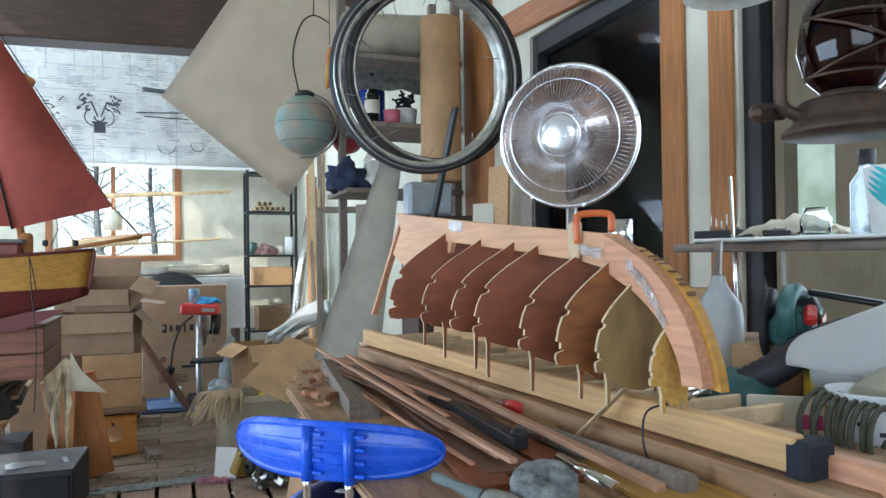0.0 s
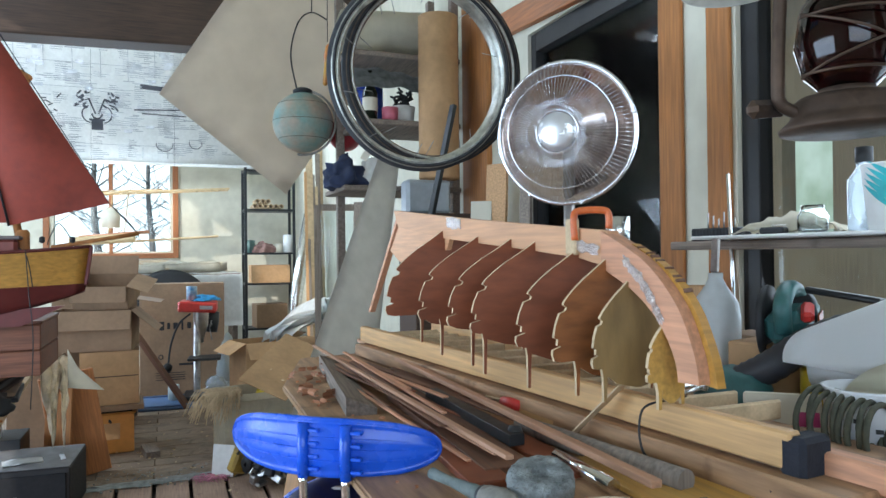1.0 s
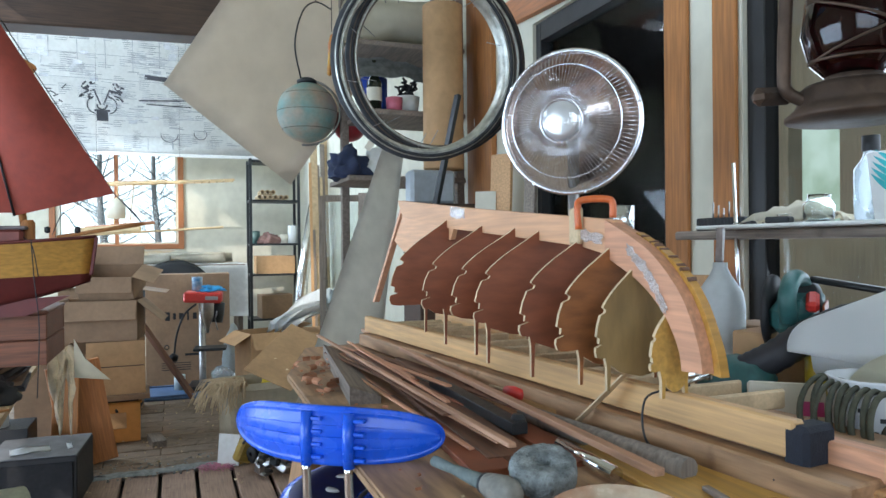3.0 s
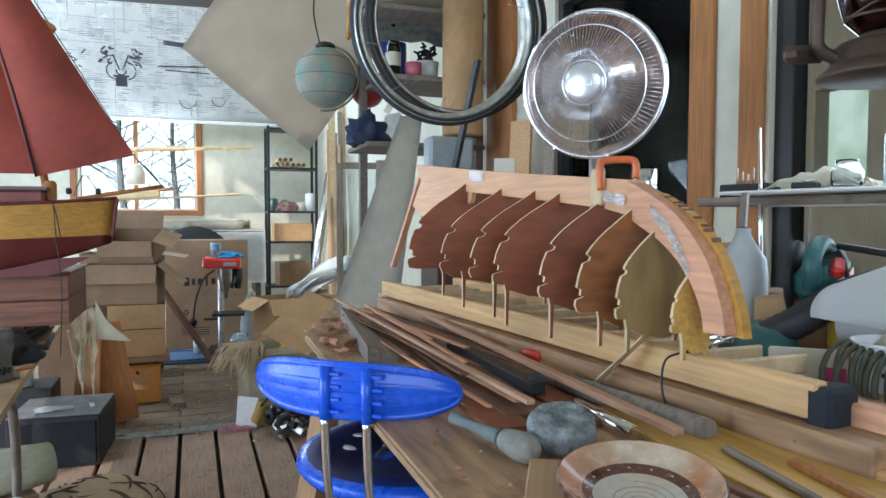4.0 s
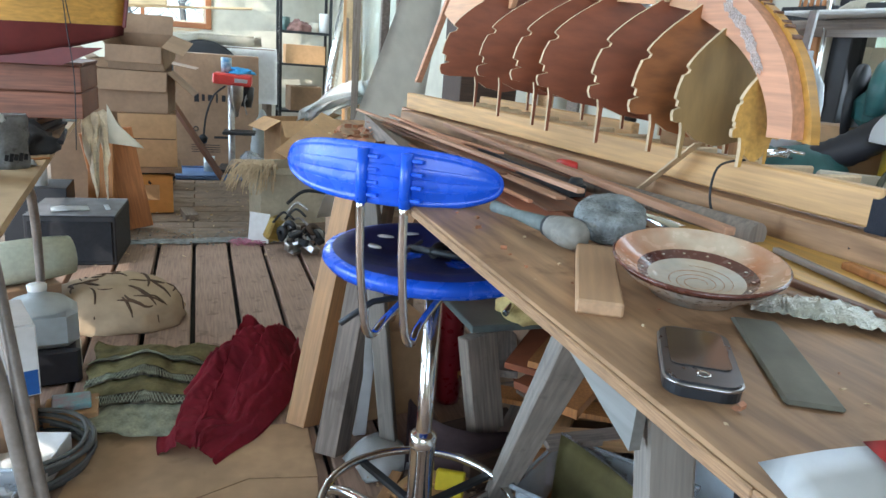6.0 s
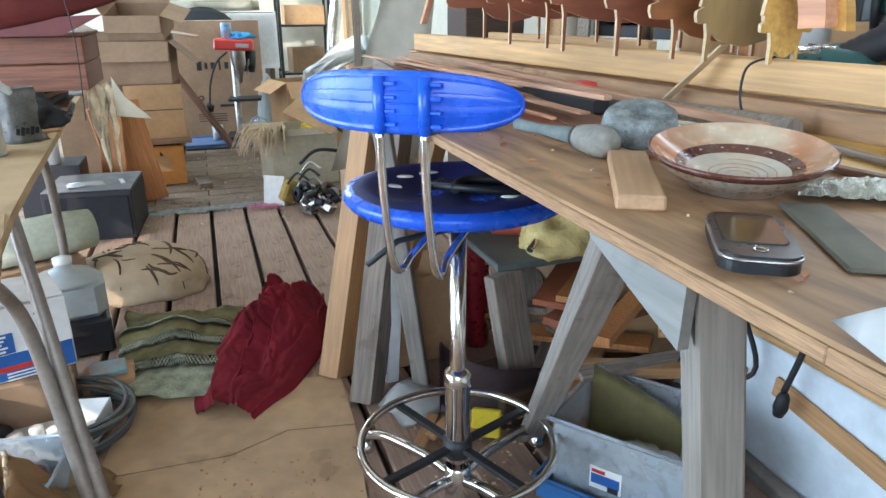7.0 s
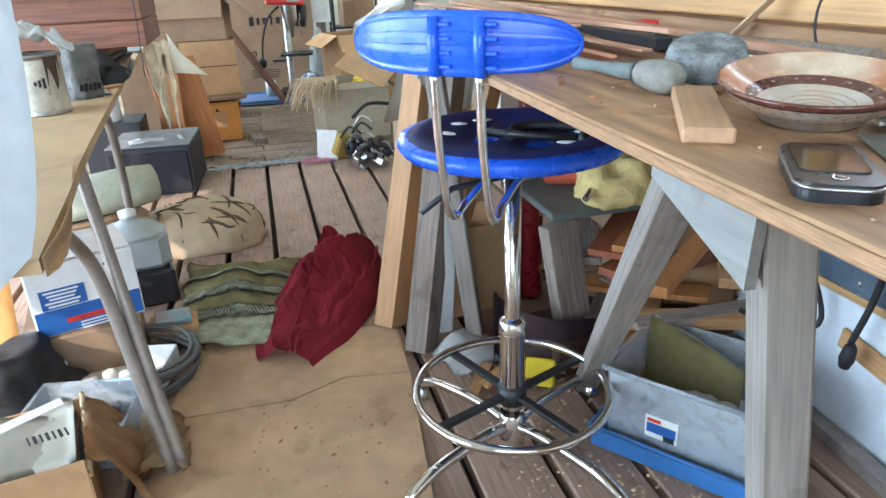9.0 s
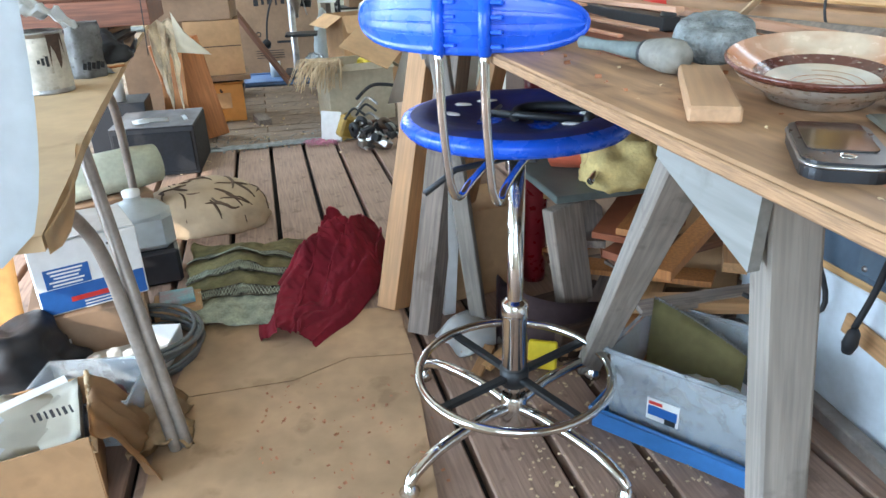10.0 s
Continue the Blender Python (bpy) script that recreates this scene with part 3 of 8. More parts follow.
bm = bmesh.new()
NX, NY = 36, 18
front = [[bm.verts.new(back_pt(-math.cos(math.pi * i / NX), -1 + 2 * j / NY)) for j in range(NY + 1)] for i in range(NX + 1)]
rear = [[bm.verts.new(back_pt(-math.cos(math.pi * i / NX), -1 + 2 * j / NY) + Vector((0, -0.012 - (0.004 if abs(-1 + 2 * j / NY) in (1.0,) else 0) - 0.0005 * math.cos(6 * math.pi * j / NY), 0))) for j in range(NY + 1)] for i in range(NX + 1)]
for i in range(NX):
    for j in range(NY):
        bm.faces.new((front[i][j], front[i][j + 1], front[i + 1][j + 1], front[i + 1][j]))
        bm.faces.new((rear[i][j], rear[i + 1][j], rear[i + 1][j + 1], rear[i][j + 1]))
    for j in (0, NY):
        bm.faces.new((front[i][j], front[i + 1][j], rear[i + 1][j], rear[i][j]))
for i in (0, NX):
    for j in range(NY):
        bm.faces.new((front[i][j], rear[i][j], rear[i][j + 1], front[i][j + 1]))
bmesh.ops.remove_doubles(bm, verts=bm.verts[:], dist=1e-4)
bmesh.ops.recalc_face_normals(bm, faces=bm.faces[:])
smooth(bm)
backrest = part("backrest", bm, M_blue, stool)
rim = [back_pt(-math.cos(math.pi * i / 40), 1) + Vector((0, -0.008, 0)) for i in range(40)] + [back_pt(math.cos(math.pi * i / 40), -1) + Vector((0, -0.008, 0)) for i in range(40)]
part("rim", tube(rim, 0.0042, 8, closed=True), M_blue, backrest)
for k in range(3):
    vv = -0.42 + 0.42 * k
    ridge = [back_pt(-0.80 + 1.6 * i / 20, vv) + Vector((0, -0.0126, 0)) for i in range(21)]
    part("ridge", tube(ridge, 0.0014, 6, taper=[0.3 + 0.7 * math.sin(math.pi * i / 20) for i in range(21)]), M_blue, backrest)
for x in (BX - 0.010, BX + 0.056):
    part("socket", tube([(x, -0.372, 0.902), (x, -0.374, 0.94), (x, -0.371, 0.977)], 0.0085, 10), M_blue, backrest)
    for k in range(4):
        part("web", boxm((0.016, 0.010, 0.005), (x + 0.017, -0.372, 0.914 + k * 0.018), bevel=0.001), M_blue, backrest)
    part("back_rod", tube(bend([(x, -0.374, 0.905), (x, -0.368, 0.82), (x, -0.352, 0.735), (x, -0.340, 0.700), (x, -0.315, 0.682), (x * 0.9, -0.27, 0.690), (x * 0.8, -0.16, 0.700), (x * 0.7, -0.03, 0.69)]), 0.0065, 10), M_chrome, stool)

# ---- the upturned model hull ----
M_epoxy = mat("clear_tape", (0.66, 0.50, 0.42), 0.3, vary=0.3, scale=60, bump=0.9, trans=0.55)
hull = thing("ship_model_frame", "upturned mahogany ship model skeleton of ribs on a keel", "ship model")
HX = 0.79
TO_Y = Matrix(((0, 1, 0, 0), (1, 0, 0, 0), (0, 0, 1, 0), (0, 0, 0, 1)))   # outline's x runs along y


def plate(pts, thick, x):
    bm = bmesh.new()
    return prism(pts, thick, Matrix.Translation((x, 0, 0)) @ TO_Y, bm)


M_keel = mat("pale_fir_keel", (0.66, 0.355, 0.19), 0.6, vary=0.12, scale=4, bump=0.08, grain=Y)
part("keel", plate([(2.145, 1.349), (1.60, 1.296), (1.030, 1.247), (1.030, 1.190), (1.116, 1.205), (1.309, 1.221), (1.719, 1.252), (2.10, 1.296)], 0.022, HX), M_keel, hull, "pale fir keel board")
STEM_OUT = [(1.040, 1.247, 0), (0.972, 1.219, 0), (0.917, 1.189, 0), (0.862, 1.136, 0), (0.831, 1.074, 0), (0.824, 1.038, 0)]
STEM_IN = [(0.864, 1.036, 0), (0.868, 1.060, 0), (0.883, 1.089, 0), (0.911, 1.122, 0), (0.961, 1.156, 0), (1.040, 1.189, 0)]
part("stem", plate([(p.x, p.y) for p in bend(STEM_OUT, 4) + bend(STEM_IN, 4)], 0.028, HX - 0.002), M_cedar, hull, "pale pink cedar stem piece")
outer = bend([(0.985, 1.226, 0), (0.910, 1.190, 0), (0.854, 1.138, 0), (0.821, 1.074, 0), (0.811, 1.034, 0)], 8)
inner = bend([(0.992, 1.216, 0), (0.924, 1.176, 0), (0.872, 1.126, 0), (0.842, 1.070, 0), (0.834, 1.036, 0)], 8)
part("stem_edge", plate([(p.x, p.y) for p in outer] + [(p.x, p.y) for p in reversed(inner)], 0.014, HX + 0.010), M_yellow, hull, "orange-yellow varnished outer edge")
er = random.Random(3)
for k in range(2, 15):
    p, q = outer[k], outer[k + 1]
    if er.random() < 0.6:
        part("glue_crust", boxm((0.016, er.uniform(0.003, 0.007), er.uniform(0.002, 0.004)), (HX + 0.010, p.x - 0.0002, p.y + 0.0002), (er.uniform(-20, 20) + math.degrees(math.atan2(p.y - q.y, p.x - q.x)), 0, 0), 0.001, 0.001), M_dkstrip, hull, "dark brown glue crust")
part("sternpost", plate([(2.125, 1.325), (2.105, 1.325), (2.43, 1.015), (2.455, 1.015)], 0.018, HX), M_cedar, hull)
part("deadwood", plate([(2.105, 1.305), (1.70, 1.255), (1.72, 1.225), (1.92, 1.19), (2.10, 1.19), (2.20, 1.225)], 0.012, HX), M_keel, hull, "pale plywood web under the keel")
RIB = ((0.03, 0), (0.18, 0.085), (0.34, 0.166), (0.50, 0.245), (0.65, 0.332), (0.76, 0.408), (0.815, 0.455), (0.825, 0.475), (0.77, 0.50), (0.79, 0.53), (0.885, 0.555), (0.945, 0.66),
       (0.978, 0.77), (0.915, 0.79), (0.925, 0.845), (0.865, 0.855), (0.99, 0.885), (1.0, 0.93), (0.97, 0.985), (0.86, 1.0))


def rib(y, top, half, low, foot, m):
    """One rib: a sheet across the keel, pointed at the keel above, with sawn notches and two feet each side."""
    h = top - low
    out = [(half * u, top - h * v) for u, v in RIB]
    down = min(low - 0.02, 0.992)
    a = foot * half
    out += [(a, low + 0.001), (a - 0.003, low - 0.014), (a - 0.003, down), (a - 0.008, down), (a - 0.010, low - 0.010), (a - 0.4 * a, low - 0.022), (0.004, low - 0.030)]
    pts = [(-x, z) for x, z in out] + list(reversed(out))
    return part("rib", prism(pts, 0.006, Matrix.Translation((HX, y, 0)), None, 0, 1), [m, M_edge], hull)


M_yel = mat("yellow_varnished_pine", (0.54, 0.31, 0.075), 0.4, vary=0.2, scale=4, bump=0.08, grain=Y)
M_mahog2 = mat("amber_mahogany_ply", (0.36, 0.125, 0.035), 0.55, vary=0.3, scale=5, bump=0.06, grain=(1.2, 1.2, 4))
M_mahog3 = mat("olive_brown_ply", (0.29, 0.18, 0.065), 0.55, vary=0.16, scale=5, bump=0.06, grain=(4, 1.2, 1.2))
for y, top, half, low, foot, m in ((1.737, 1.278, 0.164, 1.062, 0.46, M_mahog), (1.523, 1.257, 0.156, 1.070, 0.68, M_mahog), (1.362, 1.247, 0.153, 1.070, 0.68, M_mahog), (1.264, 1.239, 0.147, 1.066, 0.84, M_mahog),
                                   (1.115, 1.226, 0.132, 1.058, 0.86, M_mahog), (1.030, 1.213, 0.114, 1.045, 0.66, M_mahog2), (0.973, 1.183, 0.081, 1.040, 0.80, M_mahog3), (0.899, 1.124, 0.041, 1.030, 0.62, M_yel)):
    rib(y, top, half, low, foot, m)
for y, z, ang, w, h in ((1.66, 1.288, 5, 0.09, 0.034), (1.085, 1.222, 8, 0.085, 0.022), (0.965, 1.192, 40, 0.04, 0.018), (0.935, 1.168, 46, 0.05, 0.020), (0.908, 1.135, 54, 0.05, 0.018)):
    def wrap(u, v, w=w, h=h, y=y):
        k = 0.75 + 0.5 * noise.noise((u * 5 + y * 7, 3, 1))
        return Vector(((-0.0125 if y > 1.2 else -0.0175) - 0.004 * abs(noise.noise((u * 7 + y * 9, v * 6, 2))), (u - 0.5) * w + 0.008 * noise.noise((v * 6, y * 5, 2)), (v - 0.5) * h * k))
    o = part("tape_wrap", sheet(24, 12, wrap, 0), M_epoxy, hull, "crumpled clear tape")
    o.matrix_basis = pose(HX, y, z, ang, 0, 0)
part("clamp_block", boxm((0.012, 0.030, 0.062), (HX - 0.017, 1.122, 1.240)), M_edge, hull, "pale wood clamping pad")

# building board under the hull
rail = thing("building_board", "long pale pine building rail under the hull", "timber rail")
stick_a, stick_b = Vector((0.676, 2.172, 0.972)), Vector((0.815, 0.721, 0.974))
d = stick_b - stick_a
def along(name, m, w, h, off, a=0.0, b=1.0, label=""):
    o = part(name, boxm((w, d.length * (b - a), h)), m, rail, label)
    o.matrix_basis = Matrix.Translation(stick_a + d * (a + b) / 2 + Vector(off)) @ d.to_track_quat("Y", "Z").to_matrix().to_4x4()
    return o
along("front_rail", M_pine, 0.022, 0.046, (0.011, 0, 0))
along("back_rail", M_pine, 0.022, 0.046, (0.25, 0.02, 0), 0.0, 0.5)
along("base_board", M_ply, 0.24, 0.035, (0.10, 0, -0.045), 0.0, 1.05)
for y in (2.1, 2.04, 1.97, 1.90, 1.83, 1.72, 1.6, 1.5, 1.38, 1.30, 1.2, 1.1, 1.0, 0.92):
    part("crosspiece", boxm((0.22, 0.010, 0.030), (0.862 + 0.096 * (1.4 - y), y, 0.966)), M_edge, rail)

# ---- things on the bench ----
def turned(name, profile, m, label, cat, at, n=28, rz=0, group=""):
    return single(name, lathe(profile, n), m, label, cat, at, rz, group)


# pottery bowl with a brown band
M_glaze = mat("white_glaze", (0.66, 0.65, 0.60), 0.22, vary=0.12, scale=14, bump=0.05, second=(0.60, 0.47, 0.33), clear=0.5)
M_glazeout = mat("speckled_glaze", (0.52, 0.50, 0.45), 0.3, vary=0.3, scale=22, bump=0.05, second=(0.40, 0.24, 0.14), spots=0.5, clear=0.4)
M_band = mat("brown_glaze", (0.10, 0.030, 0.020), 0.25, vary=0.25, scale=18, bump=0.05, clear=0.5)
M_rustglaze = mat("rust_glaze", (0.52, 0.15, 0.035), 0.25, vary=0.2, scale=11, bump=0.05, second=(0.60, 0.47, 0.34), clear=0.5)
bowl = thing("bowl", "hand-thrown pottery bowl in white, rust and brown glaze", "bowl", (0.532, 0.664, BZ + 0.006), -36, "", 7.5)
bowl.scale = (0.85, 0.85, 0.62)
part("body", lathe([(0.0, 0.004), (0.040, 0.0), (0.050, 0.001), (0.051, 0.010), (0.062, 0.016), (0.078, 0.030), (0.086, 0.042)], 48), M_glazeout, bowl, "speckled pale outside")
part("rim", lathe([(0.085, 0.042), (0.092, 0.050), (0.0925, 0.053), (0.090, 0.0545)], 48), M_band, bowl, "dark brown rim")
part("inner_wall", lathe([(0.090, 0.0545), (0.076, 0.040), (0.064, 0.031)], 48), M_rustglaze, bowl, "rust streaked inner wall")
part("band", lathe([(0.064, 0.031), (0.052, 0.022)], 48), M_band, bowl, "brown glaze band with white dots")
part("well", lathe([(0.052, 0.022), (0.040, 0.016), (0.02, 0.013), (0.0, 0.012)], 48), M_glaze, bowl, "pale spiral-marked well")
part("throwing_line", tube([((0.010 + 0.0003 * i) * math.cos(i * 0.22) + 0.003, (0.010 + 0.0003 * i) * math.sin(i * 0.22), 0.0126 + 0.0060 * (i / 95) ** 2) for i in range(95)], 0.0004, 4), M_rustglaze, bowl, "rust spiral throwing line")
for k in range(14):
    a = 2 * math.pi * k / 14
    part("dot", lathe([(0, 0.0012), (0.0016, 0.0006), (0.002, 0)], 8, None, Matrix.Translation((0.058 * math.cos(a), 0.058 * math.sin(a), 0.0275))), M_glaze, bowl)

# telephone
phone = thing("mobile_phone", "black touchscreen phone with a glossy screen", "phone", (0.426, 0.526, BZ), -33)
phone.scale = (0.86, 0.90, 0.9)
part("case", prism(rounded(0.058, 0.112, 0.017), 0.013, pose(0, 0, 0.0065, 90, 0, 0)), mat("phone_case", (0.02, 0.021, 0.024), 0.3, vary=0.1, scale=10, bump=0), phone)
# the screen's brown tone is a reflection of the wood, put into the colour
part("screen", prism(rounded(0.047, 0.078, 0.007), 0.001, pose(0, 0.012, 0.0137, 90, 0, 0)), mat("phone_screen", (0.05, 0.038, 0.03), 0.06, vary=0.3, scale=14, bump=0), phone, "glossy black screen with a brown reflection in its colour")
part("bezel", tube([(x, y, 0.0095) for x, y in rounded(0.058, 0.112, 0.017)], 0.0016, 6, closed=True), M_steel, phone)
part("button", lathe([(0.004, 0.0), (0.0055, 0.001), (0.0055, 0.0), (0.004, 0.0)], 16, None, pose(0, -0.040, 0.0131)), M_chrome, phone, "small chrome ring button")

single("wood_block", boxm((0.040, 0.195, 0.013), (0, 0, 0.0065), bevel=0.002), mat("pale_offcut", (0.50, 0.30, 0.165), 0.7, vary=0.15, scale=5, bump=0.1, grain=Y), "short pale pine offcut lying on the bench", "offcut", (0.458, 0.715, BZ), -29.5)

# worn grindstone disc
bm = lathe([(0.0, 0.0), (0.02, 0.0), (0.036, 0.001), (0.040, 0.005), (0.041, 0.012), (0.041, 0.020), (0.039, 0.027), (0.036, 0.030), (0.028, 0.031), (0.020, 0.030), (0.011, 0.031), (0.009, 0.028), (0.007, 0.020), (0.0, 0.019)], 56)
for v in bm.verts:
    v.co += v.co.normalized() * (0.0022 * noise.noise(v.co * 70) + 0.0016 * noise.noise(v.co * 190))
single("grindstone", bm, mat("grey_stone", (0.25, 0.27, 0.27), 0.95, vary=0.45, scale=45, bump=1.0, spots=0.6), "worn grey-blue abrasive stone disc propped on the strips", "grindstone", (0.548, 0.842, BZ + 0.018), -30, "", 17)

# wooden mallet
mallet = thing("mallet", "old turned mallet with a grey pear-shaped head", "mallet", (0.490, 0.826, BZ + 0.0185), 14)
mallet.scale = (0.69, 0.69, 0.69)
M_malt = mat("dusty_grey_wood", (0.235, 0.22, 0.19), 0.8, vary=0.35, scale=14, bump=0.25, spots=0.5)
turn90 = pose(0, 0, 0, -90, 0, 0)
part("head", lathe([(0, -0.03), (0.016, -0.027), (0.025, -0.012), (0.026, 0.01), (0.021, 0.045), (0.017, 0.055), (0.0, 0.056)], 24, None, turn90), M_malt, mallet)
part("handle", lathe([(0.0, 0.05), (0.015, 0.052), (0.013, 0.09), (0.009, 0.15), (0.011, 0.21), (0.0, 0.215)], 20, None, turn90), mat("dusty_teal_grip", (0.17, 0.20, 0.19), 0.8, vary=0.3, scale=20), mallet)
part("ferrule", lathe([(0.0185, 0.048), (0.0192, 0.052), (0.0185, 0.057)], 24, None, turn90), M_blackmetal, mallet)

STRIP = "strips of planking wood on the bench"
rnd = random.Random(4)
M_strip = mat("reddish_strip", (0.50, 0.27, 0.16), 0.65, vary=0.2, scale=5, bump=0.1, grain=Y)
stick("wood_strip", (0.700, 2.274, BZ + 0.035), (0.678, 0.790, BZ + 0.028), 0.016, 0.010, M_strip, "long thin reddish planking strip", "strip", STRIP)
stick("wood_strip", (0.556, 2.287, BZ + 0.024), (0.517, 0.862, BZ + 0.060), 0.011, 0.006, M_strip, "long thin reddish planking strip", "strip", STRIP)
for k in range(16):
    x0, y0 = rnd.uniform(0.50, 0.66), rnd.uniform(1.75, 2.2)
    L = rnd.uniform(0.35, 1.1)
    x1 = x0 + rnd.uniform(-0.02, 0.13) * L
    z = BZ + 0.006 + 0.0022 * k
    stick("wood_strip", (x0, y0, z), (x1, y0 - L, z + rnd.uniform(-0.004, 0.004)), rnd.uniform(0.006, 0.018), 0.004, rnd.choice([M_strip, M_dkstrip, M_dkstrip, M_cedar, M_greyy, M_mahog]),
          rnd.choice(["thin offcut strip of reddish wood", "thin dusty planking strip"]), "strip", STRIP)
stick("dark_plank", (0.600, 1.52, BZ + 0.006), (0.573, 0.97, BZ + 0.006), 0.075, 0.012, M_dkstrip, "thin dark mahogany board under the strips", "board")
stick("dark_plank", (0.545, 1.22, BZ + 0.005), (0.525, 0.93, BZ + 0.005), 0.06, 0.010, M_mahog, "thin dark mahogany board under the strips", "board")
stick("dark_plank", (0.665, 1.36, BZ + 0.004), (0.655, 0.92, BZ + 0.004), 0.05, 0.008, M_mahog, "thin dark mahogany board under the strips", "board")
stick("dark_plank", (0.720, 1.85, BZ + 0.006), (0.690, 1.45, BZ + 0.006), 0.09, 0.010, M_dkstrip, "thin dark mahogany board under the strips", "board")
single("timber_wedge", prism([(-0.03, 0), (0.03, 0), (0.03, 0.012), (-0.03, 0.036)], 0.60), M_greyy, "long tapered grey-brown timber offcut", "offcut", (0.510, 1.70, BZ), -6.6)
stick("steel_bar", (0.640, 1.46, BZ + 0.020), (0.631, 1.06, BZ + 0.020), 0.026, 0.018, M_blackmetal, "dark steel bar clamp lying on the bench", "bar clamp")
turned("knob", [(0, 0), (0.012, 0.0), (0.013, 0.02), (0.009, 0.03), (0, 0.03)], M_blackmetal, "dark steel clamp screw end", "knob", (0.640, 1.085, BZ + 0.006))
bm = tube([(0.690, 1.16, BZ + 0.016), (0.738, 0.808, BZ + 0.018)], 0.0155, 12)
single("wooden_rod", bm, M_grey, "thick weathered grey wooden rod", "rod")
bm = tube([(0.656, 0.985, BZ + 0.014), (0.650, 0.838, BZ + 0.014)], 0.0095, 14)
single("steel_pipe", bm, M_chrome, "short polished steel pipe", "pipe")
stick("paint_stick", (0.731, 1.078, BZ + 0.006), (0.772, 0.985, 1.012), 0.024, 0.003, M_edge, "pale flat stirring stick propped on the rail", "stick", bevel=0.0008)
stick("batten", (0.742, 1.35, BZ + 0.012), (0.842, 0.42, BZ + 0.012), 0.020, 0.010, M_pine, "long pine batten along the bench", "batten")
stick("batten", (0.777, 1.0, BZ + 0.024), (0.832, 0.735, BZ + 0.022), 0.009, 0.004, M_greyy, "thin grey batten beside the rail", "batten")
stick("yellow_board", (0.748, 0.98, BZ + 0.005), (0.735, 0.18, BZ + 0.005), 0.15, 0.008, M_yel, "yellow varnished pine board lying flat", "board")
stick("dark_lath", (0.63, 0.80, BZ + 0.012), (0.66, 0.45, BZ + 0.012), 0.012, 0.006, M_dkstrip, "thin dark wooden lath", "slat")
stick("dark_lath", (0.72, 0.76, BZ + 0.014), (0.66, 0.40, BZ + 0.014), 0.010, 0.006, M_greyy, "thin grey wooden lath", "slat")
stick("fir_lath", (0.76, 0.70, BZ + 0.013), (0.73, 0.52, BZ + 0.013), 0.012, 0.008, M_fir, "reddish fir lath on the board", "slat")
stick("grey_board", (0.88, 1.6, BZ + 0.008), (0.93, 0.2, BZ + 0.008), 0.12, 0.012, M_dkstrip, "dusty brown plank behind the rail", "board")

driver = thing("screwdriver", "screwdriver with a red plastic handle", "screwdriver", (0.733, 1.32, BZ + 0.022), 10)
part("grip", lathe([(0, -0.06), (0.010, -0.058), (0.012, -0.03), (0.009, -0.005), (0, -0.004)], 12, None, turn90), M_redpaint, driver)
part("shaft", lathe([(0, -0.006), (0.003, -0.006), (0.003, 0.05), (0, 0.05)], 8, None, turn90), M_edge, driver)

# crumpled foil bag, glass slab, brush, leaflet
def crumple(u, v):
    p = Vector((-0.075 + 0.15 * u, -0.03 + 0.06 * v, 0.006))
    p.z += 0.012 * math.sin(math.pi * v) * math.sin(math.pi * u) + 0.006 * abs(noise.noise((u * 14, v * 7, 2)))
    return p
single("foil_bag", sheet(28, 12, crumple, 0), mat("clear_foil", (0.50, 0.50, 0.43), 0.22, 0.6, vary=0.25, scale=50, bump=0.6), "crumpled shiny foil packet", "packet", (0.612, 0.592, BZ), -38).scale = (0.8, 0.8, 1.0)
single("glass_slab", boxm((0.045, 0.12, 0.006), (0, 0, 0.003)), mat("dull_green_glass", (0.16, 0.15, 0.115), 0.75, vary=0.25, scale=15, bump=0.05), "dull grey-green sharpening slab", "slab", (0.504, 0.528, BZ), -29).scale = (0.85, 1.35, 0.6)
brush = thing("brush", "small brush with a pale wooden handle and dark bristles", "brush", (0.565, 0.440, BZ), -28)
part("handle", boxm((0.026, 0.10, 0.014), (0, -0.05, 0.010), bevel=0.005), M_edge, brush)
bm = bmesh.new()
for i in range(9):
    for j in range(5):
        box(bm, (0.0022, 0.0022, 0.024), (-0.014 + 0.0035 * i, 0.005 + 0.009 * j, 0.018), (rnd.uniform(-10, 10), rnd.uniform(-10, 10), 0), 0)
part("bristles", bm, mat("purple_bristle", (0.035, 0.02, 0.045), 0.6, vary=0.2, scale=30), brush, "dark purple bristles")
part("back", boxm((0.036, 0.05, 0.008), (0, 0.022, 0.006)), M_edge, brush)
leaflet = thing("leaflet", "white and red folded leaflet at the bench edge", "leaflet", (0.428, 0.345, BZ), -12)
part("page", sheet(8, 4, lambda u, v: Vector((-0.07 + 0.14 * u, -0.03 + 0.078 * v, 0.002 + 0.010 * math.sin(math.pi * u) + 0.006 * v)), 0.001), M_white, leaflet)
part("red_panel", sheet(6, 4, lambda u, v: Vector((-0.015 + 0.085 * u, -0.026 + 0.072 * v, 0.0065 + 0.010 * math.sin(math.pi * (0.36 + 0.64 * u)) + 0.006 * v)), 0.0006), M_redpaint, leaflet, "printed red panel")

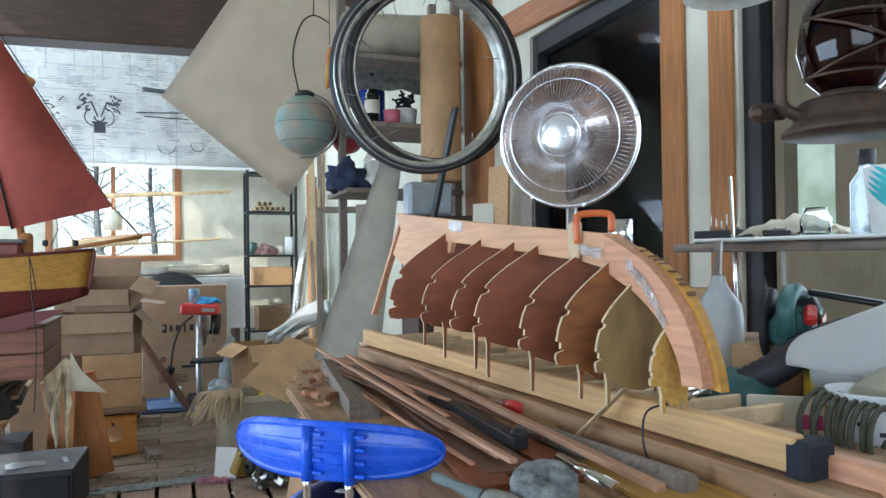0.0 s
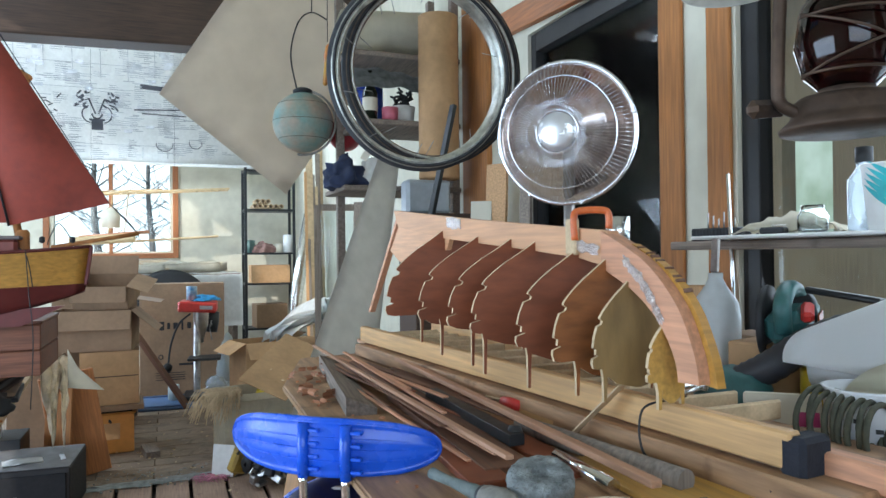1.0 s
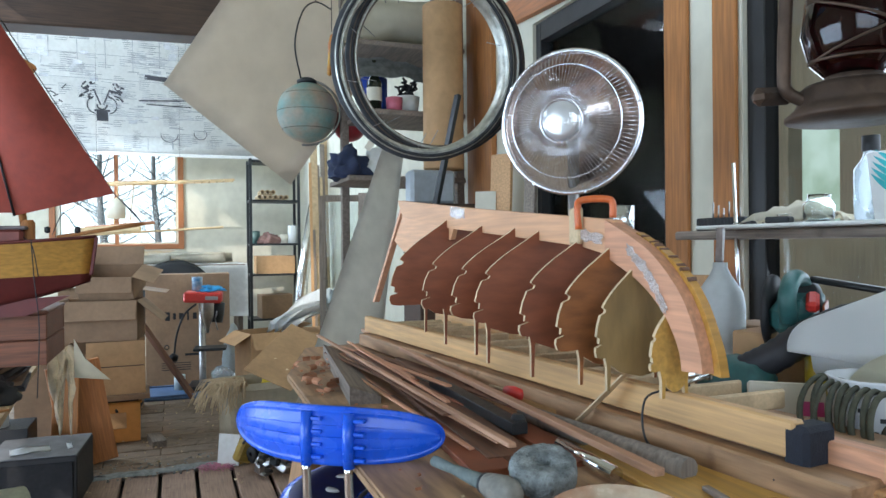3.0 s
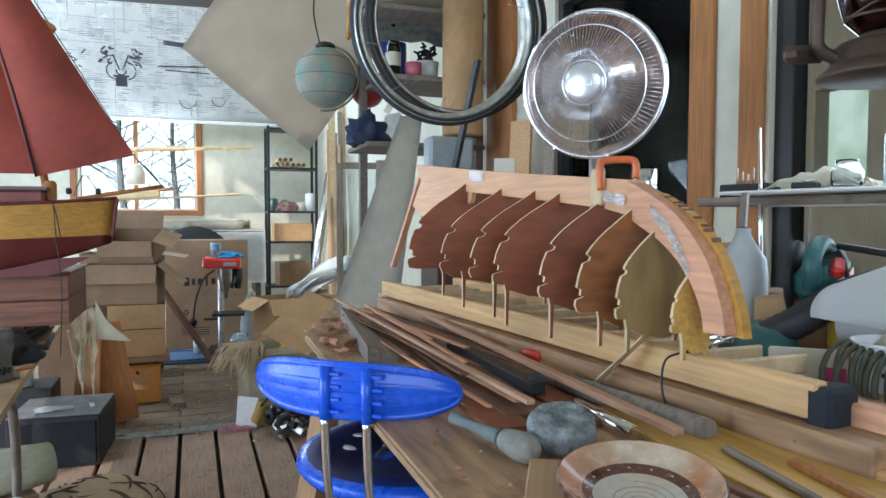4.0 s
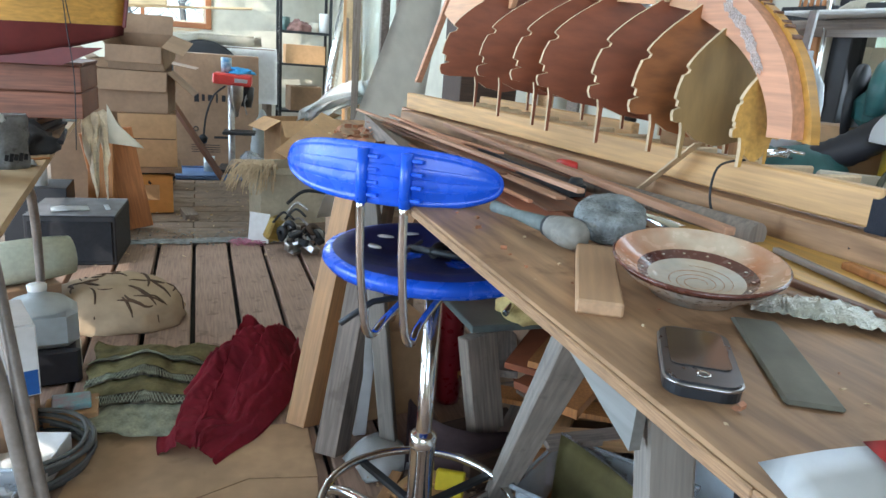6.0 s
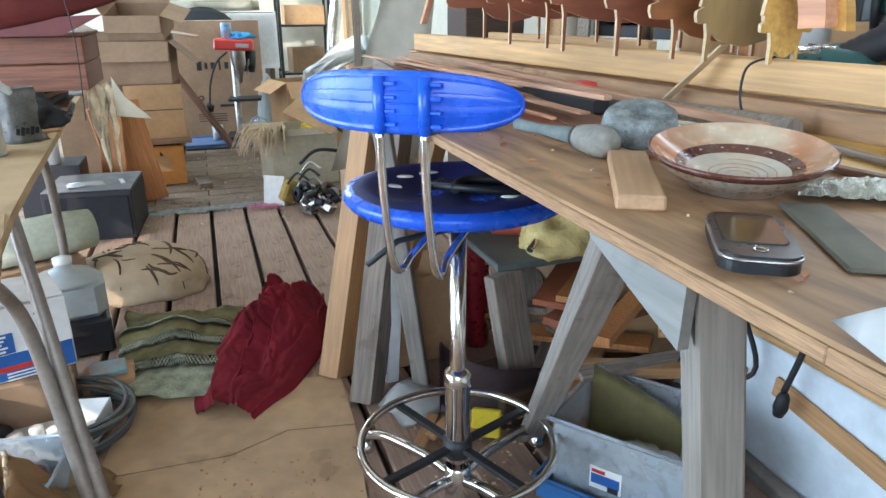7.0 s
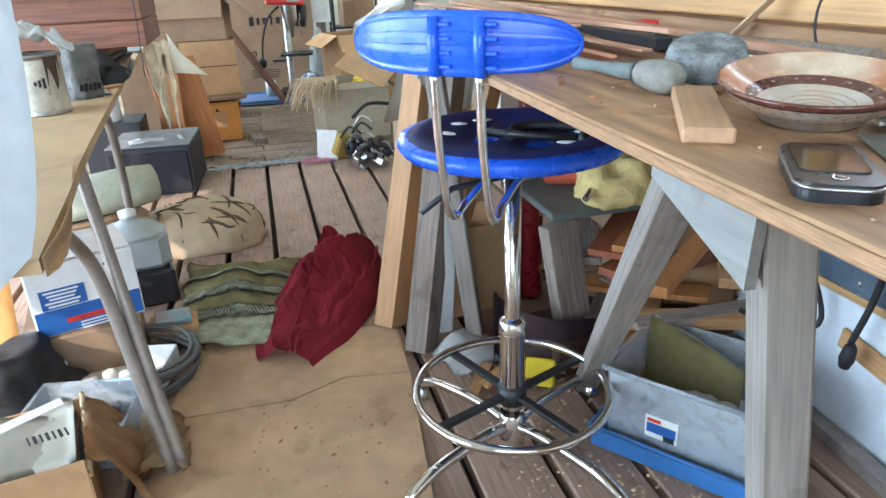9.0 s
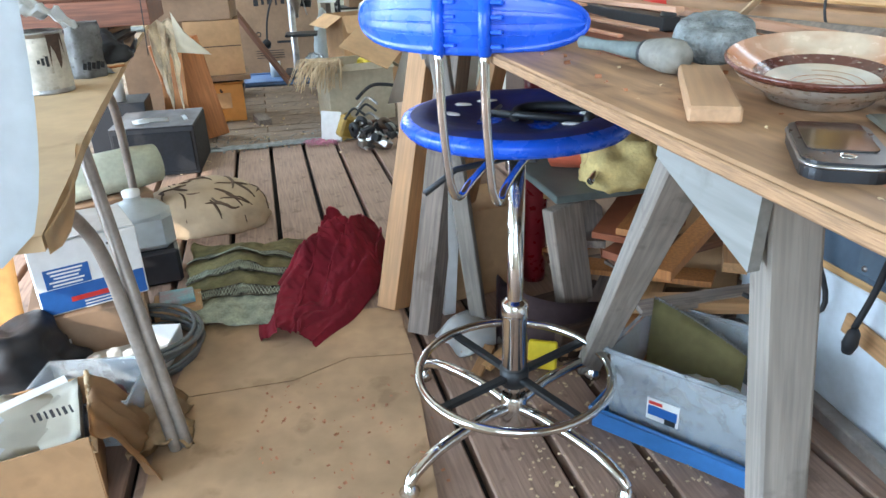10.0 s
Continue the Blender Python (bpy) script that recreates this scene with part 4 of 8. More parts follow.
# wood shavings and crumbs
def crumbs(name, area, n, m, label, zmin=BZ, size=(0.004, 0.014), seed=1):
    r = random.Random(seed)
    bm = bmesh.new()
    for _ in range(n):
        x, y = r.uniform(area[0], area[1]), r.uniform(area[2], area[3])
        s = r.uniform(*size)
        rad = s * 0.5
        a0, a1 = r.uniform(0, 6), r.uniform(2, 5)
        w, rz = s * r.uniform(0.3, 0.7), r.uniform(0, 6.28)
        prev = None
        for k in range(5):
            a = a0 + a1 * k / 4
            p = Vector((rad * math.cos(a), 0, rad + rad * math.sin(a) * 0.7 + 0.0008))
            q = [Vector((p.x * math.cos(rz) - sy * math.sin(rz) + x, p.x * math.sin(rz) + sy * math.cos(rz) + y, p.z + zmin)) for sy in (-w, w)]
            vs = [bm.verts.new(t) for t in q]
            if prev:
                bm.faces.new((prev[0], prev[1], vs[1], vs[0]))
            prev = vs
    return tagged(part(name, bm, m), label, "shavings", kind="stuff")
M_shav = mat("wood_shaving", (0.42, 0.18, 0.09), 0.7, vary=0.35, scale=20)
crumbs("shavings", (0.40, 0.66, 0.45, 2.0), 110, M_shav, "small reddish wood shavings on the bench", size=(0.002, 0.008))
crumbs("shavings", (0.40, 0.52, 1.5, 1.95), 26, M_shav, "curled reddish wood shavings", size=(0.010, 0.024), seed=5)
crumbs("dust", (0.38, 1.3, 0.3, 2.1), 260, M_edge, "pale wood crumbs over the bench", size=(0.002, 0.005), seed=9)

# right end of the rail: strap, end block, pink board
rope_block = thing("rail_end", "pine end block and cedar board strapped to the rail", "timber end")
part("block", boxm((0.055, 0.085, 0.030), (0.872, 0.650, 0.922)), M_pinez, rope_block)
stick_c = part("board", boxm((0.03, 0.55, 0.034), (0.893, 0.485, 0.956), (0, 0, 6)), M_cedar, rope_block, "pinkish cedar board")
part("strap", boxm((0.056, 0.034, 0.084), (0.843, 0.722, 0.950), (0, 0, 6), 0.006), mat("black_webbing", (0.018, 0.02, 0.03), 0.9, vary=0.2, scale=60, bump=0.4), rope_block, "black elastic webbing strap")

# small silver clamp and its cord
gc = thing("spring_clamp", "small silver G-clamp with a dark cord", "clamp", (0.868, 0.935, 0.998), 20)
part("frame", tube(bend([(-0.03, 0.0, 0.006), (-0.035, 0.02, 0.006), (0.0, 0.03, 0.006), (0.035, 0.02, 0.006), (0.03, 0.0, 0.006)]), 0.005, 8), M_alu, gc)
part("screw", tube([(-0.055, -0.004, 0.008), (0.045, 0.004, 0.008)], 0.0035, 8), M_alu, gc)
part("bar", tube([(0.04, -0.02, 0.01), (0.048, 0.022, 0.012)], 0.0025, 6), M_alu, gc)
single("cord", tube(bend([(0.84, 0.925, 1.0), (0.80, 0.915, 1.0), (0.765, 0.93, 0.985), (0.755, 0.915, 0.93), (0.775, 0.87, 0.912), (0.80, 0.80, 0.912), (0.812, 0.745, 0.914)]), 0.0018, 6), M_black, "thin dark cord hanging over the rail", "cord")
single("cable_tie", tube(bend([(0.80, 0.745, BZ + 0.026), (0.815, 0.75, BZ + 0.034), (0.822, 0.742, BZ + 0.03), (0.812, 0.735, BZ + 0.024), (0.80, 0.738, BZ + 0.032), (0.795, 0.728, BZ + 0.022)]), 0.0022, 6), M_black, "black twisted wire tie", "wire tie")

# orange C-clamp on the keel
cc = thing("c_clamp", "orange C-clamp gripping the keel with a metal cup behind", "clamp", (0.79, 1.090, 1.262))
cc.scale = (0.62, 0.62, 0.62)
M_orange = mat("orange_enamel", (0.60, 0.13, 0.03), 0.4, vary=0.2, scale=12, bump=0.05)
part("frame", tube(bend([(-0.03, 0.035, -0.045), (-0.032, 0.036, 0.015), (-0.02, 0.034, 0.034), (0.03, -0.005, 0.036), (0.045, -0.015, 0.024), (0.045, -0.016, -0.015)], 4), 0.0102, 8), M_orange, cc)
part("screw", tube([(0.045, -0.016, -0.02), (0.045, -0.016, -0.055)], 0.006, 8), M_steel, cc)
turned("tin_cup", [(0, 0), (0.024, 0), (0.025, 0.06), (0.0235, 0.06), (0.022, 0.004), (0, 0.004)], M_alu, "dull tin cup on the back of the bench", "cup", (0.98, 1.28, 1.225), 24)
turned("cup_stand", [(0, 0), (0.05, 0), (0.05, 0.31), (0, 0.32)], M_card, "brown cardboard tube standing on the bench", "cardboard tube", (0.985, 1.28, BZ), 20)

# ---- the crowded end of the bench ----
M_jug = mat("translucent_jug", (0.72, 0.76, 0.77), 0.4, vary=0.08, scale=6, bump=0.03, trans=0.3)
jug = thing("plastic_bottle", "translucent white plastic bottle", "bottle", (1.22, 1.268, BZ))
part("body", lathe([(0, 0), (0.047, 0), (0.05, 0.01), (0.05, 0.165), (0.045, 0.20), (0.022, 0.235), (0.015, 0.25), (0.015, 0.262), (0, 0.262)], 28), M_jug, jug)
part("blade", boxm((0.006, 0.024, 0.075), (0, 0, 0.30), (0, 4, 0)), M_steel, jug, "steel scraper blade in the neck")
M_teal = mat("teal_tool_plastic", (0.035, 0.12, 0.115), 0.45, vary=0.25, scale=14, bump=0.08, spots=0.2)
M_hose = mat("black_hose", (0.022, 0.022, 0.027), 0.5, vary=0.2, scale=20, bump=0.1)
vac = thing("power_sander", "dusty teal power sander with a thick black hose", "power tool", (1.10, 1.10, BZ + 0.012))
part("body", lathe([(0, 0), (0.05, 0.002), (0.062, 0.02), (0.060, 0.05), (0.045, 0.075), (0.0, 0.088)], 24, None, pose(0, 0, 0, 0, 0, 0) @ Matrix.Diagonal((1, 1.25, 1, 1))), M_teal, vac)
part("vent", boxm((0.03, 0.04, 0.02), (-0.035, 0.0, 0.062), (0, -30, 0)), M_black, vac)
part("nose", boxm((0.05, 0.06, 0.04), (-0.03, 0.07, 0.055), (12, 0, 20), 0.012), M_teal, vac)
hose_p = bend([(0.0, -0.02, 0.06), (0.03, -0.06, 0.09), (0.075, -0.105, 0.135), (0.13, -0.16, 0.165), (0.2, -0.22, 0.16)], 8)
part("hose", tube(hose_p, 0.027, 14, taper=[1 + 0.06 * (i % 2) for i in range(len(hose_p))]), M_hose, vac)
tool_stand = single("wooden_crate", boxm((0.20, 0.22, 0.13), (0, 0, 0.065), bevel=0.004), M_card, "brown carton under the power saw", "carton", (1.29, 1.10, BZ), 15)
saw = thing("circular_saw", "teal power saw with a red trigger and black guard", "power tool", (1.24, 1.09, BZ + 0.13), 30)
part("body", boxm((0.15, 0.075, 0.07), (0, 0, 0.045), (0, -12, 0), 0.02), M_teal, saw)
part("motor", lathe([(0, -0.06), (0.032, -0.058), (0.036, 0.0), (0.032, 0.058), (0, 0.06)], 20, None, pose(0.05, 0, 0.06, 0, 80, 10)), M_black, saw)
part("trigger", boxm((0.05, 0.022, 0.022), (-0.05, -0.035, 0.065), (0, -25, 10), 0.006), M_redpaint, saw)
part("label", boxm((0.04, 0.004, 0.016), (0.04, -0.040, 0.05), (0, -12, 0), 0.001), M_orange, saw, "orange lettering plate")
part("handle", tube(bend([(-0.07, 0, 0.03), (-0.085, 0, 0.075), (-0.04, 0, 0.105), (0.03, 0, 0.10), (0.06, 0, 0.07)]), 0.016, 10), M_teal, saw)
part("guard", lathe([(0.01, 0), (0.07, 0.0), (0.072, 0.006), (0.07, 0.012), (0.01, 0.012)], 28, None, pose(0.0, 0.05, 0.04, 90, 0, 0)), M_black, saw)


def roll(name, p0, p1, r, turns, m, label, flare=1.0, span=None):
    """A loosely rolled sheet from p0 to p1."""
    p0, p1 = Vector(p0), Vector(p1)
    d = (p1 - p0)
    q = d.to_track_quat("Z", "Y").to_matrix()
    L = d.length
    span = span or 2 * math.pi * turns
    def fn(u, v):
        a = span * u
        rr = r * (1 + 0.10 * u * turns) * (1 + (flare - 1) * v)
        return p0 + q @ Vector((rr * math.cos(a), rr * math.sin(a), L * v))
    return single(name, sheet(int(28 * turns), 6, fn, 0.0012), m, label, "paper roll")


M_thinpaper = thin_paper("thin_white_paper", (0.90, 0.90, 0.89))
roll("paper_roll", (1.165, 0.985, 1.010), (1.33, 0.66, 1.05), 0.030, 1.6, M_thinpaper, "loose white paper roll with an open end")
def bigsheet(u, v):
    a = radians(188 - 200 * u)
    r = 0.056 + 0.21 * v
    c = Vector((1.155, 0.965, 1.030)).lerp(Vector((1.47, 0.60, 1.03)), v)
    return c + Vector((0.84 * r * math.cos(a), -0.54 * r * math.cos(a), r * math.sin(a) * 0.95))
single("drawing_sheet", sheet(28, 10, bigsheet, 0.0012), M_thinpaper, "large white drawing sheet curling over the clutter", "paper sheet")
def creamsheet(u, v):
    a = radians(200 - 150 * u)
    c = Vector((1.20, 0.84, 0.955)).lerp(Vector((1.36, 0.55, 0.96)), v)
    return c + Vector((0.095 * math.cos(a), -0.05 * math.cos(a), 0.085 * math.sin(a)))
single("tracing_sheet", sheet(18, 6, creamsheet, 0.001), thin_paper("tracing_paper", (0.78, 0.75, 0.62), 0.4), "cream tracing paper curl", "paper sheet")
tub = thing("glue_tub", "white plastic tub with dark print", "tub", (1.10, 0.835, BZ))
part("body", lathe([(0, 0), (0.052, 0), (0.060, 0.10), (0.062, 0.104), (0.057, 0.104), (0.05, 0.004), (0, 0.004)], 32), mat("white_plastic", (0.72, 0.73, 0.74), 0.4, vary=0.05, scale=6, bump=0.02), tub)
for k in range(5):
    a = radians(190 + 14 * k)
    part("print_bar", boxm((0.002, 0.010, 0.006), (0.0565 * math.cos(a), 0.0565 * math.sin(a), 0.05 + 0.012 * (k % 3)), (0, 0, math.degrees(a)), 0), M_black, tub)
pk = thing("seed_packet", "cream and pink printed paper packet", "packet", (1.10, 0.99, BZ), -40)
part("packet", boxm((0.12, 0.02, 0.065), (0, 0, 0.033), (-18, 0, 0), 0.003), M_offwhite, pk)
part("label_panel", boxm((0.04, 0.001, 0.024), (0.035, -0.0125, 0.026), (-18, 0, 0), 0), mat("magenta_print", (0.55, 0.06, 0.22), 0.5, vary=0.1, scale=10), pk, "magenta printed panel")
turned("yellow_tin", [(0, 0), (0.03, 0), (0.031, 0.10), (0.028, 0.104), (0, 0.104)], mat("yellow_tin_paint", (0.62, 0.42, 0.02), 0.35, vary=0.1, scale=10), "yellow cylindrical tin by the sander", "tin", (1.20, 1.00, BZ), 24)
# coil of dark green cord
coil = thing("cord_coil", "coil of dark olive cord", "cord", (1.035, 0.815, BZ))
M_cord = mat("olive_cord", (0.075, 0.075, 0.05), 0.85, vary=0.3, scale=60, bump=0.5)
for k in range(9):
    pts = [(0.045 * math.cos(a), 0.045 * math.sin(a) * 0.95, 0.05 + 0.042 * math.sin(a + 0.4)) for a in [2 * math.pi * i / 24 for i in range(24)]]
    o = part("loop", tube([(p[0], p[1] * 0.25, p[2]) for p in pts], 0.0045, 6, closed=True), M_cord, coil)
    o.matrix_basis = pose(0.0, -0.05 + 0.013 * k, 0.001 * k, 0, 0, 12 + rnd.uniform(-10, 10))

# wall shelf with small things
shelf = thing("wall_shelf", "rough wooden wall shelf with a white board on it", "shelf")
part("shelf_board", boxm((0.20, 1.75, 0.022), (1.455, 0.70, 1.228), bevel=0.004), M_greyy, shelf)
part("white_board", boxm((0.24, 0.46, 0.008), (1.40, 1.17, 1.244), (0, 0, 6)), M_white, shelf, "white painted board")
part("back_support", boxm((0.03, 0.03, 0.31), (1.52, 1.0, 1.062)), M_greyy, shelf)
for y in (0.1, 0.6):
    part("bracket", boxm((0.16, 0.02, 0.03), (1.47, y, 1.202)), M_blackmetal, shelf)
br = thing("drill_bit_rack", "black rack holding fine drill bits", "rack", (1.40, 1.45, 1.239), 6)
part("rack", boxm((0.03, 0.145, 0.032), (0, 0, 0.016)), M_black, br)
for k in range(14):
    part("groove", boxm((0.032, 0.004, 0.024), (0, -0.066 + 0.0101 * k, 0.017), bevel=0), M_blackmetal, br)
for k in range(6):
    part("drill_bit", tube([(0, -0.05 + 0.016 * k, 0.03), (0.001, -0.05 + 0.016 * k, 0.055 + 0.008 * (k % 3))], 0.0022, 6), M_steel, br)
single("steel_rod", tube([(1.365, 1.358, BZ), (1.358, 1.372, 1.395)], 0.0045, 10), M_chrome, "thin upright polished steel rod", "rod")
M_jar = glass("jar_glass", (0.88, 0.93, 0.92), 0.03)
turned("glass_jar", [(0, 0), (0.026, 0), (0.030, 0.012), (0.030, 0.036), (0.022, 0.048), (0.022, 0.058), (0.020, 0.058), (0.020, 0.048), (0.027, 0.035), (0.027, 0.006), (0, 0.004)], M_jar, "small clear glass jar on the shelf", "jar", (1.385, 1.165, 1.249), 24)
bt = thing("glass_bottle", "clear plastic bottle with a black cap", "bottle", (1.40, 1.06, 1.249))
part("body", lathe([(0, 0), (0.028, 0), (0.03, 0.01), (0.03, 0.10), (0.014, 0.125), (0.013, 0.14), (0, 0.14)], 24), M_clearpl, bt)
part("cap", lathe([(0.015, 0.135), (0.016, 0.138), (0.016, 0.165), (0, 0.166)], 18), M_black, bt)
cup = thing("paper_cup", "white paper cup with a teal brush swirl", "cup", (1.36, 0.985, 1.249))
part("cup", lathe([(0, 0), (0.031, 0), (0.043, 0.118), (0.045, 0.12), (0.0435, 0.122), (0.041, 0.118), (0.029, 0.003), (0, 0.003)], 30), M_white, cup)
M_swirl = mat("teal_print", (0.02, 0.42, 0.45), 0.5, vary=0.15, scale=30)
for k in range(5):
    def sw(u, v, k=k):
        a = radians(150 + 95 * u + 6 * k)
        z = 0.03 + 0.055 * (1 - u) + 0.010 * k + 0.007 * (v - 0.5) * math.sin(math.pi * u) * 2
        r = 0.0314 + (0.012 / 0.118) * z + 0.0006
        return Vector((r * math.cos(a), r * math.sin(a), z))
    part("swirl", sheet(10, 2, sw, 0), M_swirl, cup, "teal printed swirl")
turned("glass_dish", [(0, 0), (0.03, 0), (0.034, 0.02), (0.032, 0.021), (0.028, 0.004), (0, 0.004)], M_alu, "shallow metal dish on the shelf", "dish", (1.40, 1.255, 1.249), 24)
single("black_eraser", boxm((0.03, 0.05, 0.014), (0, 0, 0.007)), M_black, "small black plastic box", "box", (1.33, 1.215, 1.249), 20)
def bagf(u, v):
    return Vector((-0.07 + 0.14 * u, -0.11 + 0.22 * v, 0.008 + 0.04 * math.sin(math.pi * v) * math.sin(math.pi * u) + 0.02 * noise.noise((u * 5, v * 6, 4))))
single("crumpled_paper", sheet(14, 16, bagf, 0.002), M_offwhite, "crumpled cream paper on the shelf", "paper", (1.43, 1.26, 1.249), 10)
single("plastic_bag", sheet(14, 12, lambda u, v: Vector((-0.05 + 0.1 * u, -0.08 + 0.16 * v, 0.01 + 0.10 * math.sin(math.pi * u) * (0.5 + 0.5 * v) + 0.02 * noise.noise((u * 6, v * 6, 9)))), 0.001), M_clearpl, "crumpled clear plastic bag", "bag", (1.47, 1.02, 1.249))
# clutter behind, along the window
for k, (x, y, sx, sy, sz, m, lab) in enumerate(((1.38, 1.30, 0.10, 0.16, 0.12, M_cardd, "small brown carton by the window"), (1.40, 0.80, 0.16, 0.24, 0.18, M_card, "brown carton by the window"),
                                             (1.34, 0.55, 0.14, 0.18, 0.14, M_offwhite, "cream carton by the window"), (1.42, 1.55, 0.03, 0.14, 0.22, M_pinez, "pine offcut against the window post"))):
    single("carton" if k < 3 else "offcut", boxm((sx, sy, sz), (0, 0, sz / 2)), m, lab, "carton" if k < 3 else "offcut", (x, y, BZ), 10 * k)
single("white_cloth", sheet(16, 12, lambda u, v: Vector((-0.08 + 0.16 * u, -0.09 + 0.18 * v, 0.004 + 0.10 * math.sin(math.pi * u) * math.sin(math.pi * v) + 0.02 * noise.noise((u * 5, v * 5, 1)))), 0.002), M_white, "crumpled white rag by the window", "rag", (1.33, 1.17, BZ), 0)
pan = thing("black_pan", "black steel pan behind the drawing sheets", "pan", (1.38, 0.86, BZ + 0.18))
part("pan", lathe([(0, 0.0), (0.11, 0), (0.125, 0.04), (0.128, 0.04), (0.113, -0.003), (0, -0.003)], 32), M_blackmetal, pan)
part("handle", boxm((0.03, 0.16, 0.012), (-0.05, 0.18, 0.04), (8, 0, 20), 0.004), M_blackmetal, pan)

# ---- hanging things ----
def facing(at, toward):
    """A pose whose z axis points from at to toward."""
    d = Vector(toward) - Vector(at)
    return Matrix.Translation(at) @ d.to_track_quat("Z", "Y").to_matrix().to_4x4()


# two bicycle rims with old tyres, hung on a hook
M_rubber = mat("old_rubber", (0.035, 0.036, 0.04), 0.75, vary=0.3, scale=25, bump=0.2)
M_rimtape = mat("silver_rim", (0.55, 0.55, 0.50), 0.35, 0.8, vary=0.3, scale=30, bump=0.3)
M_tan = mat("rusty_steel_rim", (0.16, 0.115, 0.085), 0.6, 0.4, vary=0.3, scale=25, bump=0.2)


def wheel_rim(name, at, toward, r, label, rim_m, tyre_m):
    w = thing(name, label, "bicycle wheel", group="hanging bicycle wheels")
    w.matrix_world = facing(at, toward)
    prof = [(r - 0.034, -0.030), (r - 0.026, -0.042), (r - 0.006, -0.046), (r - 0.004, 0.028), (r - 0.026, 0.024), (r - 0.034, 0.012), (r - 0.034, -0.030)]
    part("rim", lathe(prof, 72), rim_m, w)
    ring = [2 * math.pi * i / 72 for i in range(72)]
    part("tyre", lathe([(r - 0.002, -0.004), (r + 0.004, 0.0), (r + 0.007, 0.010), (r + 0.005, 0.020), (r - 0.006, 0.026), (r - 0.016, 0.030), (r - 0.018, 0.026)], 72), tyre_m, w)
    for rr, zz, m in ((r - 0.012, 0.030, tyre_m), (r - 0.024, 0.026, M_rimtape)):
        part("bead", tube([(rr * math.cos(a), rr * math.sin(a), zz) for a in ring], 0.0045, 6, closed=True), m, w)
    for k in range(9):
        a = 0.3 + 0.62 * k
        c, sn = math.cos(a), math.sin(a)
        part("spoke_stub", tube([((r - 0.034) * c, (r - 0.034) * sn, 0), ((r - 0.085) * c - 0.02 * sn, (r - 0.085) * sn + 0.02 * c, 0.01)], 0.0014, 5), M_steel, w)
    return w


w1 = wheel_rim("bicycle_wheel", (0.905, 2.225, 1.80), (0.86, 0.0, 1.55), 0.308, "old bicycle wheel rim with grey tyre, no spokes", M_rimtape, M_rubber)
wheel_rim("bicycle_wheel", (0.975, 2.30, 1.83), (0.90, 0.0, 1.58), 0.312, "second dark bicycle rim hung behind the first", M_tan, M_rubber)
tape = part("rim_sticker", boxm((0.05, 0.022, 0.001), (-0.18, -0.262, 0.008), (0, 0, 58)), M_offwhite, w1, "torn paper label")
single("wheel_hook", tube(bend([(0.93, 2.24, 2.10), (0.93, 2.25, 2.14), (0.93, 2.25, 2.6), (0.93, 2.25, 4.19)]), 0.004, 6), M_blackmetal, "dark wire hook from the ceiling", "hook")

# dish heater
dish = thing("dish_heater", "round reflector heater with a chrome wire guard", "heater")
dish.matrix_world = facing((1.02, 1.54, 1.500), (-0.28, 0.36, 1.34))
R = 0.168
M_refl = mat("copper_reflector", (0.62, 0.51, 0.46), 0.14, 1.0, vary=0.1, scale=6, bump=0.05)
M_rimw = mat("bright_steel_ring", (0.85, 0.85, 0.88), 0.2, 0.9, vary=0.05, scale=10, bump=0)
part("reflector", lathe([(0.02, -0.085), (0.05, -0.082), (0.09, -0.066), (0.13, -0.038), (0.16, -0.004), (0.166, 0.0), (0.166, -0.008), (0.13, -0.045), (0.05, -0.09), (0.0, -0.092)], 56), M_refl, dish)
part("outer_ring", tube([(R * math.cos(a), R * math.sin(a), 0) for a in [2 * math.pi * i / 64 for i in range(64)]], 0.0055, 8, closed=True), M_rimw, dish)
for rr, z in ((0.132, 0.036), (0.05, 0.068), (0.044, 0.068)):
    part("guard_ring", tube([(rr * math.cos(a), rr * math.sin(a), z) for a in [2 * math.pi * i / 48 for i in range(48)]], 0.0017, 5, closed=True), M_rimw, dish)
bm = bmesh.new()
for k in range(96):
    a = 2 * math.pi * k / 96
    c, s = math.cos(a), math.sin(a)
    tube([(R * c, R * s, 0.002), (0.14 * c, 0.14 * s, 0.031), (0.09 * c, 0.09 * s, 0.056), (0.046 * c, 0.046 * s, 0.068)], 0.0007, 4, bm)
tagged(part("guard_wire_cage", bm, M_rimw, dish), kind="stuff")
part("boss", lathe([(0.046, 0.062), (0.045, 0.070), (0.03, 0.075), (0, 0.077)], 32), mat("polished_boss", (0.86, 0.87, 0.90), 0.25, 0.7, vary=0.04, scale=6, bump=0), dish, "polished round cap")
part("element", lathe([(0, -0.08), (0.016, -0.08), (0.016, 0.03), (0.010, 0.045), (0, 0.046)], 24), M_white, dish)
part("element_coil", tube([(0.018 * math.cos(a * 0.9), 0.018 * math.sin(a * 0.9), -0.06 + 0.0016 * a) for a in range(50)], 0.0018, 5), M_steel, dish)
for k in range(8):
    a = 2 * math.pi * k / 8 + 0.2
    part("clip", boxm((0.010, 0.006, 0.012), (0.169 * math.cos(a), 0.169 * math.sin(a), 0), (0, 0, math.degrees(a)), 0.001), M_rimw, dish)
hs = thing("heater_stand", "grey heater stand on the bench", "stand", (1.045, 1.565, BZ))
part("post", lathe([(0.0, 0), (0.014, 0.0), (0.014, 0.56), (0, 0.56)], 16), M_steel, hs)
part("foot", lathe([(0, 0), (0.12, 0), (0.12, 0.015), (0.03, 0.03), (0, 0.03)], 32), M_black, hs)

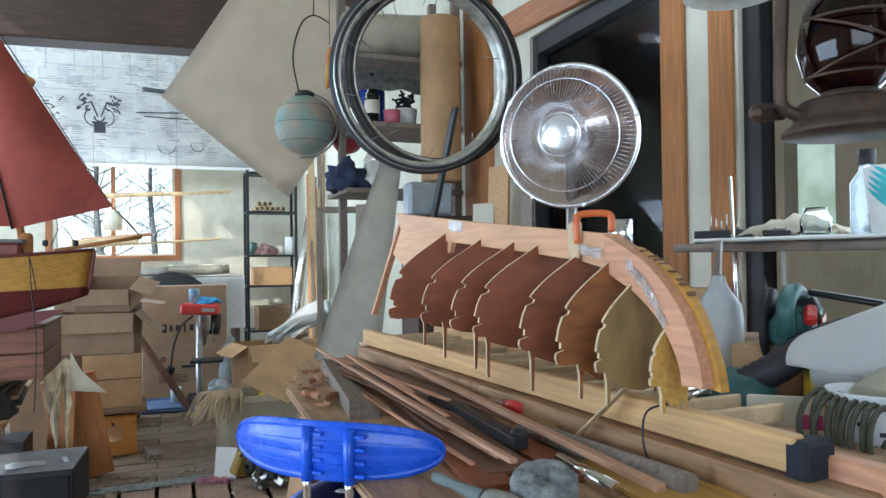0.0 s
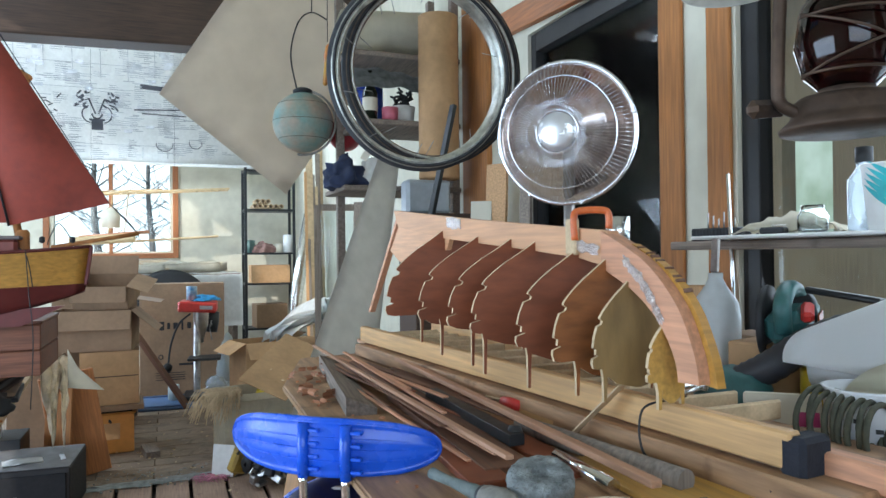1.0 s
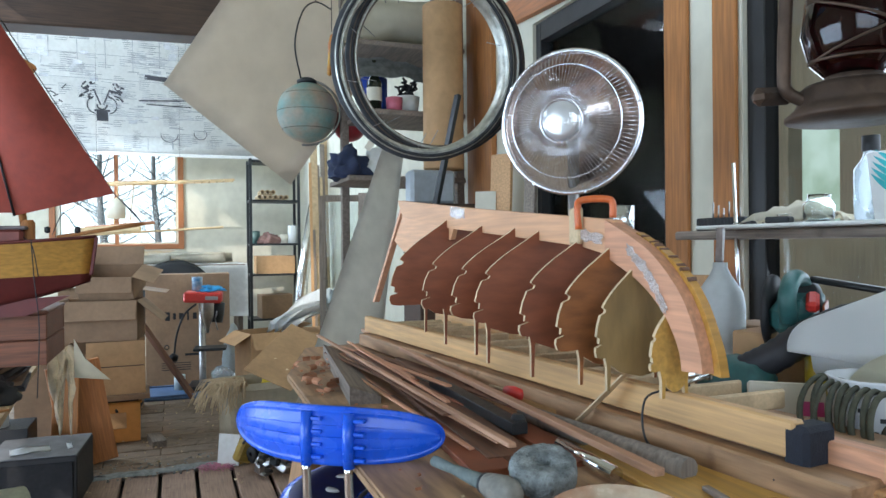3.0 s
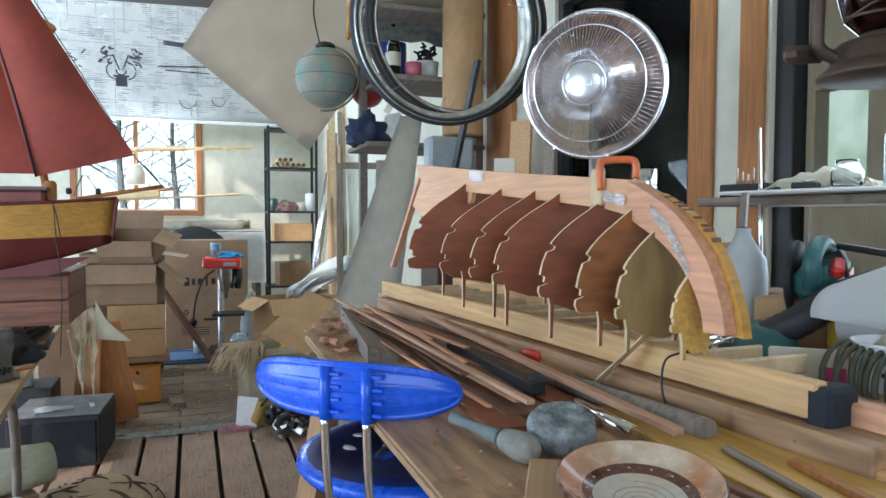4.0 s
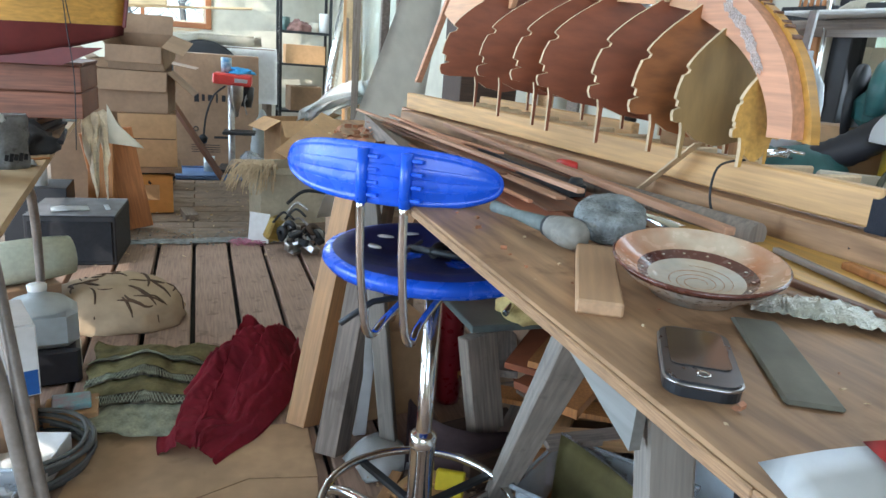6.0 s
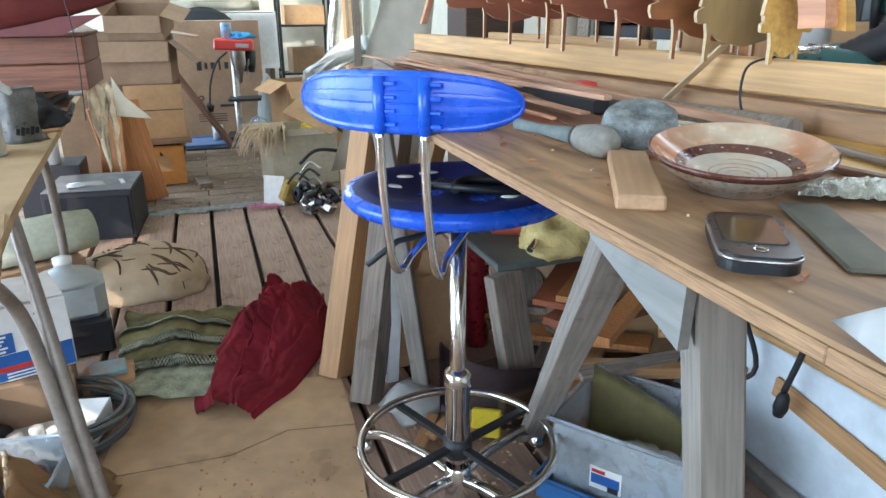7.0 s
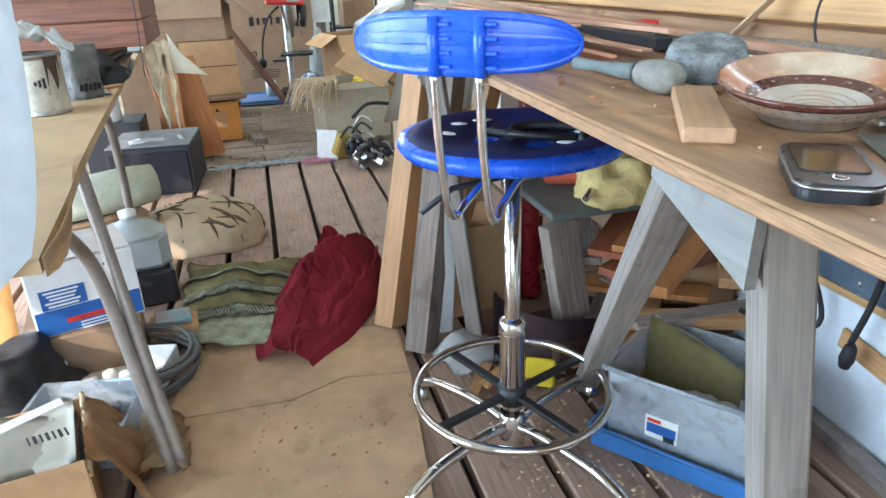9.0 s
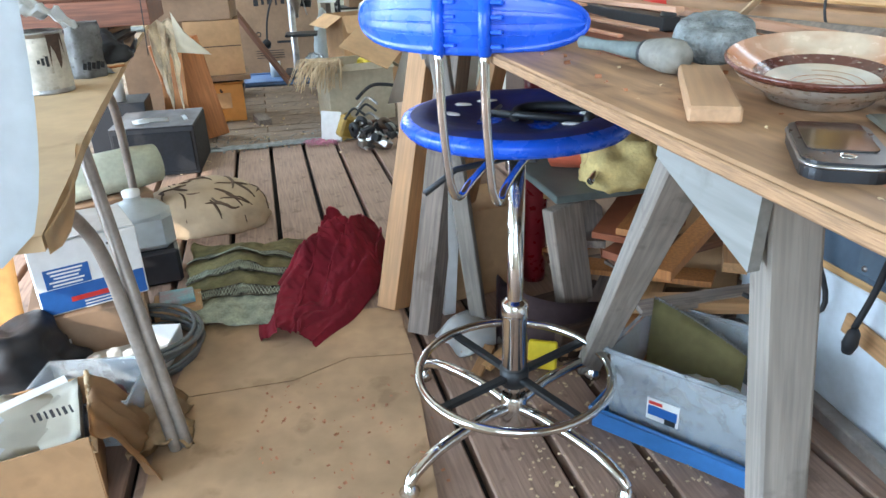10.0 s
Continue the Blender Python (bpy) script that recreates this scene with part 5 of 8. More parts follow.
# globe
globe = thing("globe", "old school globe with a metal arm, hung by a cord", "globe", (0.787, 3.71, 1.905))
M_land = mat("globe_map", (0.24, 0.42, 0.38), 0.5, vary=0.12, scale=9, bump=0.02, second=(0.50, 0.36, 0.26))
part("ball", lathe([(0.155 * math.sin(math.pi * i / 24), -0.155 * math.cos(math.pi * i / 24)) for i in range(25)], 40), M_land, globe)
for z in (-0.09, 0.0, 0.09):
    rr = math.sqrt(0.1555 ** 2 - z * z)
    part("parallel", tube([(rr * math.cos(a), rr * math.sin(a), z) for a in [2 * math.pi * i / 40 for i in range(40)]], 0.0012, 4, closed=True), M_rust, globe, "thin printed parallel")
part("meridian", tube([(0.168 * math.cos(a), 0.0, 0.168 * math.sin(a)) for a in [radians(-100 + 200 * i / 24) for i in range(25)]], 0.006, 6), M_steel, globe, "metal meridian arm").matrix_basis = pose(0, 0, 0, 0, 0, -20)
part("cap", lathe([(0, 0.15), (0.05, 0.15), (0.052, 0.165), (0.03, 0.178), (0, 0.18)], 20), M_blackmetal, globe)
part("cord", tube(bend([(-0.03, 0, 0.17), (-0.06, 0, 0.35), (-0.02, 0, 0.52), (0.05, 0, 0.58), (0.13, 0.0, 0.55)]), 0.004, 6), M_black, globe)
part("hang_wire", tube([(0.05, 0, 0.58), (0.06, 0, 2.29)], 0.003, 5), M_black, globe)
# pale sheet hung by a corner
def dia(u, v):
    L, B, T = Vector((0.09, 4.20, 2.11)), Vector((0.735, 3.95, 1.55)), Vector((0.64, 3.98, 2.95))
    p = L + (B - L) * u + (T - L) * v
    return p + Vector((0.01, 0.05, 0)) * math.sin(math.pi * u) * math.sin(math.pi * v)
single("hanging_board", sheet(10, 10, dia, 0.004), mat("cream_card", (0.76, 0.66, 0.54), 0.8, vary=0.03, scale=1.2, bump=0.03), "large blank cream card sheet hung by one corner", "card sheet")
single("fishing_float", lathe([(0, -0.12), (0.012, -0.11), (0.018, -0.02), (0.026, 0.04), (0.022, 0.09), (0, 0.11)], 16), mat("red_yellow_plastic", (0.60, 0.05, 0.03), 0.35, vary=0.2, scale=7, second=(0.70, 0.42, 0.05)), "red and yellow plastic float hanging by the globe", "float", (0.90, 3.62, 2.20), 0, "", 0, 8)
single("red_ball", lathe([(0.09 * math.sin(math.pi * i / 14), -0.09 * math.cos(math.pi * i / 14)) for i in range(15)], 20), mat("dark_red_plastic", (0.32, 0.02, 0.03), 0.4, vary=0.2, scale=8), "dark red plastic ball behind the wheel", "ball", (1.02, 3.75, 1.86))
single("float_cord", tube([(0.90, 3.62, 2.31), (0.90, 3.62, 4.19)], 0.002, 5), M_black, "thin cord from the ceiling", "cord")
single("ball_cord", tube([(1.02, 3.75, 1.95), (1.02, 3.75, 4.19)], 0.002, 5), M_black, "thin cord from the ceiling", "cord")

# hurricane lantern
lan = thing("lantern", "rusty hurricane lantern with a dark red glass", "lantern", (1.088, 0.852, 1.392))
lan.scale = (1.08, 1.08, 1.08)
part("tank", lathe([(0, 0), (0.086, 0.0), (0.088, 0.005), (0.074, 0.018), (0.071, 0.024), (0.071, 0.040), (0.062, 0.048), (0.03, 0.054), (0, 0.055)], 72), M_rust, lan)
M_red = glass("ruby_glass", (0.045, 0.010, 0.012), 0.08)
part("globe", lathe([(0.034, 0.088), (0.055, 0.11), (0.066, 0.15), (0.060, 0.20), (0.042, 0.235), (0.040, 0.235), (0.057, 0.20), (0.063, 0.15), (0.052, 0.11), (0.032, 0.088)], 64), M_red, lan, "dark red glass globe")
part("burner", lathe([(0.03, 0.072), (0.04, 0.08), (0.036, 0.09), (0.012, 0.10), (0, 0.10)], 24), M_rust, lan)
part("chimney", lathe([(0.044, 0.233), (0.05, 0.24), (0.046, 0.27), (0.035, 0.285), (0.03, 0.33), (0, 0.335)], 28), M_rust, lan)
for s in (-1, 1):
    part("side_tube", tube(bend([(0.062 * s, 0, 0.055), (0.090 * s, 0, 0.07), (0.094 * s, 0, 0.10), (0.090 * s, 0, 0.20), (0.082 * s, 0, 0.28), (0.03 * s, 0, 0.315)]), 0.009, 10), M_rust, lan).matrix_basis = pose(0, 0, 0, 0, 0, -25)
for k, (za, zb) in enumerate(((0.10, 0.19), (0.19, 0.10), (0.105, 0.105), (0.185, 0.185))):
    pts = [(0.072 * math.cos(a), 0.072 * math.sin(a), za + (zb - za) * i / 12) for i, a in enumerate([radians(-190 + 15 * i + (0 if k < 2 else 0)) for i in range(13)])]
    part("guard_wire", tube(pts, 0.002, 5), M_rust, lan)
part("bail", tube(bend([(-0.088, 0.03, 0.24), (-0.06, 0.03, 0.36), (0, 0.0, 0.42), (0.06, -0.03, 0.36), (0.088, -0.03, 0.24)]), 0.0025, 6), M_rust, lan)
part("hanger", tube([(0, 0, 0.39), (0, 0, 2.59)], 0.0025, 5), M_blackmetal, lan)
part("wick_arm", boxm((0.085, 0.02, 0.026), (-0.085, 0.06, 0.068), (0, -8, 10), 0.009), M_rust, lan)
for ob in lan.children:
    if not ob.name.startswith(("tank", "hanger")):
        ob.location.z -= 0.030

# pale lamp shade above the shelf
shade = thing("lamp_shade", "crumpled cream paper lamp shade hung from the ceiling", "lamp shade", (1.20, 1.19, 1.742))
part("shade", lathe([(0.10, 0.0), (0.095, 0.004), (0.06, 0.12), (0.055, 0.12), (0.092, 0.0)], 28), mat("dusty_shade_paper", (0.44, 0.42, 0.37), 0.8, vary=0.2, scale=9, bump=0.3), shade)
part("flex", tube([(0, 0, 0.12), (0, 0, 2.456)], 0.003, 5), M_black, shade)

# ---- shelf seen through the wheel ----
rack = thing("storage_shelf", "rough plank storage shelf against the side wall", "shelf", group="")
for z, x0 in ((1.865, 0.98), (2.19, 0.92), (1.545, 0.90)):
    part("shelf_board", boxm((1.50 - x0, 0.42, 0.025), ((1.50 + x0) / 2, 3.50, z - 0.0125), (0, 0, 0), 0.004), M_greyy, rack)
for x, y in ((0.97, 3.66), (1.48, 3.66), (1.48, 3.33)):
    part("upright", boxm((0.04, 0.04, 2.6), (x, y, 1.3)), M_greyy, rack)
wine = thing("wine_bottle", "dark green wine bottle with a cream label", "bottle", (1.055, 3.38, 1.865))
part("glass", lathe([(0, 0), (0.036, 0), (0.037, 0.14), (0.014, 0.19), (0.013, 0.25), (0, 0.25)], 24), mat("dark_bottle_glass", (0.012, 0.016, 0.010), 0.12, vary=0.1, scale=5, bump=0), wine)
part("label", lathe([(0.0376, 0.05), (0.0376, 0.115)], 24), M_offwhite, wine, "cream paper label")
turned("blue_tin", [(0, 0), (0.07, 0), (0.07, 0.2), (0, 0.205)], mat("blue_tin_paint", (0.015, 0.06, 0.42), 0.4, vary=0.15, scale=8), "tall blue tin on the shelf", "tin", (1.10, 3.55, 1.865))
turned("pink_cup", [(0, 0), (0.038, 0), (0.042, 0.07), (0.038, 0.07), (0.034, 0.004), (0, 0.004)], mat("pink_plastic", (0.62, 0.16, 0.22), 0.4, vary=0.1, scale=8), "small pink plastic pot on the shelf", "pot", (1.15, 3.36, 1.865))
bm = bmesh.new()
for k in range(70):
    a = rnd.uniform(0, 6.28)
    box(bm, (0.035, 0.012, 0.008), (0.05 * math.cos(a) * rnd.random(), 0.05 * math.sin(a), rnd.uniform(0.06, 0.17)), (rnd.uniform(-60, 60), rnd.uniform(-60, 60), rnd.uniform(0, 180)), 0.002)
pl = thing("plant_pot", "white pot of dark dried plant stems", "pot plant", (1.235, 3.42, 1.865))
part("pot", lathe([(0, 0), (0.055, 0), (0.065, 0.09), (0.06, 0.09), (0.05, 0.006), (0, 0.006)], 24), M_white, pl)
part("stems", bm, M_black, pl)
single("cardboard_tube", lathe([(0, 0), (0.095, 0), (0.097, 0.01), (0.095, 0.78), (0.088, 0.78), (0.088, 0.02), (0, 0.02)], 36), M_card, "large upright cardboard tube", "cardboard tube", (1.345, 3.20, 1.572))
single("cloth_roll", smooth(sheet(30, 14, lambda u, v: Vector((0.92 + 0.45 * u, 3.42 + 0.13 * math.cos(2 * math.pi * v) * (1 + 0.12 * noise.noise((u * 4, v * 3, 0))), 2.31 + 0.10 * math.sin(2 * math.pi * v) * (1 + 0.2 * noise.noise((u * 3, v * 3, 5))) + 0.03 * u)), 0.002)), M_offwhite, "thick roll of cream cloth on the top shelf", "cloth roll")
single("grey_canvas", sheet(16, 8, lambda u, v: Vector((0.94 + 0.5 * u, 3.32 + 0.06 * v, 2.03 + 0.10 * v + 0.03 * noise.noise((u * 5, v * 2, 7)) - 0.02 * u)), 0.003), M_conc, "grey canvas sheet draped under the top shelf", "canvas")
bagm = mat("navy_cloth", (0.022, 0.032, 0.075), 0.85, vary=0.3, scale=12, bump=0.3)
def lump(sx, sy, sz, seed, k=0.25, n=18):
    """A soft heap, flat underneath."""
    bm = bmesh.new()
    bmesh.ops.create_icosphere(bm, subdivisions=4, radius=1.0)
    for v in bm.verts:
        f = 1 + k * noise.noise(v.co * 1.6 + Vector((seed, 0, 0))) + 0.5 * k * noise.noise(v.co * 4.1 + Vector((0, seed, 0)))
        v.co = Vector((v.co.x * sx * f, v.co.y * sy * f, max(-0.35, v.co.z) * sz * f + 0.35 * sz))
    return smooth(bm)
single("clothes_bag", lump(0.10, 0.09, 0.10, 1, 0.5), bagm, "dark navy cloth bag on the shelf", "bag", (0.93, 3.40, 1.545))
single("white_bundle", lump(0.09, 0.08, 0.10, 4, 0.4), M_white, "bundle of white and red rags", "rags", (1.08, 3.40, 1.545))
single("grey_case", boxm((0.22, 0.10, 0.16), (0, 0, 0.08), bevel=0.015), mat("pale_blue_grey_plastic", (0.42, 0.46, 0.50), 0.45, vary=0.08, scale=6), "pale grey plastic case leaning on the shelf", "case", (1.26, 3.16, 1.40))
single("case_box", boxm((0.28, 0.24, 1.40), (0, 0, 0.70)), M_dark, "dark wooden cupboard below the case", "cupboard", (1.30, 3.15, 0))
for a, b, w, m, lab in (((1.22, 3.0, 1.36), (1.36, 3.05, 1.90), 0.03, M_blackmetal, "dark narrow board leaning on the shelf"), ((1.38, 2.75, 0.0), (1.46, 2.80, 1.60), 0.10, M_pinez, "pale plank leaning at the wall"),
                     ((1.46, 2.62, 0.0), (1.53, 2.66, 1.75), 0.05, M_grey, "grey plank leaning at the wall"), ((1.28, 2.66, 0.0), (1.40, 2.84, 1.44), 0.09, M_offwhite, "white-painted plank leaning at the wall")):
    stick("leaning_plank", a, b, w, 0.02, m, lab, "plank")
# large grey panel leaning behind the bench
a, b, c, d4 = Vector((0.46, 2.44, 0.55)), Vector((0.80, 2.56, 0.55)), Vector((1.10, 3.06, 1.64)), Vector((0.99, 3.04, 1.63))
pv = bmesh.new()
sheet(4, 8, lambda u, v: (a.lerp(b, u)).lerp(d4.lerp(c, u), v), 0.012, pv)
single("plywood_sheet", pv, mat("grey_plywood", (0.76, 0.72, 0.64), 0.75, vary=0.07, scale=3, bump=0.06), "large weathered grey plywood panel leaning behind the bench", "panel")
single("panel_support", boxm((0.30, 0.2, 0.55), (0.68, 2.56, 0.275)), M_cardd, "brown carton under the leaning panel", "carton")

# ---- left table, boat and what lies under it ----
TZ = 0.70
lt = thing("folding_table", "folding table covered in stained tan paper, tubular legs", "table")
bm = bmesh.new()
pts = [(-0.232, 1.12), (-0.262, 1.45), (-0.285, 1.64), (-0.306, 1.88), (-0.40, 3.10), (-0.470, 4.18), (-1.15, 4.24), (-1.15, 1.12)]
lo = [bm.verts.new((x, y, TZ - 0.022)) for x, y in pts]
hi = [bm.verts.new((x, y, TZ)) for x, y in pts]
bm.faces.new(hi)
bm.faces.new(list(reversed(lo)))
for i in range(len(lo)):
    bm.faces.new((lo[i], lo[(i + 1) % len(lo)], hi[(i + 1) % len(lo)], hi[i]))
bmesh.ops.recalc_face_normals(bm, faces=bm.faces[:])
M_tanpaper = mat("tan_wrapping_paper", (0.52, 0.36, 0.20), 0.75, vary=0.14, scale=3, bump=0.08, spots=0.3)
part("table_top", bm, M_tanpaper, lt)
for pts in ([(-0.200, 1.545, 0.0), (-0.255, 1.625, 0.35), (-0.30, 1.69, 0.66), (-0.31, 1.70, 0.68)], [(-0.222, 1.535, 0.0), (-0.275, 1.605, 0.33), (-0.298, 1.60, 0.50), (-0.32, 1.50, 0.62), (-0.35, 1.42, 0.68)],
            [(-0.44, 2.74, 0.0), (-0.42, 2.68, 0.35), (-0.40, 2.55, 0.60), (-0.41, 2.45, 0.68)], [(-1.08, 1.5, 0.0), (-1.08, 1.5, 0.68)], [(-1.08, 3.4, 0.0), (-1.08, 3.4, 0.68)]):
    part("leg", tube(bend(pts), 0.014, 12), M_brownsteel, lt)
# white sheet rising at the near end
def wsheet(u, v):
    return Vector((-0.275 + 0.10 * v ** 0.35 - 0.42 * u, 1.085 + 0.08 * u + 0.03 * math.sin(3 * v), 0.675 + 0.39 * v + 0.02 * math.sin(5 * u)))
single("white_sheet", sheet(14, 10, wsheet, 0.002), mat("dull_white_paper", (0.60, 0.62, 0.63), 0.8, vary=0.05, scale=5, bump=0.05), "large white paper sheet standing curled on the table", "paper sheet")
single("tan_flap", sheet(8, 8, lambda u, v: Vector((-0.228 - 0.055 * u + 0.012 * math.sin(4 * u), 1.12 + 0.5 * u, 0.703 - 0.03 * v * (1 - 0.6 * u) - 0.02 * v * math.sin(7 * u))), 0.0015), M_tanpaper, "torn tan paper flap over the table edge", "paper flap")
can = thing("paint_can", "old paint can with a grimy cream printed label", "paint can", (-0.49, 2.26, TZ), 24)
M_canlabel = mat("grimy_print", (0.50, 0.46, 0.38), 0.6, vary=0.25, scale=16, bump=0.05, spots=0.5)
part("body", lathe([(0, 0), (0.064, 0), (0.066, 0.003), (0.064, 0.006), (0.064, 0.150), (0.067, 0.153), (0.064, 0.157), (0.058, 0.157), (0.056, 0.150), (0, 0.148)], 36), M_steel, can)
part("label", lathe([(0.0648, 0.012), (0.0648, 0.143)], 36), M_canlabel, can, "grimy cream printed label")
for k in range(3):
    a = radians(-106 + 9 * k)
    part("print_bar", boxm((0.0012, 0.007, 0.010 + 0.008 * (k % 3)), (0.0652 * math.cos(a), 0.0652 * math.sin(a), 0.085), (0, 0, math.degrees(a)), 0), M_black, can)
part("drip", sheet(6, 6, lambda u, v: Vector((0.0656 * math.cos(radians(-80 + 40 * u)), 0.0656 * math.sin(radians(-80 + 40 * u)), 0.150 - 0.09 * v * abs(math.sin(2 + 5 * u)))), 0), M_dark, can, "dark paint drip")
def bagside(u, v):
    a = 2 * math.pi * u
    k = 1 + 0.20 * noise.noise((math.cos(a) * 2, math.sin(a) * 2, v * 4)) + 0.10 * noise.noise((math.cos(a) * 6, math.sin(a) * 6, v * 11))
    return Vector((0.05 * math.cos(a) * k, 0.034 * math.sin(a) * k, 0.155 * v))
bk = thing("crumpled_packet", "crumpled grey packet with dark worn print", "packet", (-0.425, 2.47, TZ), 34)
part("packet", sheet(28, 12, bagside, 0.001), mat("grey_blue_print", (0.34, 0.33, 0.31), 0.6, vary=0.3, scale=24, bump=0.05, spots=0.7), bk)
for k in range(5):
    part("print_bar", boxm((0.010, 0.002, 0.018 + 0.006 * (k % 2)), (-0.026 + 0.013 * k, -0.036, 0.035), (0, 12, 0), bevel=0), M_black, bk)
def crumpled_sheet(u, v):
    return Vector((-0.10 + 0.20 * u, -0.09 + 0.18 * v, 0.055 * math.sin(math.pi * u) * (0.5 + 0.5 * v) + 0.035 * noise.noise((u * 4, v * 4, 11)) + 0.02 * noise.noise((u * 10, v * 9, 2)) + 0.02))
single("plastic_wrapper", sheet(24, 24, crumpled_sheet, 0.001), M_white, "crumpled white plastic wrapper lying on the paint can", "wrapper", (-0.50, 2.28, TZ + 0.150), 20)
single("newspaper", sheet(10, 10, lambda u, v: Vector((-0.16 + 0.32 * u, -0.12 + 0.24 * v, 0.004 + 0.05 * math.sin(math.pi * u) * v + 0.015 * noise.noise((u * 4, v * 4, 0)))), 0.002), M_white, "crumpled white paper on the table", "paper", (-0.55, 2.55, TZ), 20)
single("dark_cloth", lump(0.12, 0.10, 0.10, 8, 0.4), M_black, "dark rag heap on the table", "rags", (-0.46, 2.78, TZ)).scale = (0.8, 0.8, 0.7)
single("grey_folder", boxm((0.22, 0.16, 0.012), (0, 0, 0.006)), M_conc, "grey folder on the table", "folder", (-0.55, 3.75, TZ), 10)
single("wood_scrap", boxm((0.10, 0.03, 0.006), (0, 0, 0.003), jitter=0.002), M_fir, "thin reddish wood scrap", "scrap", (-0.40, 2.62, TZ), 40)
# torn cloth strip hanging at the table's far edge
def rag(u, v):
    w = 0.5 + 0.5 * math.sin(9 * u) * v
    return Vector((-0.345 - 0.145 * u * (1 - 0.45 * v) - 0.02 * v + 0.02 * noise.noise((u * 5, v * 5, 1)), 4.12 - 0.02 * u + 0.03 * noise.noise((u * 4, v * 4, 6)), TZ + 0.025 - (0.13 + 0.30 * abs(math.sin(1.7 + 4.4 * u)) + 0.06 * math.sin(31 * u)) * v + 0.012 * math.sin(12 * u) - 0.04 * max(0.0, 0.6 - u)))
single("torn_cloth", sheet(40, 16, rag, 0.002), mat("grimy_cream_cloth", (0.78, 0.67, 0.50), 0.95, vary=0.18, scale=18, bump=0.3), "torn grimy cream cloth hanging from the table edge", "cloth")
single("paper_corner", sheet(4, 4, lambda u, v: Vector((-0.35 + 0.17 * u * (0.3 + 0.7 * v), 4.10 - 0.02 * u, TZ + 0.05 - 0.20 * v - 0.02 * u * v - 0.10 * u * (1 - v))), 0.001), M_offwhite, "folded cream paper corner", "paper")

# wooden crate under the boat
crate = thing("wooden_crate", "reddish-brown wooden crate carrying the boat", "crate", (-0.66, 3.12, TZ + 0.096))
M_crate = mat("red_brown_crate", (0.20, 0.075, 0.04), 0.6, vary=0.3, scale=5, bump=0.15, grain=X, spots=0.2)
for k in range(2):
    part("slat", boxm((0.74, 0.018, 0.088), (0, -0.20, 0.046 + 0.092 * k)), M_crate, crate)
    part("slat", boxm((0.74, 0.018, 0.088), (0, 0.20, 0.046 + 0.092 * k)), M_crate, crate)
    part("slat", boxm((0.018, 0.38, 0.088), (0.36, 0, 0.046 + 0.092 * k)), M_crate, crate)
part("lid", boxm((0.75, 0.42, 0.012), (0, 0, 0.190)), M_crate, crate)
for k in range(6):
    single("folder", boxm((0.62 - 0.02 * k, 0.34, 0.0155), (0, 0, 0.008), jitter=0.004), [M_black, M_cardd, M_dark][k % 3], "dusty dark folder in the pile under the crate", "folder", (-0.70, 3.12, TZ + 0.016 * k), rnd.uniform(-7, 7), "folders under the crate")

# model sailing boat: bow to the right
boat = thing("model_sailboat", "model sailing boat, ochre and maroon hull with red sails", "model boat", (0, 2.80, 0))
def station(t):
    """Half-breadth, sheer, waterline and keel at t from the stern (0) to the bow (1)."""
    x = -1.05 + 0.912 * t
    b = 0.135 * (1 - max(0.0, (t - 0.35) / 0.65) ** 2.4) * (0.72 + 0.28 * min(1, t / 0.35))
    sheer = 1.205 + 0.048 * t ** 2 + 0.02 * (1 - t) ** 2
    water = 1.095 + 0.030 * t
    keel = 0.995 + 0.10 * max(0.0, (t - 0.55) / 0.45) ** 1.4
    return x, b, sheer, water, keel
def shell(z_of, rows, name, m, label=""):
    bm = bmesh.new()
    for side in (-1, 1):
        g = []
        for i in range(25):
            x, b, s, w, k = station(i / 24)
            g.append([bm.verts.new((x + 0.02 * (zz - k) / (s - k) * (i / 24) ** 4, side * b * f, zz)) for zz, f in z_of(s, w, k, rows)])
        for i in range(24):
            for j in range(rows):
                bm.faces.new((g[i][j], g[i + 1][j], g[i + 1][j + 1], g[i][j + 1]))
    bmesh.ops.remove_doubles(bm, verts=bm.verts[:], dist=1e-4)
    bmesh.ops.recalc_face_normals(bm, faces=bm.faces[:])
    return part(name, smooth(bm), m, boat, label)
shell(lambda s, w, k, n: [(w + (s - w) * j / n, 0.90 + 0.10 * j / n) for j in range(n + 1)], 4, "hull_planking", M_yellow, "ochre painted topsides")
shell(lambda s, w, k, n: [(k + (w - k) * j / n, 0.90 * (j / n) ** 0.6) for j in range(n + 1)], 5, "bottom", M_maroon, "maroon painted bottom")
for side in (-1, 1):
    part("rubbing_strake", tube([(station(i / 24)[0] + 0.02 * (i / 24) ** 4, side * station(i / 24)[1], station(i / 24)[2]) for i in range(25)], 0.006, 6), M_maroon, boat)
bm = bmesh.new()
dk = [[bm.verts.new((station(i / 24)[0], s * station(i / 24)[1], station(i / 24)[2] - 0.008)) for s in (-1, 1)] for i in range(25)]
for i in range(24):
    bm.faces.new((dk[i][0], dk[i + 1][0], dk[i + 1][1], dk[i][1]))
part("deck", bm, mat("grey_deck_paint", (0.42, 0.40, 0.40), 0.6, vary=0.1, scale=8), boat, "grey painted deck")
part("stem_post", boxm((0.012, 0.014, 0.135), (-0.126, 0, 1.185), (0, 8, 0)), M_maroon, boat)
part("fin_keel", prism([(-0.80, 1.02), (-0.20, 1.05), (-0.33, 0.985), (-0.75, 0.985)], 0.02), M_maroon, boat)
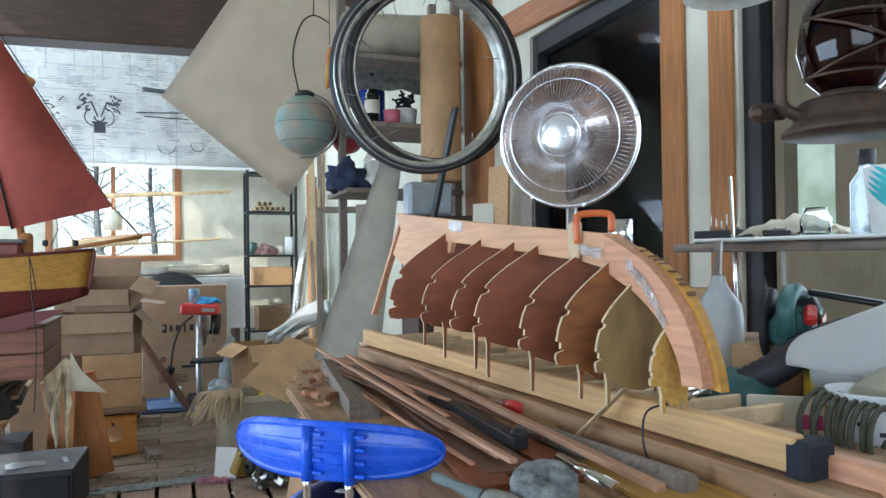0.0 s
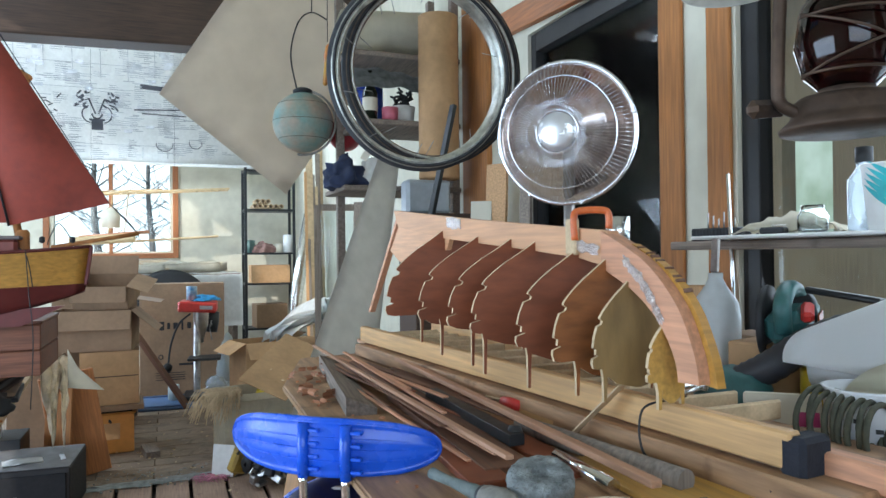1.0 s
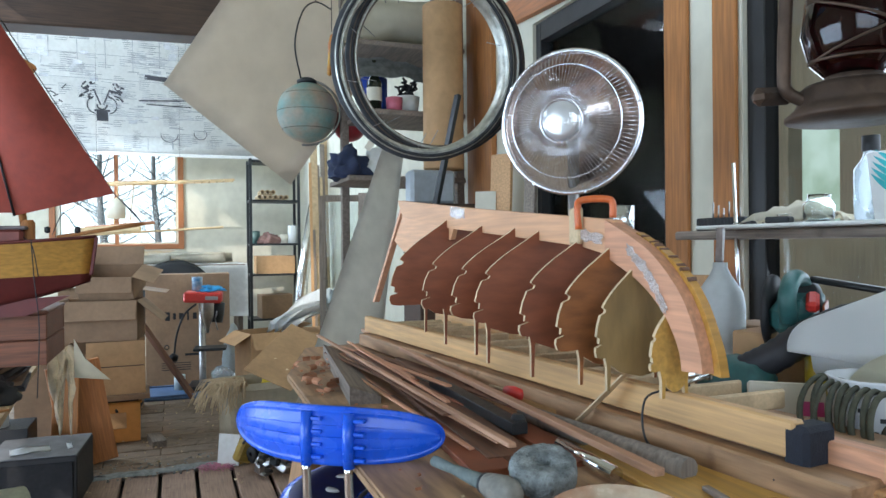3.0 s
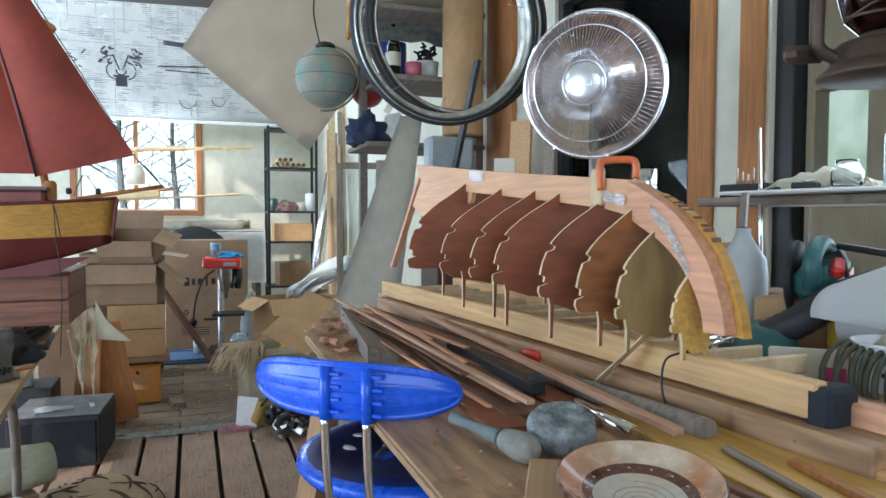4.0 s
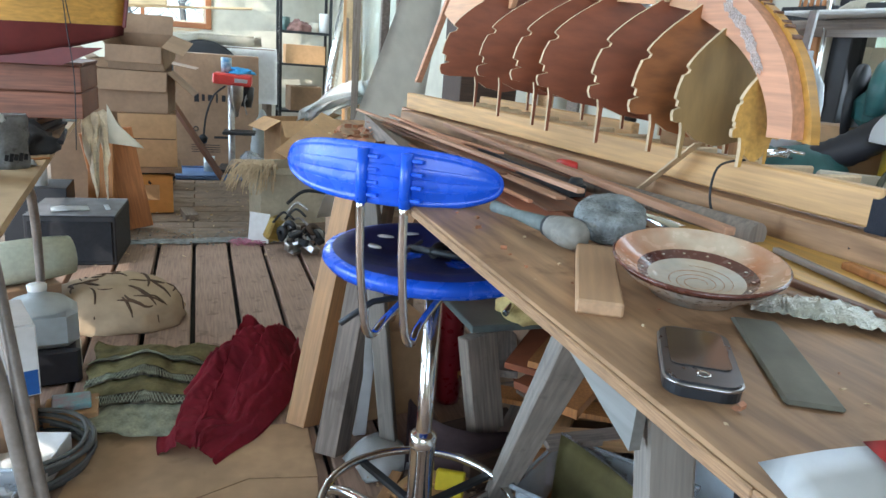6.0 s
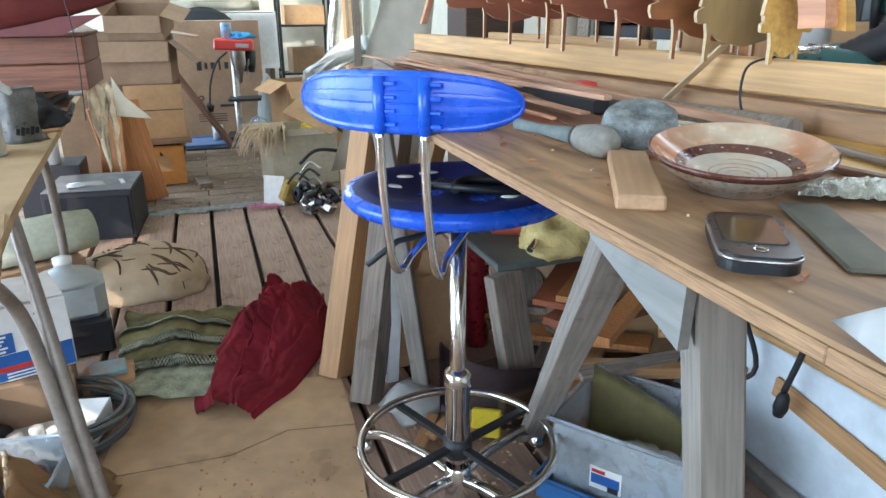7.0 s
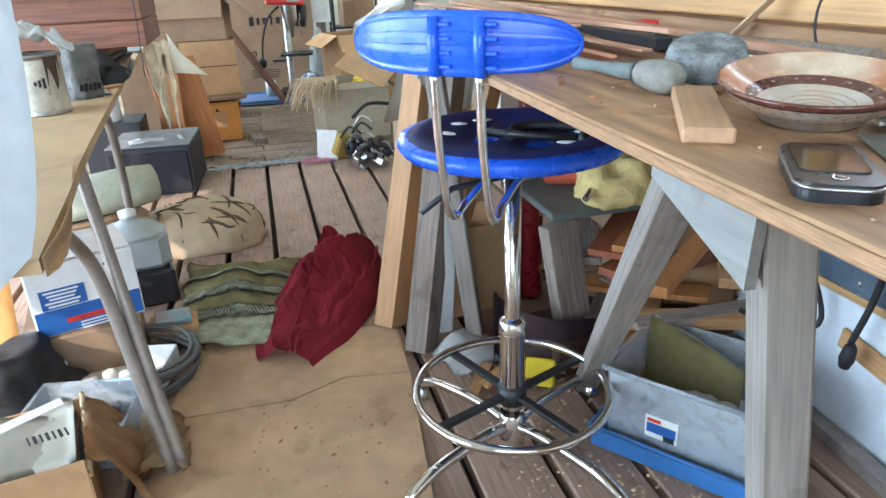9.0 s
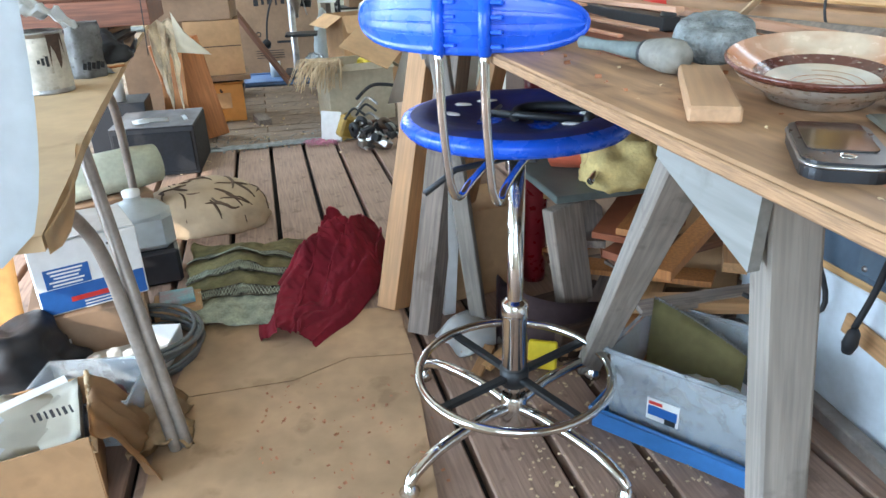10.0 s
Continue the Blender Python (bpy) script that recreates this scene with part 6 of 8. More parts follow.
part("cabin", boxm((0.26, 0.13, 0.075), (-0.46, 0, 1.240), bevel=0.01), mat("cabin_red", (0.23, 0.06, 0.045), 0.5, vary=0.15, scale=8), boat, "red-brown cabin")
part("cabin_roof", boxm((0.28, 0.15, 0.012), (-0.46, 0, 1.282), bevel=0.004), mat("cabin_grey", (0.16, 0.13, 0.13), 0.6, vary=0.15, scale=8), boat)
part("mast", tube([(-0.325, 0, 1.21), (-0.38, 0, 1.60), (-0.47, 0, 2.35)], 0.012, 10), M_fir, boat)
part("mast_step", lathe([(0.022, 1.20), (0.022, 1.30), (0.015, 1.31)], 16, None, Matrix.Translation((-0.325, 0, 0))), M_fir, boat)
part("bowsprit", tube([(-0.24, 0, 1.250), (0.035, 0, 1.298)], 0.007, 8), M_fir, boat)
def belly(poly, deep, y0):
    """A three-cornered sail with a soft belly."""
    A3, B3, C3 = [Vector((x, y0, z)) for x, z in poly]
    bm = bmesh.new()
    n = 12
    g = []
    for i in range(n + 1):
        row = []
        for j in range(n + 1 - i):
            u, v = i / n, j / n
            p = A3 * (1 - u - v) + B3 * u + C3 * v
            p.y -= deep * 27 * u * v * (1 - u - v) + 0.004 * noise.noise(p * 14)
            row.append(bm.verts.new(p))
        g.append(row)
    for i in range(n):
        for j in range(n - i):
            bm.faces.new((g[i][j], g[i + 1][j], g[i][j + 1]))
            if j < n - i - 1:
                bm.faces.new((g[i + 1][j], g[i + 1][j + 1], g[i][j + 1]))
    return smooth(bm)
part("foresail", belly([(-0.058, 1.402), (-0.365, 1.322), (-0.60, 2.30)], 0.04, -0.02), M_sail, boat, "dark red foresail")
part("mainsail", belly([(-0.375, 1.335), (-1.05, 1.33), (-0.56, 2.35)], 0.05, 0.03), M_sail, boat, "dark red mainsail")
part("luff_rope", tube([(-0.36, -0.024, 1.322), (-0.42, -0.03, 1.60), (-0.60, -0.02, 2.30)], 0.004, 6), M_black, boat)
part("forestay", tube([(0.03, 0, 1.30), (-0.058, -0.02, 1.402), (-0.60, 0, 2.33)], 0.0018, 5), M_black, boat)
part("sheet_line", tube(bend([(-0.058, -0.02, 1.40), (0.0, -0.01, 1.34), (0.03, 0, 1.298)]), 0.002, 5), M_black, boat)
for pts in ([(-0.30, -0.10, 1.24), (-0.29, -0.11, 1.10), (-0.28, -0.10, 0.95), (-0.29, -0.09, 0.72)], [(-0.17, -0.05, 1.27), (-0.21, -0.06, 1.33), (-0.25, -0.02, 1.26)], [(-0.33, -0.05, 1.25), (-0.30, -0.08, 1.22), (-0.28, -0.10, 1.12)]):
    part("rigging", tube(bend(pts), 0.0018, 5), M_black, boat)
for x in (-0.16, -0.07):
    part("block", lathe([(0, -0.012), (0.009, -0.008), (0.009, 0.008), (0, 0.012)], 10, None, Matrix.Translation((x - 0.10, -0.05, 1.275))), M_black, boat)
part("red_block", boxm((0.05, 0.03, 0.03), (-0.32, 0.0, 1.83), (0, 30, 0), 0.006), M_fir, boat)

# ---- on the floor by the table ----
blk = thing("black_speaker", "black speaker cabinet with papers on top", "speaker", (-0.485, 3.955, 0), -4)
part("cabinet", boxm((0.40, 0.40, 0.245), (0, 0, 0.1225), bevel=0.006), M_black, blk)
part("grille", boxm((0.37, 0.01, 0.205), (0, -0.204, 0.118), bevel=0.004), mat("black_cloth", (0.012, 0.012, 0.014), 0.95, vary=0.2, scale=60, bump=0.4), blk)
part("top_panel", boxm((0.395, 0.395, 0.004), (0, 0, 0.248), bevel=0.001), mat("grey_top", (0.20, 0.20, 0.21), 0.7, vary=0.2, scale=12), blk, "grey top, paler than the cabinet")
single("paper_sheet", sheet(6, 4, lambda u, v: Vector((-0.13 + 0.26 * u, -0.06 + 0.12 * v, 0.002 + 0.004 * math.sin(6 * u))), 0.001), M_white, "white paper sheet on the speaker", "paper", (-0.47, 3.90, 0.2505), 12)

pil = lump(0.27, 0.19, 0.13, 3, 0.14)
pil_tree = bvhtree.BVHTree.FromBMesh(pil)
cushion = thing("cushion", "beige cushion printed with brown leaves", "cushion", (-0.235, 3.03, 0.0), -14)
part("cover", pil, mat("beige_print_cloth", (0.46, 0.34, 0.215), 0.95, vary=0.12, scale=5, bump=0.2), cushion)
M_leafpr = mat("brown_leaf_print", (0.10, 0.06, 0.035), 0.95, vary=0.3, scale=20)
lr = random.Random(12)
for k in range(26):
    x0, y0, a0 = lr.uniform(-0.2, 0.2), lr.uniform(-0.15, 0.1), lr.choice([-0.7, -0.5, 2.2, 0.3])
    L, cv = lr.uniform(0.05, 0.12), lr.uniform(-0.8, 0.8)
    pts = []
    for i in range(9):
        a = a0 + cv * i / 8
        hit = pil_tree.ray_cast(Vector((x0 + L * i / 8 * math.cos(a), y0 + L * i / 8 * math.sin(a), 1)), Vector((0, 0, -1)))[0]
        if hit and hit.z > 0.03:
            pts.append(hit + Vector((0, 0, 0.0005)))
    if len(pts) > 4:
        part("leaf_stroke", tube(pts, lr.uniform(0.0025, 0.006), 5, taper=[0.3 + math.sin(math.pi * (i + 0.5) / len(pts)) for i in range(len(pts))]), M_leafpr, cushion, "printed brown leaf")

M_milk = mat("milky_plastic", (0.55, 0.60, 0.60), 0.35, vary=0.06, scale=6, bump=0.02, trans=0.25)
bigjug = thing("plastic_jug", "large milky plastic jug half full of dark liquid", "jug", (-0.40, 2.52, 0), 10)
bigjug.scale = (1.15, 1.1, 0.80)
part("body", boxm((0.19, 0.15, 0.17), (0, 0, 0.235), bevel=0.03), M_milk, bigjug)
part("dark_fill", boxm((0.19, 0.15, 0.15), (0, 0, 0.075), bevel=0.01), mat("dark_liquid", (0.03, 0.03, 0.035), 0.35, vary=0.15, scale=8), bigjug, "dark lower half")
part("shoulder", lathe([(0.09, 0.31), (0.07, 0.335), (0.025, 0.355), (0.022, 0.38), (0, 0.38)], 24), M_milk, bigjug)
part("cap", lathe([(0.024, 0.378), (0.025, 0.40), (0, 0.402)], 18), M_white, bigjug)
part("label", boxm((0.002, 0.07, 0.08), (0.0965, 0, 0.09), bevel=0), M_offwhite, bigjug)
single("cloth_bolt", smooth(lathe([(0, -0.20), (0.05, -0.20), (0.078, -0.17), (0.08, 0.10), (0.072, 0.19), (0.02, 0.20), (0, 0.18)], 24, None, pose(0, 0, 0.08, 0, 90, 0))), mat("pale_green_cloth", (0.56, 0.60, 0.47), 0.9, vary=0.12, scale=12, bump=0.3), "pale green rolled cloth", "cloth roll", (-0.545, 2.90, 0.20), 28)
single("carton", boxm((0.34, 0.24, 0.205), (0, 0, 0.1025)), M_cardd, "brown carton below the cloth roll", "carton", (-0.60, 2.90, 0), 28)

ctn = thing("printed_carton", "white carton with blue printed panels and red lettering bars", "carton", (-0.485, 2.15, 0.12), 20)
part("box", boxm((0.27, 0.22, 0.20), (0, 0, 0.13), bevel=0.003), M_white, ctn)
M_bprint = mat("blue_print", (0.02, 0.11, 0.36), 0.5, vary=0.1, scale=10)
part("panel", boxm((0.11, 0.002, 0.055), (-0.055, -0.1108, 0.135), bevel=0), M_bprint, ctn, "blue printed panel")
part("panel", boxm((0.262, 0.002, 0.07), (0.0, -0.1108, 0.07), bevel=0), M_bprint, ctn, "blue printed panel")
part("red_bars", boxm((0.12, 0.003, 0.014), (0.0, -0.1110, 0.066), bevel=0), M_redpaint, ctn, "red lettering bar")
for k in range(5):
    part("print_bar", boxm((0.085 - 0.012 * (k % 3), 0.001, 0.005), (-0.058, -0.1122, 0.155 - 0.010 * k), bevel=0), M_white, ctn, "white lettering bar")
    part("print_bar", boxm((0.001, 0.05 + 0.02 * (k % 2), 0.006), (0.1372, -0.03, 0.125 - 0.014 * k), bevel=0), M_white, ctn, "white lettering bar")
for k in range(3):
    part("print_bar", boxm((0.10, 0.001, 0.004), (0.02, -0.1128, 0.052 - 0.009 * k), bevel=0), M_white, ctn, "white lettering bar")
part("corner_mark", boxm((0.03, 0.001, 0.006), (0.07, -0.1112, 0.20), bevel=0), M_black, ctn)
part("side_panel", boxm((0.002, 0.19, 0.10), (0.1358, 0, 0.09), bevel=0), M_bprint, ctn, "blue printed panel")
part("side_bar", boxm((0.003, 0.05, 0.02), (0.1362, 0.03, 0.19), bevel=0), M_redpaint, ctn, "red lettering bar")
for k, (x, y) in enumerate(((-0.06, 0.0), (-0.02, 0.05), (-0.03, -0.06))):
    pts = [(x + 0.028 * math.cos(a), y + 0.022 * math.sin(a), 0.2315) for a in [2 * math.pi * i / 14 for i in range(14)]]
    part("marker_stroke", tube(pts, 0.004, 5, closed=True), M_bprint, ctn, "blue marker scrawl")
for k in range(2):
    part("flap", boxm((0.13, 0.21, 0.003), (-0.067 + 0.135 * k, 0, 0.2335 + 0.002 * k), (0, 3 * (1 if k else -1), 0), 0.001), M_white, ctn)
single("flat_carton", boxm((0.30, 0.30, 0.148), (0, 0, 0.074)), M_cardd, "flattened brown carton on the floor", "carton", (-0.50, 2.16, 0), 10)

tray = thing("white_tray", "white cardboard tray with tubes and bits", "tray", (-0.40, 1.93, 0), -12)
part("base", boxm((0.28, 0.20, 0.006), (0, 0, 0.02)), M_white, tray)
for sx, sy, px, py in ((0.28, 0.004, 0, -0.1), (0.28, 0.004, 0, 0.1), (0.004, 0.2, -0.14, 0), (0.004, 0.2, 0.14, 0)):
    part("side", boxm((sx, sy, 0.06), (px, py, 0.05), bevel=0.001), M_white, tray)
for k in range(4):
    single("white_pot", lathe([(0, 0), (0.018, 0), (0.018, 0.03), (0.012, 0.034), (0, 0.034)], 16), M_white, "small white plastic pot in the tray", "pot", (-0.46 + 0.045 * k, 1.93 + 0.02 * (k % 2), 0.023), 0, "white caps in the tray")
coil2 = thing("cable_coil", "coil of grey cable round the tray", "cable", (-0.40, 1.98, 0))
for k in range(7):
    r = 0.19 + 0.008 * (k % 3)
    part("loop", tube([(r * math.cos(a) * 1.05, r * 0.85 * math.sin(a), 0.012 + 0.012 * k + 0.006 * math.sin(3 * a + k)) for a in [2 * math.pi * i / 40 for i in range(40)]], 0.006, 7, closed=True), mat("grey_cable", (0.12, 0.125, 0.12), 0.6, vary=0.2, scale=20), coil2)
single("booklet", boxm((0.10, 0.08, 0.02), (0, 0, 0.01), jitter=0.003), mat("coloured_print", (0.62, 0.40, 0.42), 0.5, vary=0.2, scale=25, second=(0.25, 0.55, 0.60)), "small colourful printed booklet on the box", "booklet", (-0.27, 2.20, 0.055), 10)
single("leaflet_box", boxm((0.14, 0.12, 0.055), (0, 0, 0.0275)), M_card, "small brown box below the leaflets", "box", (-0.27, 2.20, 0.0), 5)
single("dark_bag", lump(0.17, 0.15, 0.13, 12, 0.35), M_black, "crumpled black bag on the floor", "bag", (-0.66, 1.92, 0))
# bright orange stands for the low sun falling on this card
single("orange_sheet", sheet(8, 8, lambda u, v: Vector((-0.86 + 0.22 * u, 2.02 + 0.10 * v, 0.02 + 0.36 * v + 0.02 * math.sin(5 * u))), 0.002), mat("lit_orange_paper", (0.70, 0.40, 0.14), 0.8, vary=0.15, scale=6), "card standing behind the carton, sunlit orange put into its colour", "card")
ptub = thing("plastic_tub", "clear plastic tub with brown cloth inside", "tub", (-0.42, 1.70, 0), -10)
for sx, sy, px, py in ((0.24, 0.004, 0, -0.09), (0.24, 0.004, 0, 0.09), (0.004, 0.18, -0.12, 0), (0.004, 0.18, 0.12, 0)):
    part("side", boxm((sx, sy, 0.12), (px, py, 0.06), bevel=0.001), M_clearpl, ptub)
part("base", boxm((0.24, 0.18, 0.004), (0, 0, 0.004)), M_clearpl, ptub)
part("lip", tube([(-0.124, -0.094, 0.12), (0.124, -0.094, 0.12), (0.124, 0.094, 0.12), (-0.124, 0.094, 0.12)], 0.005, 6, closed=True), M_clearpl, ptub)
single("brown_cloth", lump(0.09, 0.06, 0.075, 15, 0.3), M_maroon, "dark brown cloth in the tub", "cloth", (-0.43, 1.70, 0.008))
torn = thing("torn_carton", "torn open cardboard carton full of papers", "carton", (-0.50, 1.50, 0), 12)
for sx, sy, px, py, m in ((0.26, 0.004, 0, 0.12, M_card), (0.004, 0.24, -0.13, 0, M_card), (0.26, 0.004, 0, -0.12, M_card)):
    part("side", boxm((sx, sy, 0.17), (px, py, 0.085), bevel=0.001), m, torn)
tr = random.Random(31)
jag = [(-0.12, 0.0), (0.12, 0.0)] + [(0.12 - 0.008 * k, 0.19 - 0.0022 * k + tr.uniform(-0.010, 0.010)) for k in range(31)]
part("torn_side", prism(jag, 0.005, pose(0.13, 0, 0, 0, 0, 90)), M_card, torn, "ragged torn edge")
rag_edge = [(0.133 + tr.uniform(-0.003, 0.003), -0.118 + 0.008 * k, 0.190 - 0.0022 * (29 - k) + tr.uniform(-0.008, 0.008)) for k in range(30)]
part("torn_fibre", tube(rag_edge, 0.005, 5, taper=[tr.uniform(0.4, 1.4) for _ in range(30)]), M_edge, torn, "frayed pale paper fibres along the tear")
def tornflap(u, v):
    w = 0.115 * (0.55 + 0.45 * abs(math.sin(2.2 + 3.1 * v))) + 0.020 * noise.noise((v * 9, 2, 5)) + 0.010 * noise.noise((v * 31, 7, 1))
    return Vector((0.134 + w * u, -0.12 + 0.24 * v, 0.175 - 0.115 * u * u - 0.05 * u + 0.016 * noise.noise((u * 4, v * 5, 9))))
part("torn_flap", sheet(12, 36, tornflap, 0.003), M_card, torn, "torn flap bent outwards")
for k in range(5):
    part("paper", sheet(10, 6, lambda u, v, k=k: Vector((-0.12 + 0.235 * u, -0.10 + 0.2 * v, 0.115 + 0.014 * k + 0.030 * math.sin(2 * u + k) + 0.02 * v + 0.012 * noise.noise((u * 4, v * 4, k)))), 0.001), [M_offwhite, M_offwhite, M_white][k % 3], torn)
part("paper_strap", boxm((0.23, 0.03, 0.002), (-0.005, -0.02, 0.226), (0, -6, 14), 0.0005), M_white, torn, "white printed paper strap")
for k in range(7):
    part("print_bar", boxm((0.004 + 0.002 * (k % 2), 0.030, 0.001), (0.045 + 0.011 * k, -0.085, 0.222), (0, -6, 14), 0), M_black, torn, "black printed stripe")
def scrap(u, v):
    return Vector((-0.07 + 0.14 * u + 0.02 * noise.noise((v * 6, 1, 2)), -0.10 + 0.20 * v + 0.02 * noise.noise((u * 6, 4, 2)), 0.012 + 0.055 * math.sin(math.pi * u) * (0.4 + 0.6 * v) + 0.02 * noise.noise((u * 5, v * 5, 3)) + 0.010 * noise.noise((u * 13, v * 13, 3))))
single("crumpled_wrapping", sheet(24, 30, scrap, 0.002), M_tanpaper, "crumpled brown wrapping paper by the table leg", "wrapping paper", (-0.265, 1.62, 0.004), 8)
# cardboard on the floor
fc = thing("floor_cardboard", "dirty flattened cardboard sheet on the floor", "cardboard sheet")
M_fcard = mat("trodden_cardboard", (0.46, 0.295, 0.165), 0.85, vary=0.22, scale=3, bump=0.12, spots=0.4)
def flat(pts, z, th):
    bm = bmesh.new()
    lo = [bm.verts.new((x, y, z)) for x, y in pts]
    hi = [bm.verts.new((x, y, z + th)) for x, y in pts]
    bm.faces.new(hi)
    bm.faces.new(list(reversed(lo)))
    for i in range(len(lo)):
        bm.faces.new((lo[i], lo[(i + 1) % len(lo)], hi[(i + 1) % len(lo)], hi[i]))
    bmesh.ops.recalc_face_normals(bm, faces=bm.faces[:])
    return bm
part("panel", flat([(-0.26, 1.74), (0.05, 1.735), (0.20, 1.80), (0.375, 1.77), (0.385, 2.05), (-0.20, 2.10)], 0.003, 0.004), M_fcard, fc)
part("panel", flat([(-0.30, 0.95), (0.29, 1.05), (0.372, 1.762), (0.20, 1.792), (0.05, 1.728), (-0.26, 1.733)], 0.005, 0.004), M_fcard, fc)
crumbs("grit", (-0.05, 0.36, 1.25, 1.7), 90, M_shav, "reddish crumbs on the floor cardboard", 0.010, (0.003, 0.009), 21)
# patterned blanket and dark red cloth
def blanket(u, v):
    x, y = -0.26 + 0.45 * u, 2.08 + 0.62 * v - 0.10 * u
    z = 0.02 + 0.035 * abs(noise.noise((x * 6, y * 5, 0))) + 0.012 * abs(noise.noise((x * 15, y * 12, 3))) + 0.05 * math.sin(math.pi * v) * math.sin(math.pi * min(1, u * 1.2))
    return Vector((x + 0.02 * noise.noise((u * 7, v * 7, 5)), y, z))
bl = thing("blanket", "olive woven blanket with dark patterned bands", "blanket")
M_olive = mat("olive_weave", (0.30, 0.26, 0.12), 0.95, vary=0.3, scale=18, bump=0.5)
M_pale = mat("pale_green_weave", (0.50, 0.52, 0.38), 0.95, vary=0.35, scale=25, bump=0.5)
M_bandw = mat("dark_woven_band", (0.05, 0.042, 0.035), 0.95, vary=0.5, scale=45, bump=0.5, second=(0.36, 0.32, 0.22))
part("field", sheet(40, 44, lambda u, v: blanket(u, 0.22 + 0.78 * v), 0.003), M_olive, bl)
part("hem", sheet(40, 14, lambda u, v: blanket(u, 0.24 * v), 0.003), M_pale, bl, "pale green hem")
for v0 in (0.20, 0.42, 0.66):
    part("woven_band", sheet(40, 4, lambda u, v, v0=v0: blanket(u, v0 + 0.085 * v) + Vector((0, 0, 0.0065)), 0.001), M_bandw, bl, "dark patterned band")
    for s in (-1, 1):
        zig = [blanket(i / 56, v0 + 0.0425 + s * 0.028 * (1 if i % 2 else -1)) + Vector((0, 0, 0.009)) for i in range(57)]
        part("woven_zigzag", tube(zig, 0.0022, 4), M_pale, bl, "pale woven zigzag")
def heap(u, v):
    """Cloth thrown down along a line, in long folds."""
    A2, B2 = Vector((0.045, 1.915, 0)), Vector((0.40, 2.60, 0))
    ax = (B2 - A2).normalized()
    sd = Vector((ax.y, -ax.x, 0))
    wide = (0.05 + 0.145 * math.sin(math.pi * min(1.0, v * 0.95 + 0.05)) ** 0.8) * (1.0 - 0.25 * v)
    s = 2 * u - 1
    tw = 2.3 * v + 1.3 * noise.noise((s * 1.3, v * 2.4, 4))
    fold = abs(math.sin(4.2 * s + tw * 2.0)) ** 0.7 + 0.5 * abs(math.sin(9.5 * s - 2.5 * tw + 1.0)) + 0.45 * noise.noise((s * 4, v * 9, 1)) + 0.38 * abs(noise.noise((s * 9 + 3 * v, v * 22 - 4 * s, 7))) + 0.22 * noise.noise((s * 18, v * 34 + 6 * s, 3))
    crest = (0.055 + 0.15 * math.exp(-((v - 0.66) / 0.25) ** 2)) * max(0.0, 1 - abs(s) ** 2.2)
    z = 0.008 + crest * (0.50 + 0.36 * fold)
    p = A2 + ax * ((B2 - A2).length * v) + sd * (wide * s - 0.03 * math.sin(math.pi * v) + 0.02 * noise.noise((v * 5, s * 2, 8)) + 0.016 * math.sin(8.4 * s + 4.0 * tw + 0.8) * (1 - s * s))
    return Vector((p.x, p.y, z))
single("red_cloth", sheet(90, 150, heap, 0.003), M_redcloth, "dark red cloth heaped in folds on the floor", "cloth")

# ---- far end of the room ----
def carton(name, at, size, rz, m, label, open_top=True, flaps=(), depth=0.004):
    c = thing(name, label, "carton", at, rz)
    sx, sy, sz = size
    for px, py, wx, wy in ((0, -sy / 2, sx, depth), (0, sy / 2, sx, depth), (-sx / 2, 0, depth, sy - depth), (sx / 2, 0, depth, sy - depth)):
        part("side", boxm((wx, wy, sz), (px, py, sz / 2), bevel=0.001), m, c)
    part("bottom", boxm((sx - 0.01, sy - 0.01, depth), (0, 0, depth / 2 + 0.001), bevel=0), m, c)
    if not open_top:
        part("top", boxm((sx - depth, sy - depth, depth), (0, 0, sz - depth / 2), bevel=0), m, c)
    for side, ang, ln in flaps:
        o = part("flap", boxm((ln, sy if side in "lr" else sx, depth) if side in "lr" else (sx, ln, depth), (ln / 2, 0, 0) if side in "lr" else (0, -ln / 2, 0), bevel=0.001), m, c)
        if side == "r":
            o.matrix_basis = pose(sx / 2, 0, sz, 0, ang, 0)
        elif side == "l":
            o.matrix_basis = pose(-sx / 2, 0, sz, 0, 0, 180) @ pose(0, 0, 0, 0, ang, 0)
        elif side == "f":
            o.matrix_basis = pose(0, -sy / 2, sz, ang, 0, 0)
        else:
            o.matrix_basis = pose(0, sy / 2, sz, 0, 0, 180) @ pose(0, 0, 0, ang, 0, 0)
    return c


M_orangebin = mat("orange_plastic", (0.62, 0.27, 0.06), 0.5, vary=0.1, scale=5, bump=0.03)
ob_ = thing("orange_bin", "faded orange plastic storage bin full of bits", "bin", (-0.225, 4.95, 0.0), 3)
for sx, sy, px, py in ((0.29, 0.008, 0, -0.11), (0.29, 0.008, 0, 0.11), (0.008, 0.22, -0.14, 0), (0.008, 0.22, 0.14, 0)):
    part("side", boxm((sx, sy, 0.24), (px, py, 0.125)), M_orangebin, ob_)
part("base", boxm((0.28, 0.22, 0.01), (0, 0, 0.008)), M_orangebin, ob_)
part("recess", boxm((0.13, 0.006, 0.10), (0, -0.117, 0.14)), M_card, ob_, "front recess panel")
part("lip", tube([(-0.15, -0.12, 0.25), (0.15, -0.12, 0.25), (0.15, 0.12, 0.25), (-0.15, 0.12, 0.25)], 0.007, 6, closed=True), M_orangebin, ob_)
single("bin_contents", lump(0.13, 0.10, 0.10, 30, 0.3), M_black, "dark odds and ends in the bin", "clutter", (-0.225, 4.95, 0.16))
